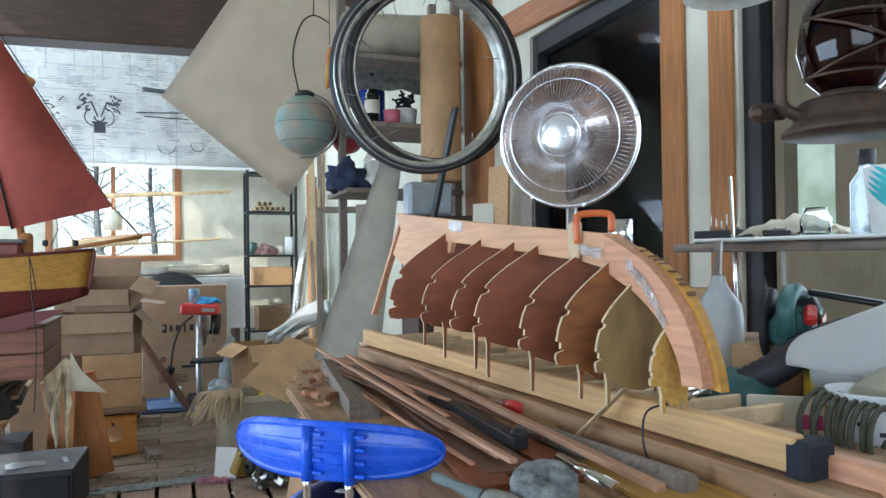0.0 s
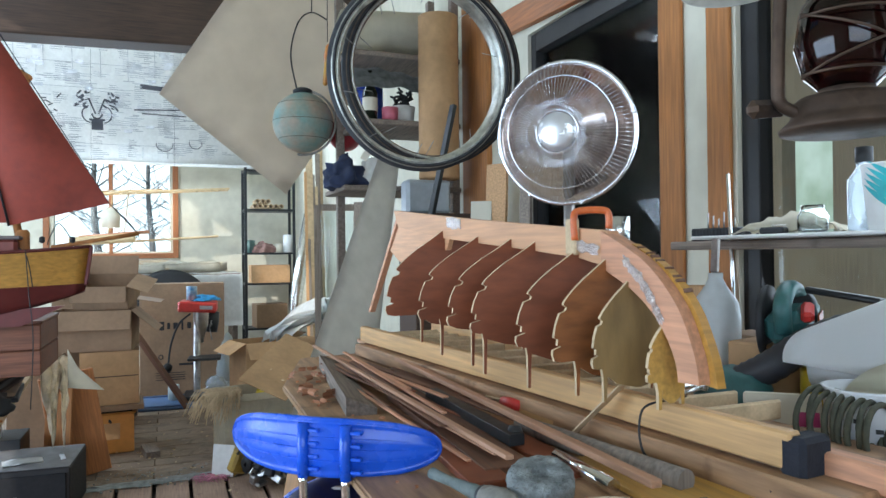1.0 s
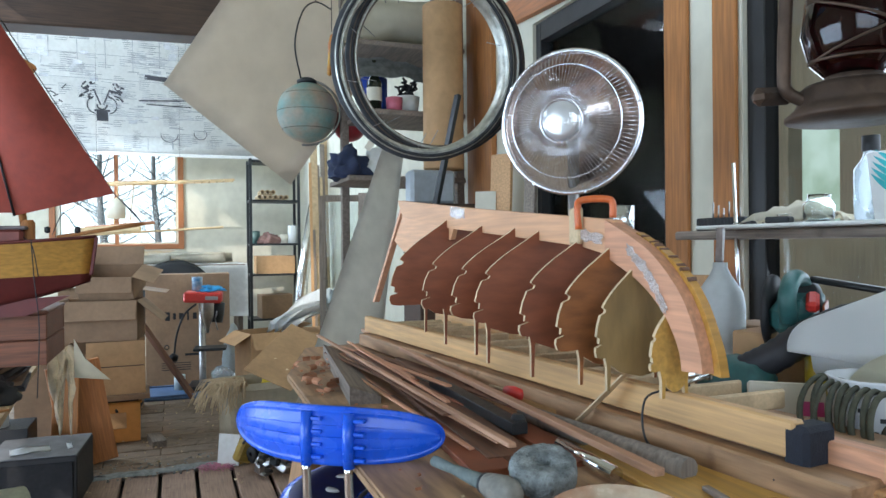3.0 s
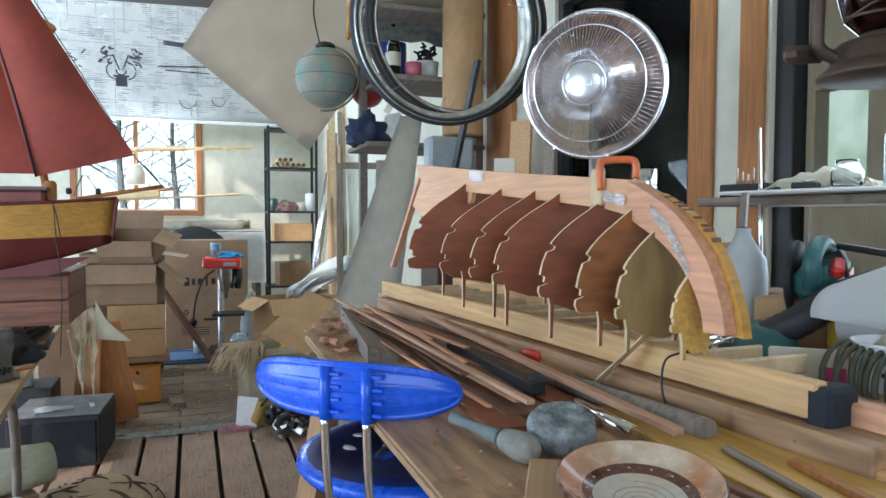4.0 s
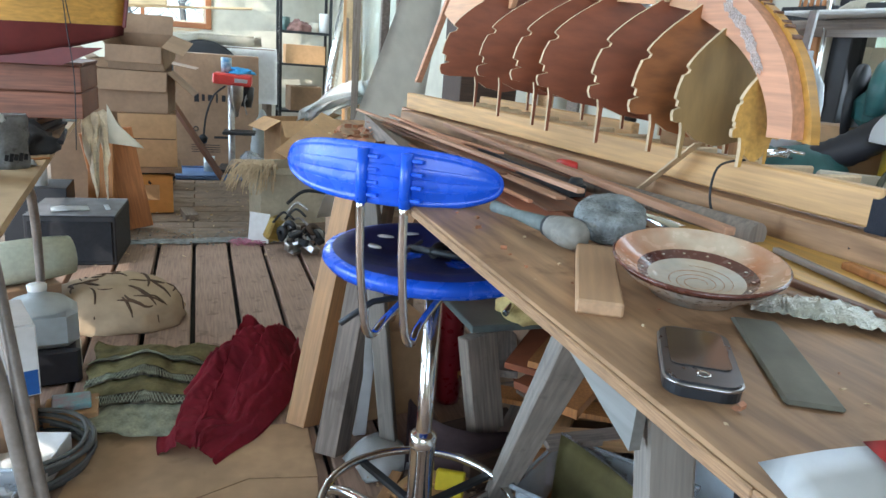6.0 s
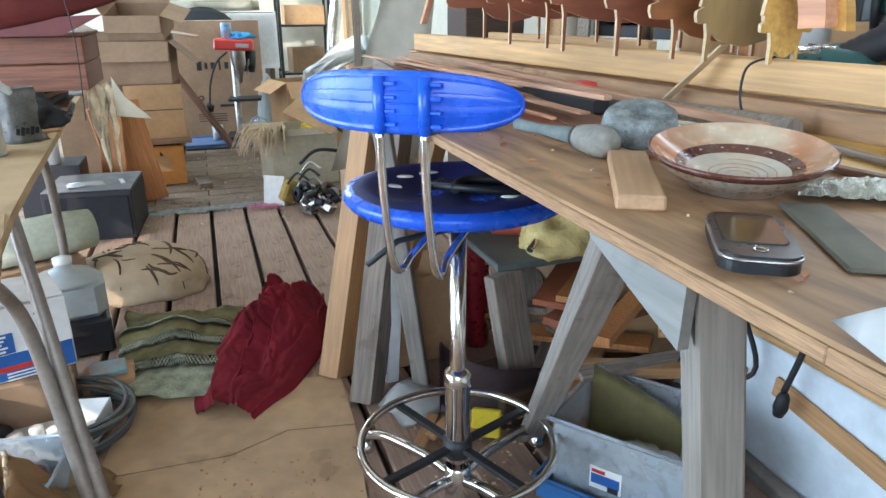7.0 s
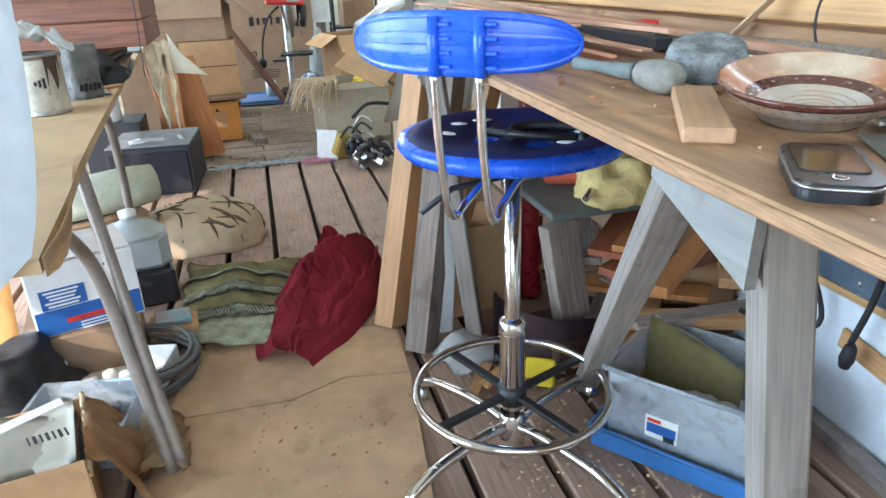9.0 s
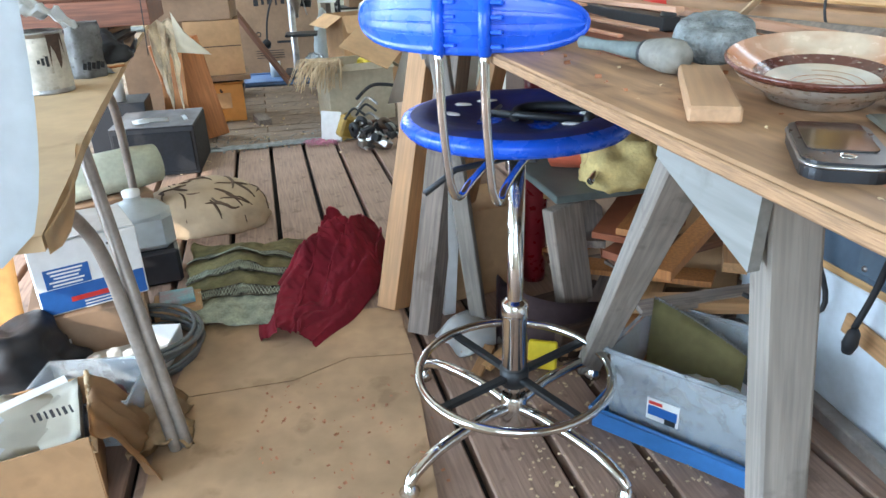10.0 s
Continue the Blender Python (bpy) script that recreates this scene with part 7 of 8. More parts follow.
stacked = carton("carton", (-0.215, 4.99, 0.30), (0.33, 0.26, 0.33), 2, M_card, "brown carton stacked on the orange bin", False)
part("seam", boxm((0.322, 0.003, 0.006), (0, -0.1325, 0.175), bevel=0), M_dark, stacked, "dark seam between the flaps")
single("carton_shelf", boxm((0.40, 0.34, 0.03), (0, 0, 0.015)), M_cardd, "flattened carton across the bin", "carton", (-0.225, 4.98, 0.268), 3)
carton("open_carton", (-0.30, 5.02, 0.635), (0.46, 0.32, 0.25), -6, M_cardd, "open dark brown carton with raised flaps", True, (("r", 42, 0.20), ("l", 25, 0.18), ("b", 70, 0.15), ("f", 62, 0.13)))
top_carton = carton("open_carton", (-0.235, 5.06, 0.887), (0.33, 0.26, 0.15), -14, M_cardd, "small open brown carton tipped forward on the stack", True, (("l", -62, 0.14), ("f", 66, 0.10), ("b", -60, 0.12), ("r", 20, 0.13)))
top_carton.matrix_world = pose(-0.235, 5.06, 0.926, 17, 0, -14)
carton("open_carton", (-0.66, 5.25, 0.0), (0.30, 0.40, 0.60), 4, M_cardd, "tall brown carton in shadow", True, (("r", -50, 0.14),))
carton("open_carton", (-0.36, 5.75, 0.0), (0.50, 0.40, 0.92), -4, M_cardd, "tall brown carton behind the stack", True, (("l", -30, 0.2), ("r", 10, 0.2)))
single("plywood_board", boxm((0.14, 0.018, 0.62), (0, 0, 0.31)), M_fir, "reddish plywood offcut standing on edge", "offcut", (-0.44, 4.35, 0), -18, "", -6)
single("orange_board", boxm((0.27, 0.06, 0.58), (0, 0, 0.29)), mat("orange_brown_board", (0.50, 0.19, 0.06), 0.6, vary=0.2, scale=5, bump=0.1, grain=Z), "orange-brown box board standing by the table", "board", (-0.31, 4.45, 0), 14, "", -3, -9)
jar2 = single("white_bottle", lathe([(0, 0), (0.05, 0), (0.052, 0.20), (0.02, 0.25), (0.018, 0.28), (0, 0.28)], 20), M_white, "white plastic bottle under the table", "bottle", (-0.72, 4.25, 0.30))
single("bottle_box", boxm((0.30, 0.26, 0.30), (0, 0, 0.15)), M_black, "dark box under the bottle", "box", (-0.72, 4.28, 0))

eb = thing("heater_carton", "large brown appliance carton with black lettering", "carton", (0.25, 6.75, 0), -3)
part("box", boxm((0.70, 0.26, 0.98), (0, 0, 0.49), bevel=0.004), M_cardd, eb)
for k, w in enumerate((0.05, 0.03, 0.045, 0.02, 0.04, 0.06, 0.04)):
    part("print_bar", boxm((w * 0.8, 0.002, 0.055 if k % 3 else 0.075), (-0.17 + 0.056 * k, -0.131, 0.61), bevel=0), M_black, eb, "black lettering bar")
for k in range(4):
    part("print_bar", boxm((0.24, 0.002, 0.006), (-0.10, -0.131, 0.20 - 0.02 * k), bevel=0), M_black, eb, "line of small print")
part("round_mark", lathe([(0.014, 0), (0.022, 0), (0.022, 0.002), (0.014, 0.002)], 20, None, pose(-0.18, -0.131, 0.34, 90, 0, 0)), M_black, eb)
part("print_bars", boxm((0.16, 0.002, 0.02), (0.05, -0.131, 0.27), bevel=0), M_black, eb)
stick("dark_plank", (-0.13, 6.2, 0.62), (0.265, 6.02, 0.01), 0.07, 0.03, M_dkstrip, "dark plank leaning across the carton", "plank")

# drill press
dp = thing("drill_press", "bench drill press with a red head", "drill press", (0.34, 6.24, 0.0), -6)
part("base", boxm((0.24, 0.32, 0.035), (0.02, 0, 0.058), bevel=0.008), M_blackmetal, dp)
part("column", lathe([(0.028, 0.07), (0.028, 0.74), (0, 0.745)], 20, None, Matrix.Translation((0, 0.08, 0))), M_steel, dp)
part("table", boxm((0.26, 0.22, 0.022), (0.07, -0.02, 0.37), bevel=0.006), M_blackmetal, dp)
part("head", boxm((0.30, 0.28, 0.085), (0.02, 0.0, 0.80), (0, 3, 0), 0.012), M_redpaint, dp, "red belt cover")
part("nameplate", boxm((0.10, 0.003, 0.03), (0.09, -0.142, 0.795), (0, 3, 0), 0.001), M_steel, dp)
part("quill", lathe([(0, 0.50), (0.012, 0.50), (0.02, 0.56), (0.035, 0.60), (0.05, 0.64), (0.055, 0.76)], 20, None, Matrix.Translation((0.05, -0.03, 0))), M_steel, dp)
part("motor", lathe([(0, -0.09), (0.055, -0.085), (0.06, 0), (0.055, 0.085), (0, 0.09)], 20, None, pose(0.12, 0.1, 0.66, 0, 8, 0)), M_blackmetal, dp)
for k in range(3):
    a = radians(20 + 120 * k)
    part("feed_handle", tube([(0.11, -0.03, 0.62), (0.11 + 0.02, -0.03 + 0.10 * math.cos(a), 0.62 + 0.10 * math.sin(a))], 0.005, 6), M_steel, dp)
part("gooseneck", tube(bend([(-0.04, 0.0, 0.74), (-0.13, -0.02, 0.66), (-0.19, -0.04, 0.50), (-0.21, -0.06, 0.34)]), 0.008, 8), M_black, dp)
part("gooseneck_lamp", lathe([(0, -0.02), (0.03, -0.015), (0.038, 0.02), (0.02, 0.045), (0, 0.05)], 18, None, pose(-0.215, -0.07, 0.30, 30, 0, 0)), M_black, dp)
tin = thing("blue_can", "blue and white tin on the drill press", "tin", (0.31, 6.24, 0.852))
part("can", lathe([(0, 0), (0.042, 0), (0.042, 0.115), (0, 0.117)], 20), mat("blue_white_tin", (0.05, 0.22, 0.42), 0.4, vary=0.2, scale=14, second=(0.6, 0.66, 0.68)), tin)
single("blue_gloves", lump(0.09, 0.05, 0.035, 40, 0.6), mat("bright_blue_rubber", (0.03, 0.30, 0.62), 0.5, vary=0.2, scale=20), "crumpled bright blue gloves on the press", "gloves", (0.42, 6.22, 0.848))
single("clear_bag", lump(0.11, 0.09, 0.13, 44, 0.4), M_clearpl, "crumpled clear plastic bag", "bag", (0.50, 6.12, 0.04))
single("white_bag", lump(0.09, 0.08, 0.38, 47, 0.2), M_milk, "tall white plastic bag behind the press", "bag", (0.60, 6.40, 0.0))
bt_ = thing("blue_tray", "flat blue plastic tool case on the floor", "tray", (0.18, 6.22, 0.0), -2)
part("tray", boxm((0.56, 0.44, 0.028), (0, 0, 0.016), bevel=0.01), mat("steel_blue_plastic", (0.10, 0.17, 0.31), 0.5, vary=0.15, scale=10), bt_)
part("rim", tube([(-0.27, -0.21, 0.034), (0.27, -0.21, 0.034), (0.27, 0.21, 0.034), (-0.27, 0.21, 0.034)], 0.010, 6, closed=True), mat("steel_blue_plastic", (0.10, 0.17, 0.31)), bt_)
turned("grey_mug", [(0, 0), (0.045, 0), (0.045, 0.12), (0.04, 0.12), (0.038, 0.01), (0, 0.01)], M_milk, "grey plastic beaker on the tool case", "beaker", (0.165, 6.28, 0.031))

# table with a white cloth, round black lid, tracing rolls
ct = thing("cloth_table", "table covered with a white cloth", "table", (0.20, 7.62, 0))
part("table_top", boxm((1.20, 0.60, 0.03), (0, 0, 1.03)), M_greyy, ct)
for x in (-0.55, 0.55):
    for y in (-0.25, 0.25):
        part("leg", boxm((0.05, 0.05, 1.015), (x, y, 0.5075)), M_greyy, ct)
def tcloth(u, v):
    x = -0.62 + 1.24 * u
    if v < 0.45:
        t = v / 0.45
        return Vector((x, 0.31 - 0.62 * t, 1.048 + 0.004 * math.sin(9 * u)))
    t = (v - 0.45) / 0.55
    return Vector((x, -0.315 - 0.02 * t * (1 + math.sin(20 * u)), 1.045 - 0.52 * t * (1 if u > 0.78 or u < 0.2 else 0.9)))
o = single("white_tablecloth", sheet(40, 16, tcloth, 0.002), M_white, "white cloth hanging over the table", "tablecloth")
o.matrix_world = pose(0.20, 7.62, 0)
single("round_lid", lathe([(0, 0.0), (0.34, 0.0), (0.37, 0.02), (0.37, 0.05), (0.33, 0.06), (0, 0.065)], 48, None, pose(0, 0, 0, 80, 0, 0)), M_black, "large round black barbecue lid leaning on the cloth", "lid", (0.14, 7.20, 0.72))
single("lid_box", boxm((0.5, 0.2, 0.36), (0, 0, 0.18)), M_cardd, "brown carton under the round lid", "carton", (0.14, 7.17, 0))
for k, (x0, x1, y, z, r) in enumerate(((-0.10, 0.62, 7.60, 1.10, 0.05), (0.05, 0.70, 7.70, 1.10, 0.045), (-0.36, 0.10, 7.50, 1.09, 0.04))):
    roll("tracing_roll", (x0, y, z + 0.001), (x1, y - 0.05, z + 0.01), r, 1.4, M_offwhite, "loose roll of cream tracing paper")
for k in range(10):
    stick("balsa_strip", (-0.45 + rnd.uniform(-0.1, 0.1), 7.50 + 0.02 * k, 1.065 + 0.012 * k), (0.15 + rnd.uniform(-0.1, 0.1), 7.45 + 0.025 * k, 1.075 + 0.012 * k), 0.02, 0.008, M_edge, "thin balsa strip on the table", "strip", "balsa strips on the table")

# model aeroplane before the window
plane = thing("model_aeroplane", "unfinished balsa model biplane hung at the window", "model aeroplane", (0, 7.95, 0))
M_balsa = mat("balsa", (0.68, 0.50, 0.28), 0.7, vary=0.15, scale=8, bump=0.1, grain=X)
for y in (0.0, 0.17):
    part("wing_spar", boxm((1.45, 0.016, 0.022), (0.03, y, 1.905), (0, -3.5, 0), 0.002), M_balsa, plane)
for k in range(19):
    part("wing_rib", boxm((0.006, 0.19, 0.030), (-0.64 + 0.076 * k, 0.085, 1.865 + 0.00465 * k), bevel=0.001), M_balsa, plane)
part("wing_skin", boxm((0.75, 0.19, 0.004), (-0.30, 0.085, 1.908), (0, -3.5, 0), 0.001), M_balsa, plane)
part("lower_wing", boxm((1.55, 0.17, 0.020), (-0.14, 0.05, 1.385), (0, -3.5, 0), 0.006), M_balsa, plane)
part("fuselage", boxm((0.60, 0.10, 0.075), (-0.48, -0.15, 1.40), (0, -4, 0), 0.012), M_balsa, plane)
part("boom", tube([(-0.7, -0.1, 1.42), (-0.05, -0.1, 1.475)], 0.018, 8), M_cedar, plane)
part("cowl", lathe([(0, 0), (0.09, 0.0), (0.095, 0.12), (0.06, 0.2), (0, 0.21)], 24, None, Matrix.Translation((-0.42, 0.02, 1.52))), M_offwhite, plane)
part("strut", tube([(-0.45, 0.05, 1.40), (-0.40, 0.07, 1.89)], 0.006, 6), M_balsa, plane)
part("strut", tube([(-0.30, 0.05, 1.41), (-0.25, 0.07, 1.90)], 0.006, 6), M_balsa, plane)
part("propeller", boxm((0.012, 0.02, 0.11), (0.0, -0.1, 1.48), (0, 20, 0), 0.003), M_black, plane)
part("hanger", tube([(0.2, 0.08, 1.92), (0.2, 0.08, 4.19)], 0.0015, 4), M_black, plane)
part("hanger", tube([(-0.6, 0.08, 1.87), (-0.6, 0.08, 4.19)], 0.0015, 4), M_black, plane)

# drawing sheets hung below the beam, printed with plans
plan = thing("plan_banner", "long white banner printed with faint technical drawings", "banner", (0, 8.30, 0))
def ban(u, v):
    return Vector((-2.2 + 3.25 * u, 0.0 - 0.35 * v, 2.245 + 1.45 * v + 0.01 * math.sin(9 * u)))
part("sheet", sheet(30, 8, ban, 0.002), M_white, plan)
M_ink = mat("grey_ink", (0.46, 0.47, 0.49), 0.8, vary=0.3, scale=9)
M_inkd = mat("dark_ink", (0.045, 0.045, 0.055), 0.7, vary=0.3, scale=9)
def ink(x, z, w, h, ang=0.0, m=None, th=0.002):
    yy = -0.35 * (z - 2.245) / 1.45 - 0.006
    part("ink_line", boxm((w, th, h), (x, yy, z), (math.degrees(math.atan2(0.35, 1.45)) * 0 + 13.6, ang, 0), 0), m or M_ink, plan)
for k in range(9):
    ink(-1.55 + 0.26 * k, 3.30 + 0.06 * math.sin(k), 0.006, 0.34)
for z in (3.42, 3.22, 2.98, 2.62, 2.42):
    ink(-0.6, z, 2.0, 0.005)
for k in range(46):
    x, z = rnd.uniform(-1.5, 0.75), rnd.choice([3.36, 3.18, 3.08, 2.92, 2.72, 2.52, 2.38]) + rnd.uniform(-0.03, 0.03)
    ink(x, z, rnd.uniform(0.05, 0.22), rnd.uniform(0.005, 0.012), rnd.choice([0, 0, 0, 90, 4]))
for k in range(26):
    ink(-1.5 + 2.2 * rnd.random(), rnd.uniform(2.5, 3.4), 0.08, 0.035, 0, mat("faint_ink", (0.55, 0.56, 0.58), 0.8, vary=0.3, scale=20))
# the engine drawing: two banks of cylinders on a crankcase
def ink_ring(x, z, r, w):
    yy = -0.35 * (z - 2.245) / 1.45 - 0.006
    part("ink_circle", lathe([(r - w, 0.0), (r, 0.0)], 24, None, pose(x, yy, z, 90 - 13.6, 0, 0)), M_inkd, plan)
er = random.Random(8)
for s in (-1, 1):
    for k in range(16):
        ink(-0.555 + s * (0.07 + er.uniform(0, 0.13)), 2.80 + er.uniform(-0.02, 0.14), er.uniform(0.02, 0.06), er.uniform(0.010, 0.024), 35 * s + er.uniform(-20, 20), M_inkd)
    for k in range(7):
        a = radians(20 + 22 * k)
        ink(-0.555 + s * (0.055 + 0.085 * math.sin(a)), 2.72 - 0.085 * math.cos(a), 0.040, 0.012, s * (-math.degrees(a)), M_inkd)
    ink(-0.555 + s * 0.045, 2.80, 0.016, 0.17, 22 * s, M_inkd)
    ink_ring(-0.555 + s * 0.155, 2.90, 0.035, 0.012)
ink_ring(-0.555, 2.72, 0.055, 0.016)
ink(-0.555, 2.61, 0.11, 0.10, 0, M_inkd)
ink(-0.555, 2.665, 0.15, 0.02, 0, M_inkd)
bm = bmesh.new()
for k in range(150):
    x, z = er.uniform(-1.6, 0.85), er.uniform(2.32, 3.45)
    for j in range(er.randint(2, 7)):
        w, zz = er.uniform(0.05, 0.16), z - 0.020 * j
        yy = [-0.35 * (q - 2.245) / 1.45 - 0.005 for q in (zz, zz + 0.006)]
        bm.faces.new([bm.verts.new(c) for c in ((x, yy[0], zz), (x + w, yy[0], zz), (x + w, yy[1], zz + 0.006), (x, yy[1], zz + 0.006))])
tagged(part("fine_print", bm, M_ink, plan, "faint lines of small print"), kind="stuff")
for x, z, r in ((0.10, 2.45, 0.09), (0.42, 2.47, 0.07), (0.30, 3.25, 0.05), (-1.25, 2.45, 0.08)):
    ink_ring(x, z, r, 0.008)
for k in range(14):
    ink(-1.02 + rnd.uniform(-0.12, 0.12), 2.75 + rnd.uniform(-0.18, 0.14), rnd.uniform(0.02, 0.08), 0.012, rnd.uniform(-60, 60), M_inkd)
ink(0.02, 3.02, 0.32, 0.05, 4, M_inkd)
ink(0.05, 2.80, 0.50, 0.015, -3, M_inkd)
ink(0.10, 2.75, 0.45, 0.012, 1, M_inkd)
part("batten", boxm((3.25, 0.02, 0.035), (-0.575, 0.0, 2.235), bevel=0.003), M_white, plan, "white bottom batten")
for x in (-1.9, -0.6, 0.8):
    part("hanger", tube([(x, -0.35, 3.69), (x, -0.35, 4.19)], 0.003, 5), M_black, plan)

# black metal shelf unit
su = thing("metal_shelf", "narrow black metal shelf unit with paper tubes and tins", "shelf unit", (0, 8.2, 0))
for x in (0.93, 1.46):
    for y in (-0.16, 0.16):
        part("post", boxm((0.03, 0.03, 2.20), (x, y, 1.10), bevel=0.003), M_blackmetal, su)
for z in (2.17, 1.73, 1.24, 0.90, 0.40):
    part("shelf", boxm((0.56, 0.34, 0.022), (1.195, 0, z)), M_blackmetal, su)
for k in range(9):
    x, z = 1.02 + 0.045 * (k % 6) + 0.02 * (k // 6), 1.782 + 0.062 * (k // 6)
    bm = lathe([(0.028, -0.14), (0.028, 0.14), (0.022, 0.14), (0.022, -0.14), (0.028, -0.14)], 14, None, pose(0, 0, 0, 90, 0, 0))
    single("paper_tube", bm, M_edge, "short brown paper tube on the shelf", "paper tube", (1.03 + 0.058 * (k % 6) + 0.03 * (k // 6), 8.17, 1.770 + 0.056 * (k // 6)), 0, "paper tubes on the shelf")
single("yarn_heap", lump(0.13, 0.10, 0.09, 50, 0.5), mat("pinkish_cloth", (0.38, 0.22, 0.19), 0.9, vary=0.3, scale=15), "heap of pinkish cloth on the shelf", "cloth", (1.12, 8.15, 1.251))
single("green_tin", lathe([(0, 0), (0.05, 0), (0.05, 0.14), (0, 0.145)], 18), mat("green_grey_tin", (0.10, 0.18, 0.17), 0.5, vary=0.2, scale=10), "dull green tin on the shelf", "tin", (0.99, 8.15, 1.251))
turned("white_can", [(0, 0), (0.055, 0), (0.055, 0.2), (0, 0.205)], M_white, "white paint can on the shelf", "can", (1.40, 8.10, 1.251))
turned("white_can", [(0, 0), (0.05, 0), (0.05, 0.1), (0, 0.105)], M_offwhite, "cream paint can on the shelf", "can", (1.30, 8.13, 1.251))
carton("carton", (1.20, 8.18, 0.912), (0.42, 0.28, 0.20), 0, M_card, "brown carton on the metal shelf", False)
carton("carton", (1.20, 8.18, 0.412), (0.34, 0.28, 0.26), 5, M_cardd, "dark carton on the bottom shelf", False)

# leaning duct, timbers, sunlit papers, cartons
single("metal_duct", tube([(1.24, 6.95, 0.0), (1.30, 7.0, 0.80), (1.45, 7.05, 1.62)], 0.06, 18), M_alu, "shiny metal duct leaning in the corner", "duct")
for k in range(9):
    x = 1.26 + 0.028 * k
    stick("leaning_timber", (x, 6.1 + 0.06 * k, 0.0), (x + 0.04, 6.45 + 0.06 * k, rnd.uniform(1.7, 2.4)), 0.025 + 0.02 * (k % 3), 0.018, [M_pinez, M_grey, M_edge][k % 3], "slim timber leaning at the wall", "timber", "timbers leaning at the wall")
stick("grey_door_edge", (1.40, 5.0, 0), (1.44, 5.05, 1.60), 0.08, 0.04, M_grey, "grey board leaning at the wall", "board")
wframe = thing("old_window_sash", "old dark window sash leaning at the wall", "window sash", (1.35, 5.35, 0), -12)
for px, pz, sx, sz in ((-0.16, 0.95, 0.05, 1.30), (0.16, 0.95, 0.05, 1.30), (0, 1.58, 0.27, 0.05), (0, 0.32, 0.27, 0.05)):
    part("bar", boxm((sx, 0.035, sz), (px, 0, pz)), M_grey, wframe)
part("pane", boxm((0.27, 0.004, 1.20), (0, 0, 0.95), bevel=0), M_glass, wframe)
part("foot", boxm((0.36, 0.2, 0.30), (0, 0, 0.15)), M_cardd, wframe)
carton("open_carton", (0.79, 5.65, 0.0), (0.36, 0.34, 0.56), 16, M_card, "open brown carton with taped flaps and papers", True, (("l", 30, 0.15), ("f", 55, 0.14), ("r", -20, 0.14)))
def spap(u, v):
    return Vector((0.92 + 0.42 * u, 5.45 + 0.30 * v - 0.1 * u, 0.52 + 0.26 * u + 0.05 * math.sin(4 * u + 5 * v) + 0.05 * v))
for k in range(3):
    o = single("paper_sheet", sheet(12, 8, lambda u, v, k=k: spap(u, v) + Vector((-0.05 * k, 0.03 * k, 0.02 * k + 0.03 * math.sin(3 * v + k))), 0.002), M_white, "white paper sheet in the sunlit pile", "paper", (0, 0, 0), 0, "sunlit papers")
single("paper_heap_box", boxm((0.46, 0.40, 0.55), (0, 0, 0.275)), M_card, "brown carton under the papers", "carton", (1.18, 5.62, 0), -8)
wb = carton("white_carton", (0.63, 4.72, 0.0), (0.42, 0.34, 0.36), 8, mat("cream_carton", (0.50, 0.43, 0.31), 0.8, vary=0.12, scale=6), "cream carton with fibre packing spilling out", True, (("r", 35, 0.16), ("f", 50, 0.05)))
bm = bmesh.new()
for k in range(160):
    a = rnd.uniform(0, 6.28)
    s = Vector((0.45 + rnd.uniform(-0.08, 0.10), 4.58 + rnd.uniform(-0.1, 0.1), 0.36))
    tube(bend([s, s + Vector((0.05 * math.cos(a) - 0.04, 0.05 * math.sin(a) - 0.03, 0.03)), s + Vector((0.09 * math.cos(a) - 0.08, 0.09 * math.sin(a) - 0.05, -rnd.uniform(0.02, 0.14)))], 3), 0.003, 4, bm)
tagged(part("packing_fibre", bm, M_edge), "pale packing fibre spilling from the carton", "packing", kind="stuff")
single("yellow_rag", lump(0.06, 0.05, 0.03, 61, 0.5), mat("bright_yellow_cloth", (0.70, 0.52, 0.04), 0.8, vary=0.15, scale=15), "small bright yellow rag on the carton", "rag", (0.70, 4.62, 0.34))
stick("cardboard_flap", (0.62, 4.15, 0.45), (1.0, 4.85, 0.62), 0.30, 0.005, M_card, "cardboard sheet leaning over the cartons", "cardboard sheet", "", 25)
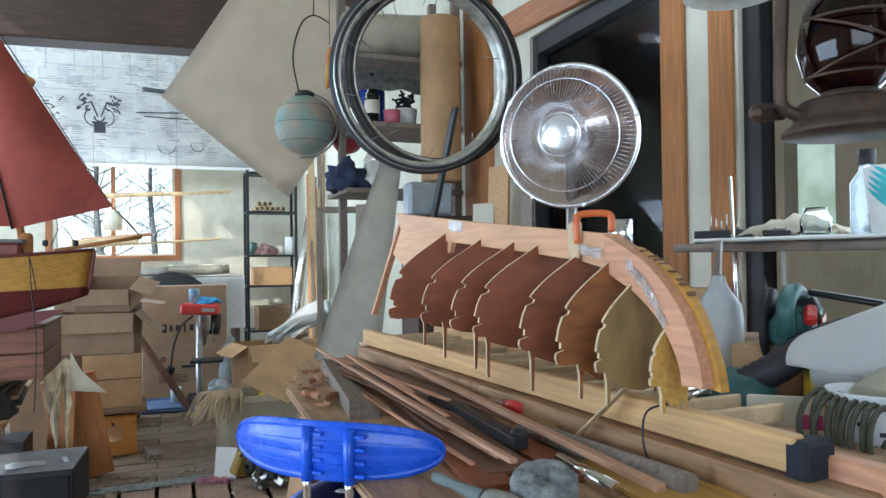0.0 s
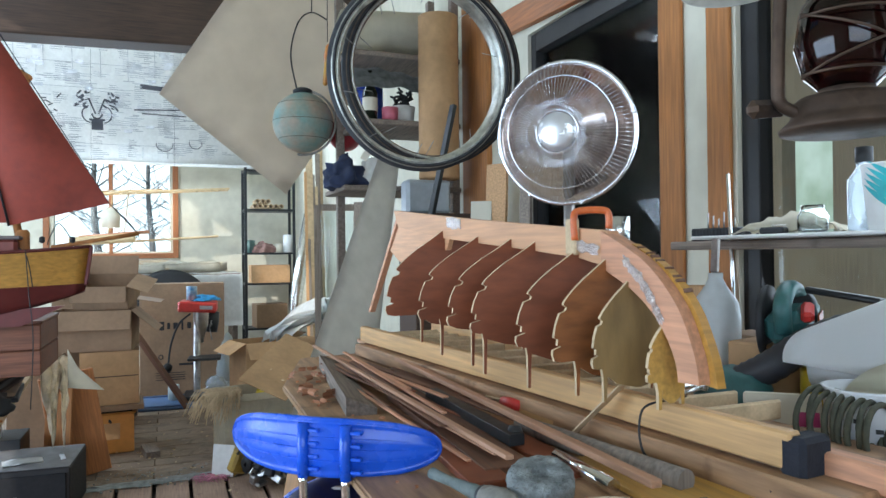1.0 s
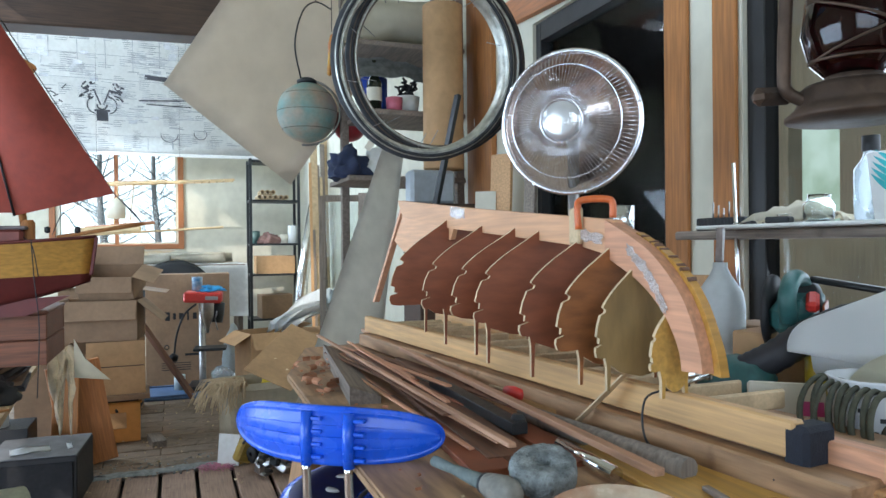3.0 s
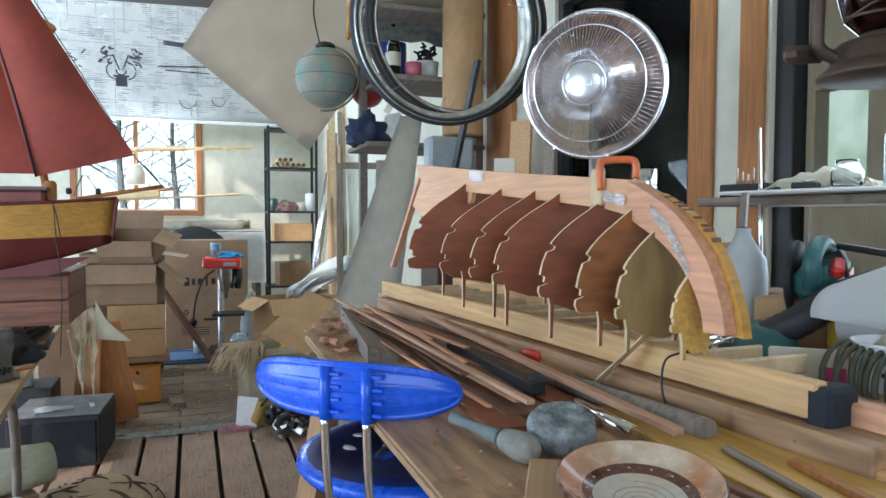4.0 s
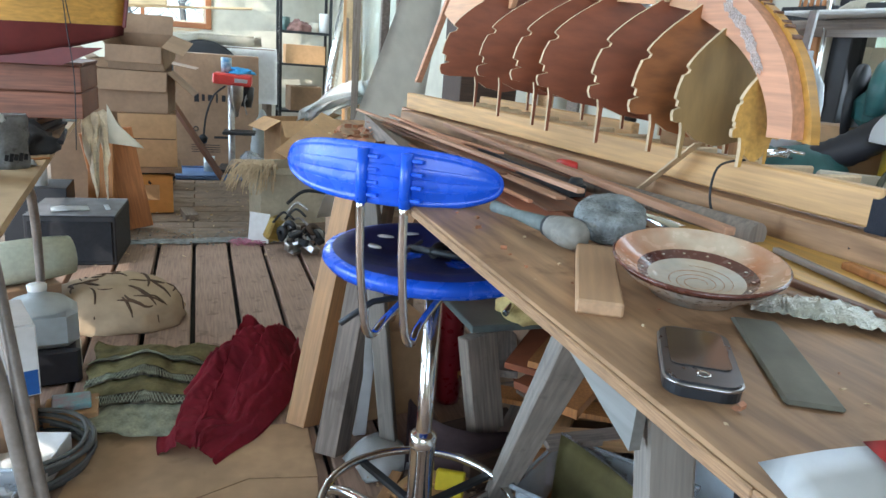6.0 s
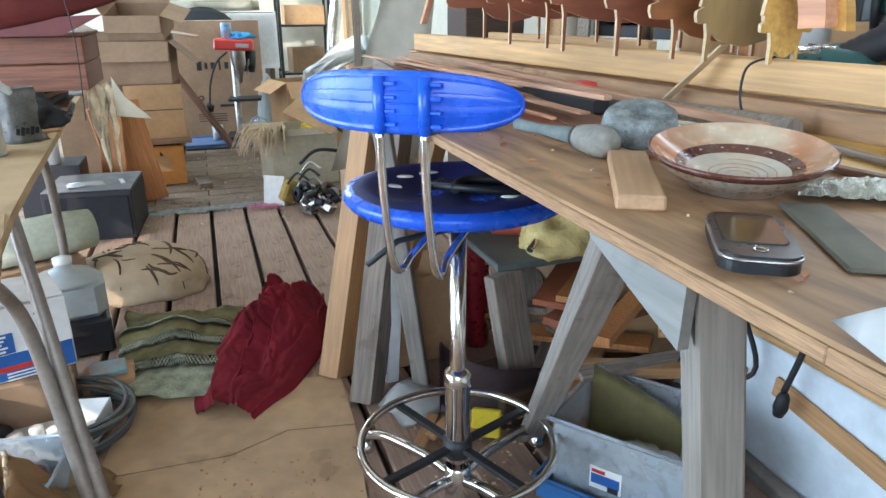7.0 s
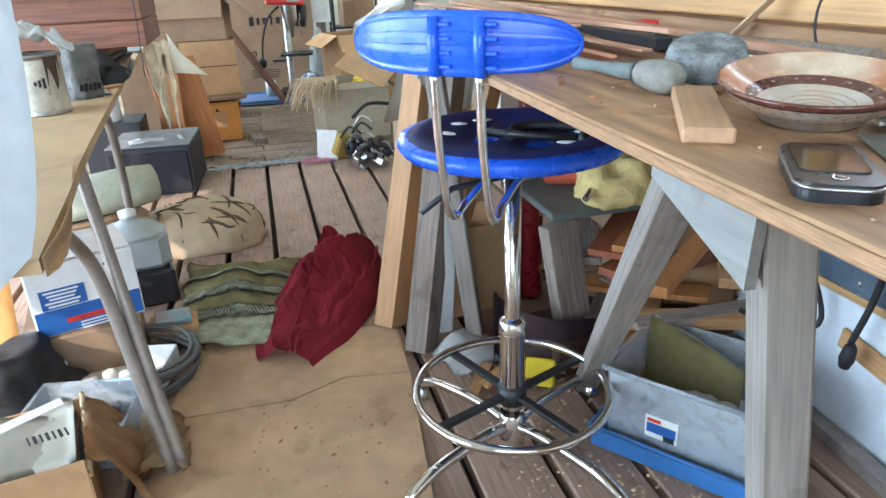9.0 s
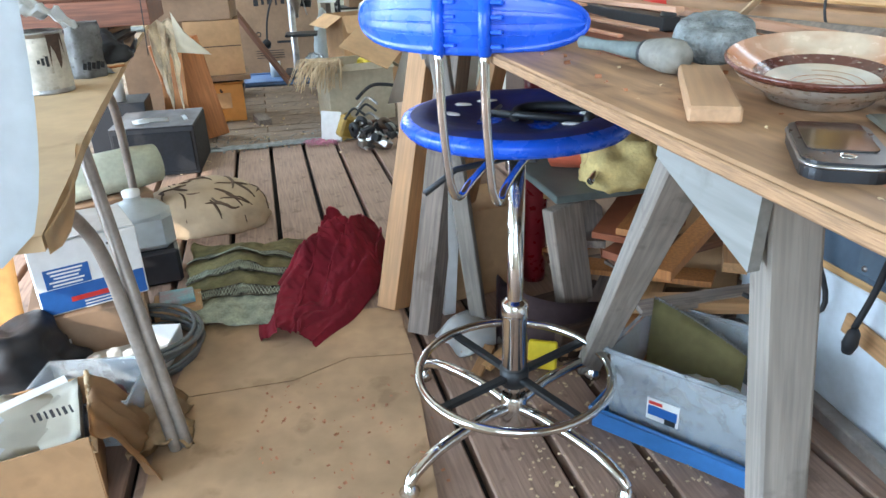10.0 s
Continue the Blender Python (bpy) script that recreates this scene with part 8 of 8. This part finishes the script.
# engine parts and the white card by the gap
wc = thing("white_card_box", "open white card box lying on its side", "box", (0.405, 4.12, 0.0), -35)
part("face", boxm((0.13, 0.004, 0.17), (0, 0, 0.086), (-8, 0, 0), 0.001), M_white, wc)
part("side", boxm((0.004, 0.12, 0.15), (0.066, 0.06, 0.078), bevel=0.001), mat("mustard_card", (0.45, 0.30, 0.07), 0.8, vary=0.15, scale=8), wc, "mustard card side")
eng = thing("engine_parts", "heap of dark oily engine parts and chain", "engine parts", (0.60, 3.92, 0))
for k in range(34):
    a, r = rnd.uniform(0, 6.28), rnd.uniform(0.0, 0.16)
    x, y, z = r * math.cos(a), r * math.sin(a) * 0.9, rnd.uniform(0.02, 0.20 * (1 - r / 0.2) + 0.04)
    m = rnd.choice([M_blackmetal, M_black, M_steel, M_rust])
    kind = k % 3
    if kind == 0:
        part("cog", lathe([(0.012, -0.01), (0.035, -0.01), (0.038, 0.0), (0.035, 0.01), (0.012, 0.01)], 14, None, pose(x, y, z + 0.02, rnd.uniform(0, 180), rnd.uniform(0, 90), 0)), m, eng)
    elif kind == 1:
        part("casting", boxm((rnd.uniform(0.03, 0.09), rnd.uniform(0.03, 0.07), rnd.uniform(0.02, 0.05)), (x, y, z), (rnd.uniform(-40, 40), rnd.uniform(-40, 40), rnd.uniform(0, 180)), 0.006), m, eng)
    else:
        part("bent_rod", tube(bend([(x - 0.06, y, z), (x, y + 0.03, z + 0.05), (x + 0.05, y - 0.02, z + 0.02)]), 0.007, 7), m, eng)
part("yellow_casting", boxm((0.10, 0.06, 0.12), (-0.12, 0.06, 0.11), (10, 20, 30), 0.012), mat("mustard_paint", (0.42, 0.27, 0.05), 0.5, vary=0.3, scale=15), eng, "mustard painted casting")
part("black_tube_arc", tube(bend([(-0.05, 0.10, 0.25), (0.05, 0.15, 0.31), (0.18, 0.15, 0.30)]), 0.010, 8), M_black, eng)
bm = bmesh.new()
for k in range(60):
    a = rnd.uniform(0, 6.28)
    s = Vector((0.34 + rnd.uniform(-0.06, 0.08), 4.10 + rnd.uniform(-0.04, 0.05), 0.004))
    tube(bend([s, s + Vector((0.03 * math.cos(a), 0.03 * math.sin(a), 0.012)), s + Vector((0.06 * math.cos(a + 0.6), 0.06 * math.sin(a + 0.6), 0.002))], 3), 0.002, 4, bm)
tagged(part("pink_thread", bm, mat("pink_thread", (0.55, 0.22, 0.30), 0.9, vary=0.2, scale=20)), "tangle of pink thread on the floor", "thread", kind="stuff")
single("floor_offcut", boxm((0.08, 0.22, 0.04), (0, 0, 0.02)), M_greyy, "short grey block on the floor", "offcut", (0.02, 4.75, 0), 10)
crumbs("floor_litter", (-0.4, 0.9, 3.7, 6.0), 170, M_edge, "scraps of paper and wood on the floor", 0.003, (0.003, 0.016), 33)
crumbs("floor_dirt", (-0.3, 0.6, 4.05, 4.4), 240, M_conc, "grey crumbs on the floor", 0.002, (0.004, 0.012), 34)

# ---- under the bench ----
M_post = mat("planed_pine_post", (0.46, 0.25, 0.11), 0.6, vary=0.18, scale=4, bump=0.12, grain=Y)
stick("leaning_post", (0.375, 2.06, 0.0), (0.585, 2.28, 0.875), 0.065, 0.09, M_post, "squared pine post leaning under the bench", "post", "posts leaning under the bench")
stick("leaning_post", (0.432, 1.885, 0.0), (0.62, 2.12, 0.84), 0.065, 0.09, M_greyy, "weathered grey post leaning under the bench", "post", "posts leaning under the bench")
stick("leaning_post", (0.62, 2.10, 0.30), (0.72, 2.00, 0.86), 0.085, 0.04, M_post, "pine board standing under the bench with nails", "post", "posts leaning under the bench")
single("post_box", boxm((0.24, 0.22, 0.29), (0, 0, 0.145)), M_card, "brown carton carrying the board", "carton", (0.655, 2.16, 0), 10)
single("white_post", boxm((0.04, 0.05, 0.42), (0, 0, 0.21)), M_white, "white painted offcut by the posts", "offcut", (0.525, 1.98, 0), 10, "", 0, 4)
ext = thing("fire_extinguisher", "dark red cylinder standing under the bench", "cylinder", (0.86, 2.12, 0))
part("cylinder", lathe([(0, 0), (0.038, 0), (0.040, 0.02), (0.040, 0.78), (0.03, 0.82), (0, 0.83)], 24), mat("dark_red_enamel", (0.22, 0.012, 0.02), 0.3, vary=0.15, scale=8), ext)
part("band", lathe([(0.0412, 0.40), (0.0412, 0.43)], 24), M_black, ext)
single("grey_offcut", boxm((0.10, 0.045, 0.30), (0, 0, 0.15)), M_grey, "grey weathered offcut leaning under the bench", "offcut", (0.83, 1.72, 0.10), 15, "", -8, -6)
single("offcut_box", boxm((0.26, 0.20, 0.10), (0, 0, 0.05)), M_dark, "dark board under the offcut", "board", (0.85, 1.74, 0), 12)
leather = thing("leather_roll", "curled purple-brown leather sheet", "leather", (0.665, 1.70, 0), -14)
part("sheet", sheet(26, 6, lambda u, v: Vector((-0.09 + 0.30 * u ** 1.4 + 0.02 * math.cos(8 * u), 0.06 * math.sin(7 * u) * (1 - 0.6 * u), 0.004 + (0.225 - 0.09 * u) * v)), 0.004), mat("purple_brown_leather", (0.13, 0.085, 0.09), 0.6, vary=0.2, scale=12), leather)
# clear storage box on a blue lid
cb = thing("storage_box", "clear plastic storage box standing in a blue tray, with a label", "storage box", (0.940, 1.300, 0.0), -53)
M_bluelid = mat("blue_lid_plastic", (0.05, 0.19, 0.48), 0.4, vary=0.1, scale=8)
part("tray_floor", boxm((0.36, 0.30, 0.006), (0, 0, 0.003), bevel=0.002), M_bluelid, cb, "blue plastic tray")
for sx, sy, px, py in ((0.365, 0.005, 0, -0.150), (0.365, 0.005, 0, 0.150), (0.005, 0.295, -0.180, 0), (0.005, 0.295, 0.180, 0)):
    part("tray_side", boxm((sx, sy, 0.052), (px, py, 0.027), bevel=0.002), M_bluelid, cb, "blue plastic tray side")
part("tray_lip", tube([(-0.186, -0.156, 0.054), (0.186, -0.156, 0.054), (0.186, 0.156, 0.054), (-0.186, 0.156, 0.054)], 0.006, 6, closed=True), M_bluelid, cb, "blue rolled lip")
part("box_floor", boxm((0.29, 0.23, 0.004), (0, 0, 0.010), bevel=0.001), M_clearpl, cb)
for sx, sy, px, py, tx, ty in ((0.31, 0.003, 0, -0.126, 3, 0), (0.31, 0.003, 0, 0.126, -3, 0), (0.003, 0.25, -0.156, 0, 0, -3), (0.003, 0.25, 0.156, 0, 0, 3)):
    part("side", boxm((sx, sy, 0.190), (px, py, 0.108), (tx, ty, 0), bevel=0.001), M_clearpl, cb)
part("rim", tube([(-0.168, -0.138, 0.205), (0.168, -0.138, 0.205), (0.168, 0.138, 0.205), (-0.168, 0.138, 0.205)], 0.006, 6, closed=True), M_clearpl, cb)
lab = part("label", boxm((0.072, 0.002, 0.056), (-0.03, -0.1292, 0.092), (3, 0, 0), bevel=0), M_white, cb, "white and blue shop label")
part("label_print", boxm((0.064, 0.002, 0.024), (-0.03, -0.1308, 0.090), (3, 0, 0), bevel=0), M_bprint, lab)
part("label_print", boxm((0.024, 0.002, 0.014), (-0.012, -0.1299, 0.072), (3, 0, 0), bevel=0), M_black, lab)
part("label_mark", boxm((0.030, 0.002, 0.008), (-0.046, -0.1318, 0.110), (3, 0, 0), bevel=0), M_redpaint, lab)
single("box_papers", lump(0.12, 0.09, 0.07, 70, 0.3), M_white, "white papers in the storage box", "papers", (0.960, 1.300, 0.014))
nb = thing("notebook", "olive spiral notebook sticking out of the box", "notebook", (0.955, 1.335, 0.045), -42)
part("cover", sheet(10, 6, lambda u, v: Vector((-0.12 + 0.22 * u, 0.03 + 0.03 * v - 0.05 * u * u, 0.02 + (0.185 - 0.075 * u) * v)), 0.004), mat("olive_card", (0.34, 0.29, 0.12), 0.7, vary=0.15, scale=8), nb)
part("page_block", sheet(10, 6, lambda u, v: Vector((-0.115 + 0.2 * u, 0.072 + 0.03 * v - 0.05 * u * u, 0.02 + (0.165 - 0.075 * u) * v)), 0.006), M_white, nb)
part("spiral", tube([(-0.12 + 0.0022 * i, 0.060 - 0.05 * (i / 100) ** 2 + 0.004 * math.cos(i * 1.8), 0.207 - 0.075 * i / 100 + 0.004 * math.sin(i * 1.8)) for i in range(100)], 0.0011, 4), M_steel, nb)
# heap of wood offcuts behind
for k in range(26):
    x, y = rnd.uniform(0.80, 1.40), rnd.uniform(1.45, 2.1)
    L, ang = rnd.uniform(0.3, 0.8), rnd.uniform(-0.6, 0.9)
    z = 0.03 + 0.013 * k
    a = Vector((x - L / 2 * math.cos(ang), y - L / 2 * math.sin(ang), z))
    b = Vector((x + L / 2 * math.cos(ang), y + L / 2 * math.sin(ang), z + rnd.uniform(-0.02, 0.10)))
    a.x, b.x = max(a.x, 0.88), min(b.x, 1.50)
    stick("wood_offcut", a, b, rnd.uniform(0.04, 0.10), rnd.uniform(0.012, 0.03), rnd.choice([M_post, M_greyy, M_fir, M_dkstrip, M_dark, M_mahog]), rnd.choice(["wood offcut in the heap under the bench", "dusty board in the heap under the bench"]), "offcut", "offcuts under the bench")
single("cardboard_offcut", boxm((0.26, 0.008, 0.30), (0, 0, 0.15), bevel=0.001, jitter=0.004), M_card, "brown cardboard panel standing among the offcuts", "cardboard", (1.16, 1.70, 0.12), -22, "", -10)
single("yellow_foam", lump(0.11, 0.10, 0.09, 80, 0.35), mat("old_yellow_foam", (0.55, 0.42, 0.17), 0.95, vary=0.2, scale=20, bump=0.5), "torn lump of yellow foam", "foam", (0.97, 1.78, 0.44))
single("foam_shelf", boxm((0.62, 0.40, 0.02), (0, 0, 0)), mat("grey_green_board", (0.10, 0.12, 0.11), 0.6, vary=0.2, scale=8), "dark shelf board under the bench", "shelf", (1.06, 1.90, 0.43), 0)
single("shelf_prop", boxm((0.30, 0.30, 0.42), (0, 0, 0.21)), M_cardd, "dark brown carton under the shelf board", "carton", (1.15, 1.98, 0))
single("red_funnel", lathe([(0.10, 0), (0.102, 0.005), (0.03, 0.12), (0.02, 0.13), (0.028, 0.12), (0.097, 0.0)], 28, None, pose(0, 0, 0, 110, 0, 30)), mat("faded_red_plastic", (0.55, 0.12, 0.06), 0.5, vary=0.15, scale=8), "faded red plastic funnel under the bench", "funnel", (0.90, 1.95, 0.52))
for k in range(4):
    single("steel_tube", tube(bend([(0.84 + 0.05 * k, 1.70 + 0.05 * k, 0.47 + 0.02 * k), (0.92 + 0.05 * k, 1.75, 0.50 + 0.01 * k), (1.02 + 0.04 * k, 1.70 - 0.03 * k, 0.455)]), 0.009, 8), [M_chrome, M_black][k % 2], "bent metal tube on the shelf board", "tube", group="tubes under the bench")
# chips on the floor by the stool
crumbs("floor_chips", (0.50, 1.0, 1.1, 1.75), 420, M_edge, "pale wood chips on the floor under the bench", 0.002, (0.003, 0.009), 77)
for k in range(9):
    stick("small_offcut", (0.50 + 0.04 * k, 1.60 + 0.03 * (k % 3), 0.012 + 0.004 * k), (0.58 + 0.03 * k, 1.72 - 0.04 * (k % 4), 0.02 + 0.004 * k), 0.03, 0.012, [M_post, M_pine, M_strip][k % 3], "small offcut on the floor", "offcut", "small offcuts on the floor")
single("yellow_block", boxm((0.075, 0.02, 0.075), (0, 0, 0.0375), (-14, 0, 0), bevel=0.004), mat("bright_yellow_plastic", (0.72, 0.55, 0.02), 0.5, vary=0.1, scale=8), "bright yellow plastic block on the floor", "block", (0.685, 1.60, 0.01), -30)
single("paper_scrap", sheet(8, 8, lambda u, v: Vector((-0.09 + 0.18 * u, -0.07 + 0.14 * v, 0.01 + 0.05 * math.sin(3 * u) * v + 0.02 * noise.noise((u * 3, v * 3, 2)))), 0.001), M_white, "crumpled white paper on the floor", "paper", (0.56, 1.80, 0), 20)
# blue machine, white board and cables against the wall
bb = thing("blue_machine", "dark blue-grey metal case under the bench", "machine", (1.345, 1.17, 0.352))
part("case", boxm((0.20, 0.42, 0.24), (0, 0, 0.12), bevel=0.008), mat("blue_grey_enamel", (0.075, 0.11, 0.15), 0.5, vary=0.15, scale=10, bump=0.05), bb)
part("front_plate", boxm((0.006, 0.26, 0.12), (-0.102, -0.06, 0.08), bevel=0.002), mat("blue_grey_plate", (0.10, 0.14, 0.18), 0.5, vary=0.15, scale=10), bb)
for y, z in ((-0.17, 0.035), (0.05, 0.035), (-0.17, 0.125), (0.05, 0.125)):
    part("screw", lathe([(0, 0.004), (0.006, 0.003), (0.007, 0)], 10, None, pose(-0.105, y, z, 0, -90, 0)), M_steel, bb)
single("machine_shelf", boxm((0.26, 1.7, 0.02), (0, 0, 0.01)), M_pine, "pine board carrying the machine", "board", (1.385, 0.75, 0.331))
single("shelf_support", boxm((0.20, 1.6, 0.33), (0, 0, 0.165)), M_cardd, "brown carton behind the pale board", "carton", (1.41, 0.75, 0.0))
single("pine_strip", boxm((0.012, 1.1, 0.05), (0, 0, 0)), M_post, "pine strip fixed across the pale board", "strip", (1.248, 0.7, 0.17), 0, "", 8)
single("insulation_board", boxm((0.03, 1.7, 0.33), (0, 0, 0.165)), mat("pale_blue_white_board", (0.66, 0.72, 0.76), 0.7, vary=0.08, scale=5), "pale white-blue board along the wall", "board", (1.27, 0.75, 0.0))
single("base_rail", boxm((0.04, 1.6, 0.035), (0, 0, 0.0175)), M_brownsteel, "metal rail along the floor by the wall", "rail", (1.20, 0.80, 0.0), -4)
single("power_cable", tube(bend([(1.16, 1.14, 0.80), (1.20, 1.13, 0.55), (1.21, 1.15, 0.40), (1.195, 1.17, 0.28)]), 0.007, 8), M_black, "black power cable hanging with a plug", "cable")
single("cable_plug", lathe([(0, 0), (0.011, 0), (0.016, 0.02), (0.013, 0.05), (0.007, 0.06), (0, 0.06)], 14), M_black, "black moulded plug on the cable end", "plug", (1.192, 1.172, 0.222), 0, "", 8)
single("power_cable", tube(bend([(1.1, 1.35, 0.86), (1.18, 1.35, 0.50), (1.22, 1.28, 0.28), (1.16, 1.33, 0.24), (1.10, 1.40, 0.26)]), 0.006, 8), M_black, "black looping cable under the bench", "cable")
single("purple_cable", tube(bend([(1.30, 0.95, 0.80), (1.31, 0.97, 0.40), (1.28, 1.0, 0.12), (1.27, 1.02, 0.01)]), 0.006, 8), mat("purple_cable", (0.06, 0.04, 0.22), 0.5, vary=0.1, scale=10), "thin purple cable hanging to the floor", "cable")
# dark pliers and clamp on the stool seat
pc = thing("seat_clamp", "dark rusty G-clamp lying on the stool seat", "clamp", (0.60, 1.35, 0.716), -40)
pc.scale = (1.1, 1.25, 1.1)
part("frame", tube(bend([(-0.07, -0.03, 0.02), (-0.08, 0.02, 0.02), (-0.04, 0.045, 0.022), (0.05, 0.045, 0.022), (0.075, 0.02, 0.02), (0.07, -0.03, 0.02)], 4), 0.009, 8), M_blackmetal, pc)
part("screw", tube([(-0.12, -0.025, 0.022), (0.05, -0.025, 0.022)], 0.007, 8), M_blackmetal, pc)
part("tommy_bar", tube([(-0.115, -0.06, 0.02), (-0.115, 0.015, 0.024)], 0.004, 6), M_steel, pc)
part("pad", lathe([(0, 0), (0.014, 0), (0.014, 0.012), (0, 0.012)], 12, None, pose(0.05, -0.025, 0.022, 0, 90, 0)), M_blackmetal, pc)
# bare trees outside the far window and a pale garden backdrop
bd = bpy.data.materials.new("bright_haze")
bd.use_nodes = True
be = bd.node_tree.nodes["Principled BSDF"]
be.inputs["Base Color"].default_value = (0.75, 0.80, 0.85, 1)
be.inputs["Emission Color"].default_value = (0.86, 0.93, 1.0, 1)
be.inputs["Emission Strength"].default_value = 2.4
tagged(part("backdrop", boxm((30, 0.1, 12), (-2, 24, 4.5), bevel=0), bd), "bright hazy daylight beyond the window", "backdrop", kind="structure")
bg = bpy.data.materials.new("pale_green_haze")
bg.use_nodes = True
ge = bg.node_tree.nodes["Principled BSDF"]
ge.inputs["Base Color"].default_value = (0.3, 0.38, 0.3, 1)
gn = bg.node_tree.nodes.new("ShaderNodeTexNoise")
gn.inputs["Scale"].default_value, gn.inputs["Detail"].default_value = 0.9, 8.0
gr = bg.node_tree.nodes.new("ShaderNodeValToRGB")
gr.color_ramp.elements[0].position, gr.color_ramp.elements[1].position = 0.38, 0.62
gr.color_ramp.elements[0].color, gr.color_ramp.elements[1].color = (0.20, 0.32, 0.22, 1), (0.80, 0.95, 0.92, 1)
gc_ = bg.node_tree.nodes.new("ShaderNodeTexCoord")
bg.node_tree.links.new(gc_.outputs["Object"], gn.inputs["Vector"])
bg.node_tree.links.new(gn.outputs["Fac"], gr.inputs[0])
bg.node_tree.links.new(gr.outputs[0], ge.inputs["Emission Color"])
ge.inputs["Emission Strength"].default_value = 0.5
tagged(part("backdrop_east", boxm((0.1, 40, 8), (16, 4, 3), bevel=0), bg), "hazy green garden daylight beyond the porch", "backdrop", kind="structure")
# grey bark made paler and bluish: the bright haze is in its colour
M_bark = mat("hazed_bark", (0.42, 0.43, 0.46), 0.9, vary=0.3, scale=10, bump=0.4)
def tree(at, seed, h):
    r = random.Random(seed)
    t = thing("bare_tree", "bare winter tree outside the window", "tree", at, 0, "bare trees outside")
    bm = bmesh.new()
    tube(bend([(0, 0, 0), (0.05, 0, h * 0.3), (-0.04, 0.03, h * 0.6), (0.03, 0, h)]), 0.09, 8, bm, taper=[1 - 0.8 * i / 18 for i in range(19)])
    part("trunk", bm, M_bark, t)
    bm = bmesh.new()
    for k in range(46):
        z = h * r.uniform(0.2, 1.0)
        a = r.uniform(0, 6.28)
        L = r.uniform(0.5, 1.5)
        p0 = Vector((0, 0, z))
        p1 = p0 + Vector((0.5 * L * math.cos(a), 0.5 * L * math.sin(a), 0.25 * L))
        p2 = p0 + Vector((L * math.cos(a + 0.3), L * math.sin(a + 0.3), 0.6 * L))
        tube([p0, p1, p2], 0.011, 5, bm, taper=[1, 0.6, 0.2])
        for q in range(4):
            b = a + r.uniform(-1.2, 1.2)
            s = p0.lerp(p1, r.random()) if q % 2 else p1.lerp(p2, r.random())
            tube([s, s + Vector((0.3 * math.cos(b), 0.3 * math.sin(b), 0.15)), s + Vector((0.55 * math.cos(b + 0.3), 0.55 * math.sin(b + 0.3), 0.35))], 0.0045, 4, bm, taper=[1, 0.7, 0.3])
    part("branches", bm, M_bark, t)
for k, (x, y, h) in enumerate(((-0.9, 12.0, 4.2), (0.4, 13.0, 4.6), (-2.2, 13.5, 5.0), (-0.2, 15.0, 5.0))):
    tree((x, y, -0.38), 90 + k, h)
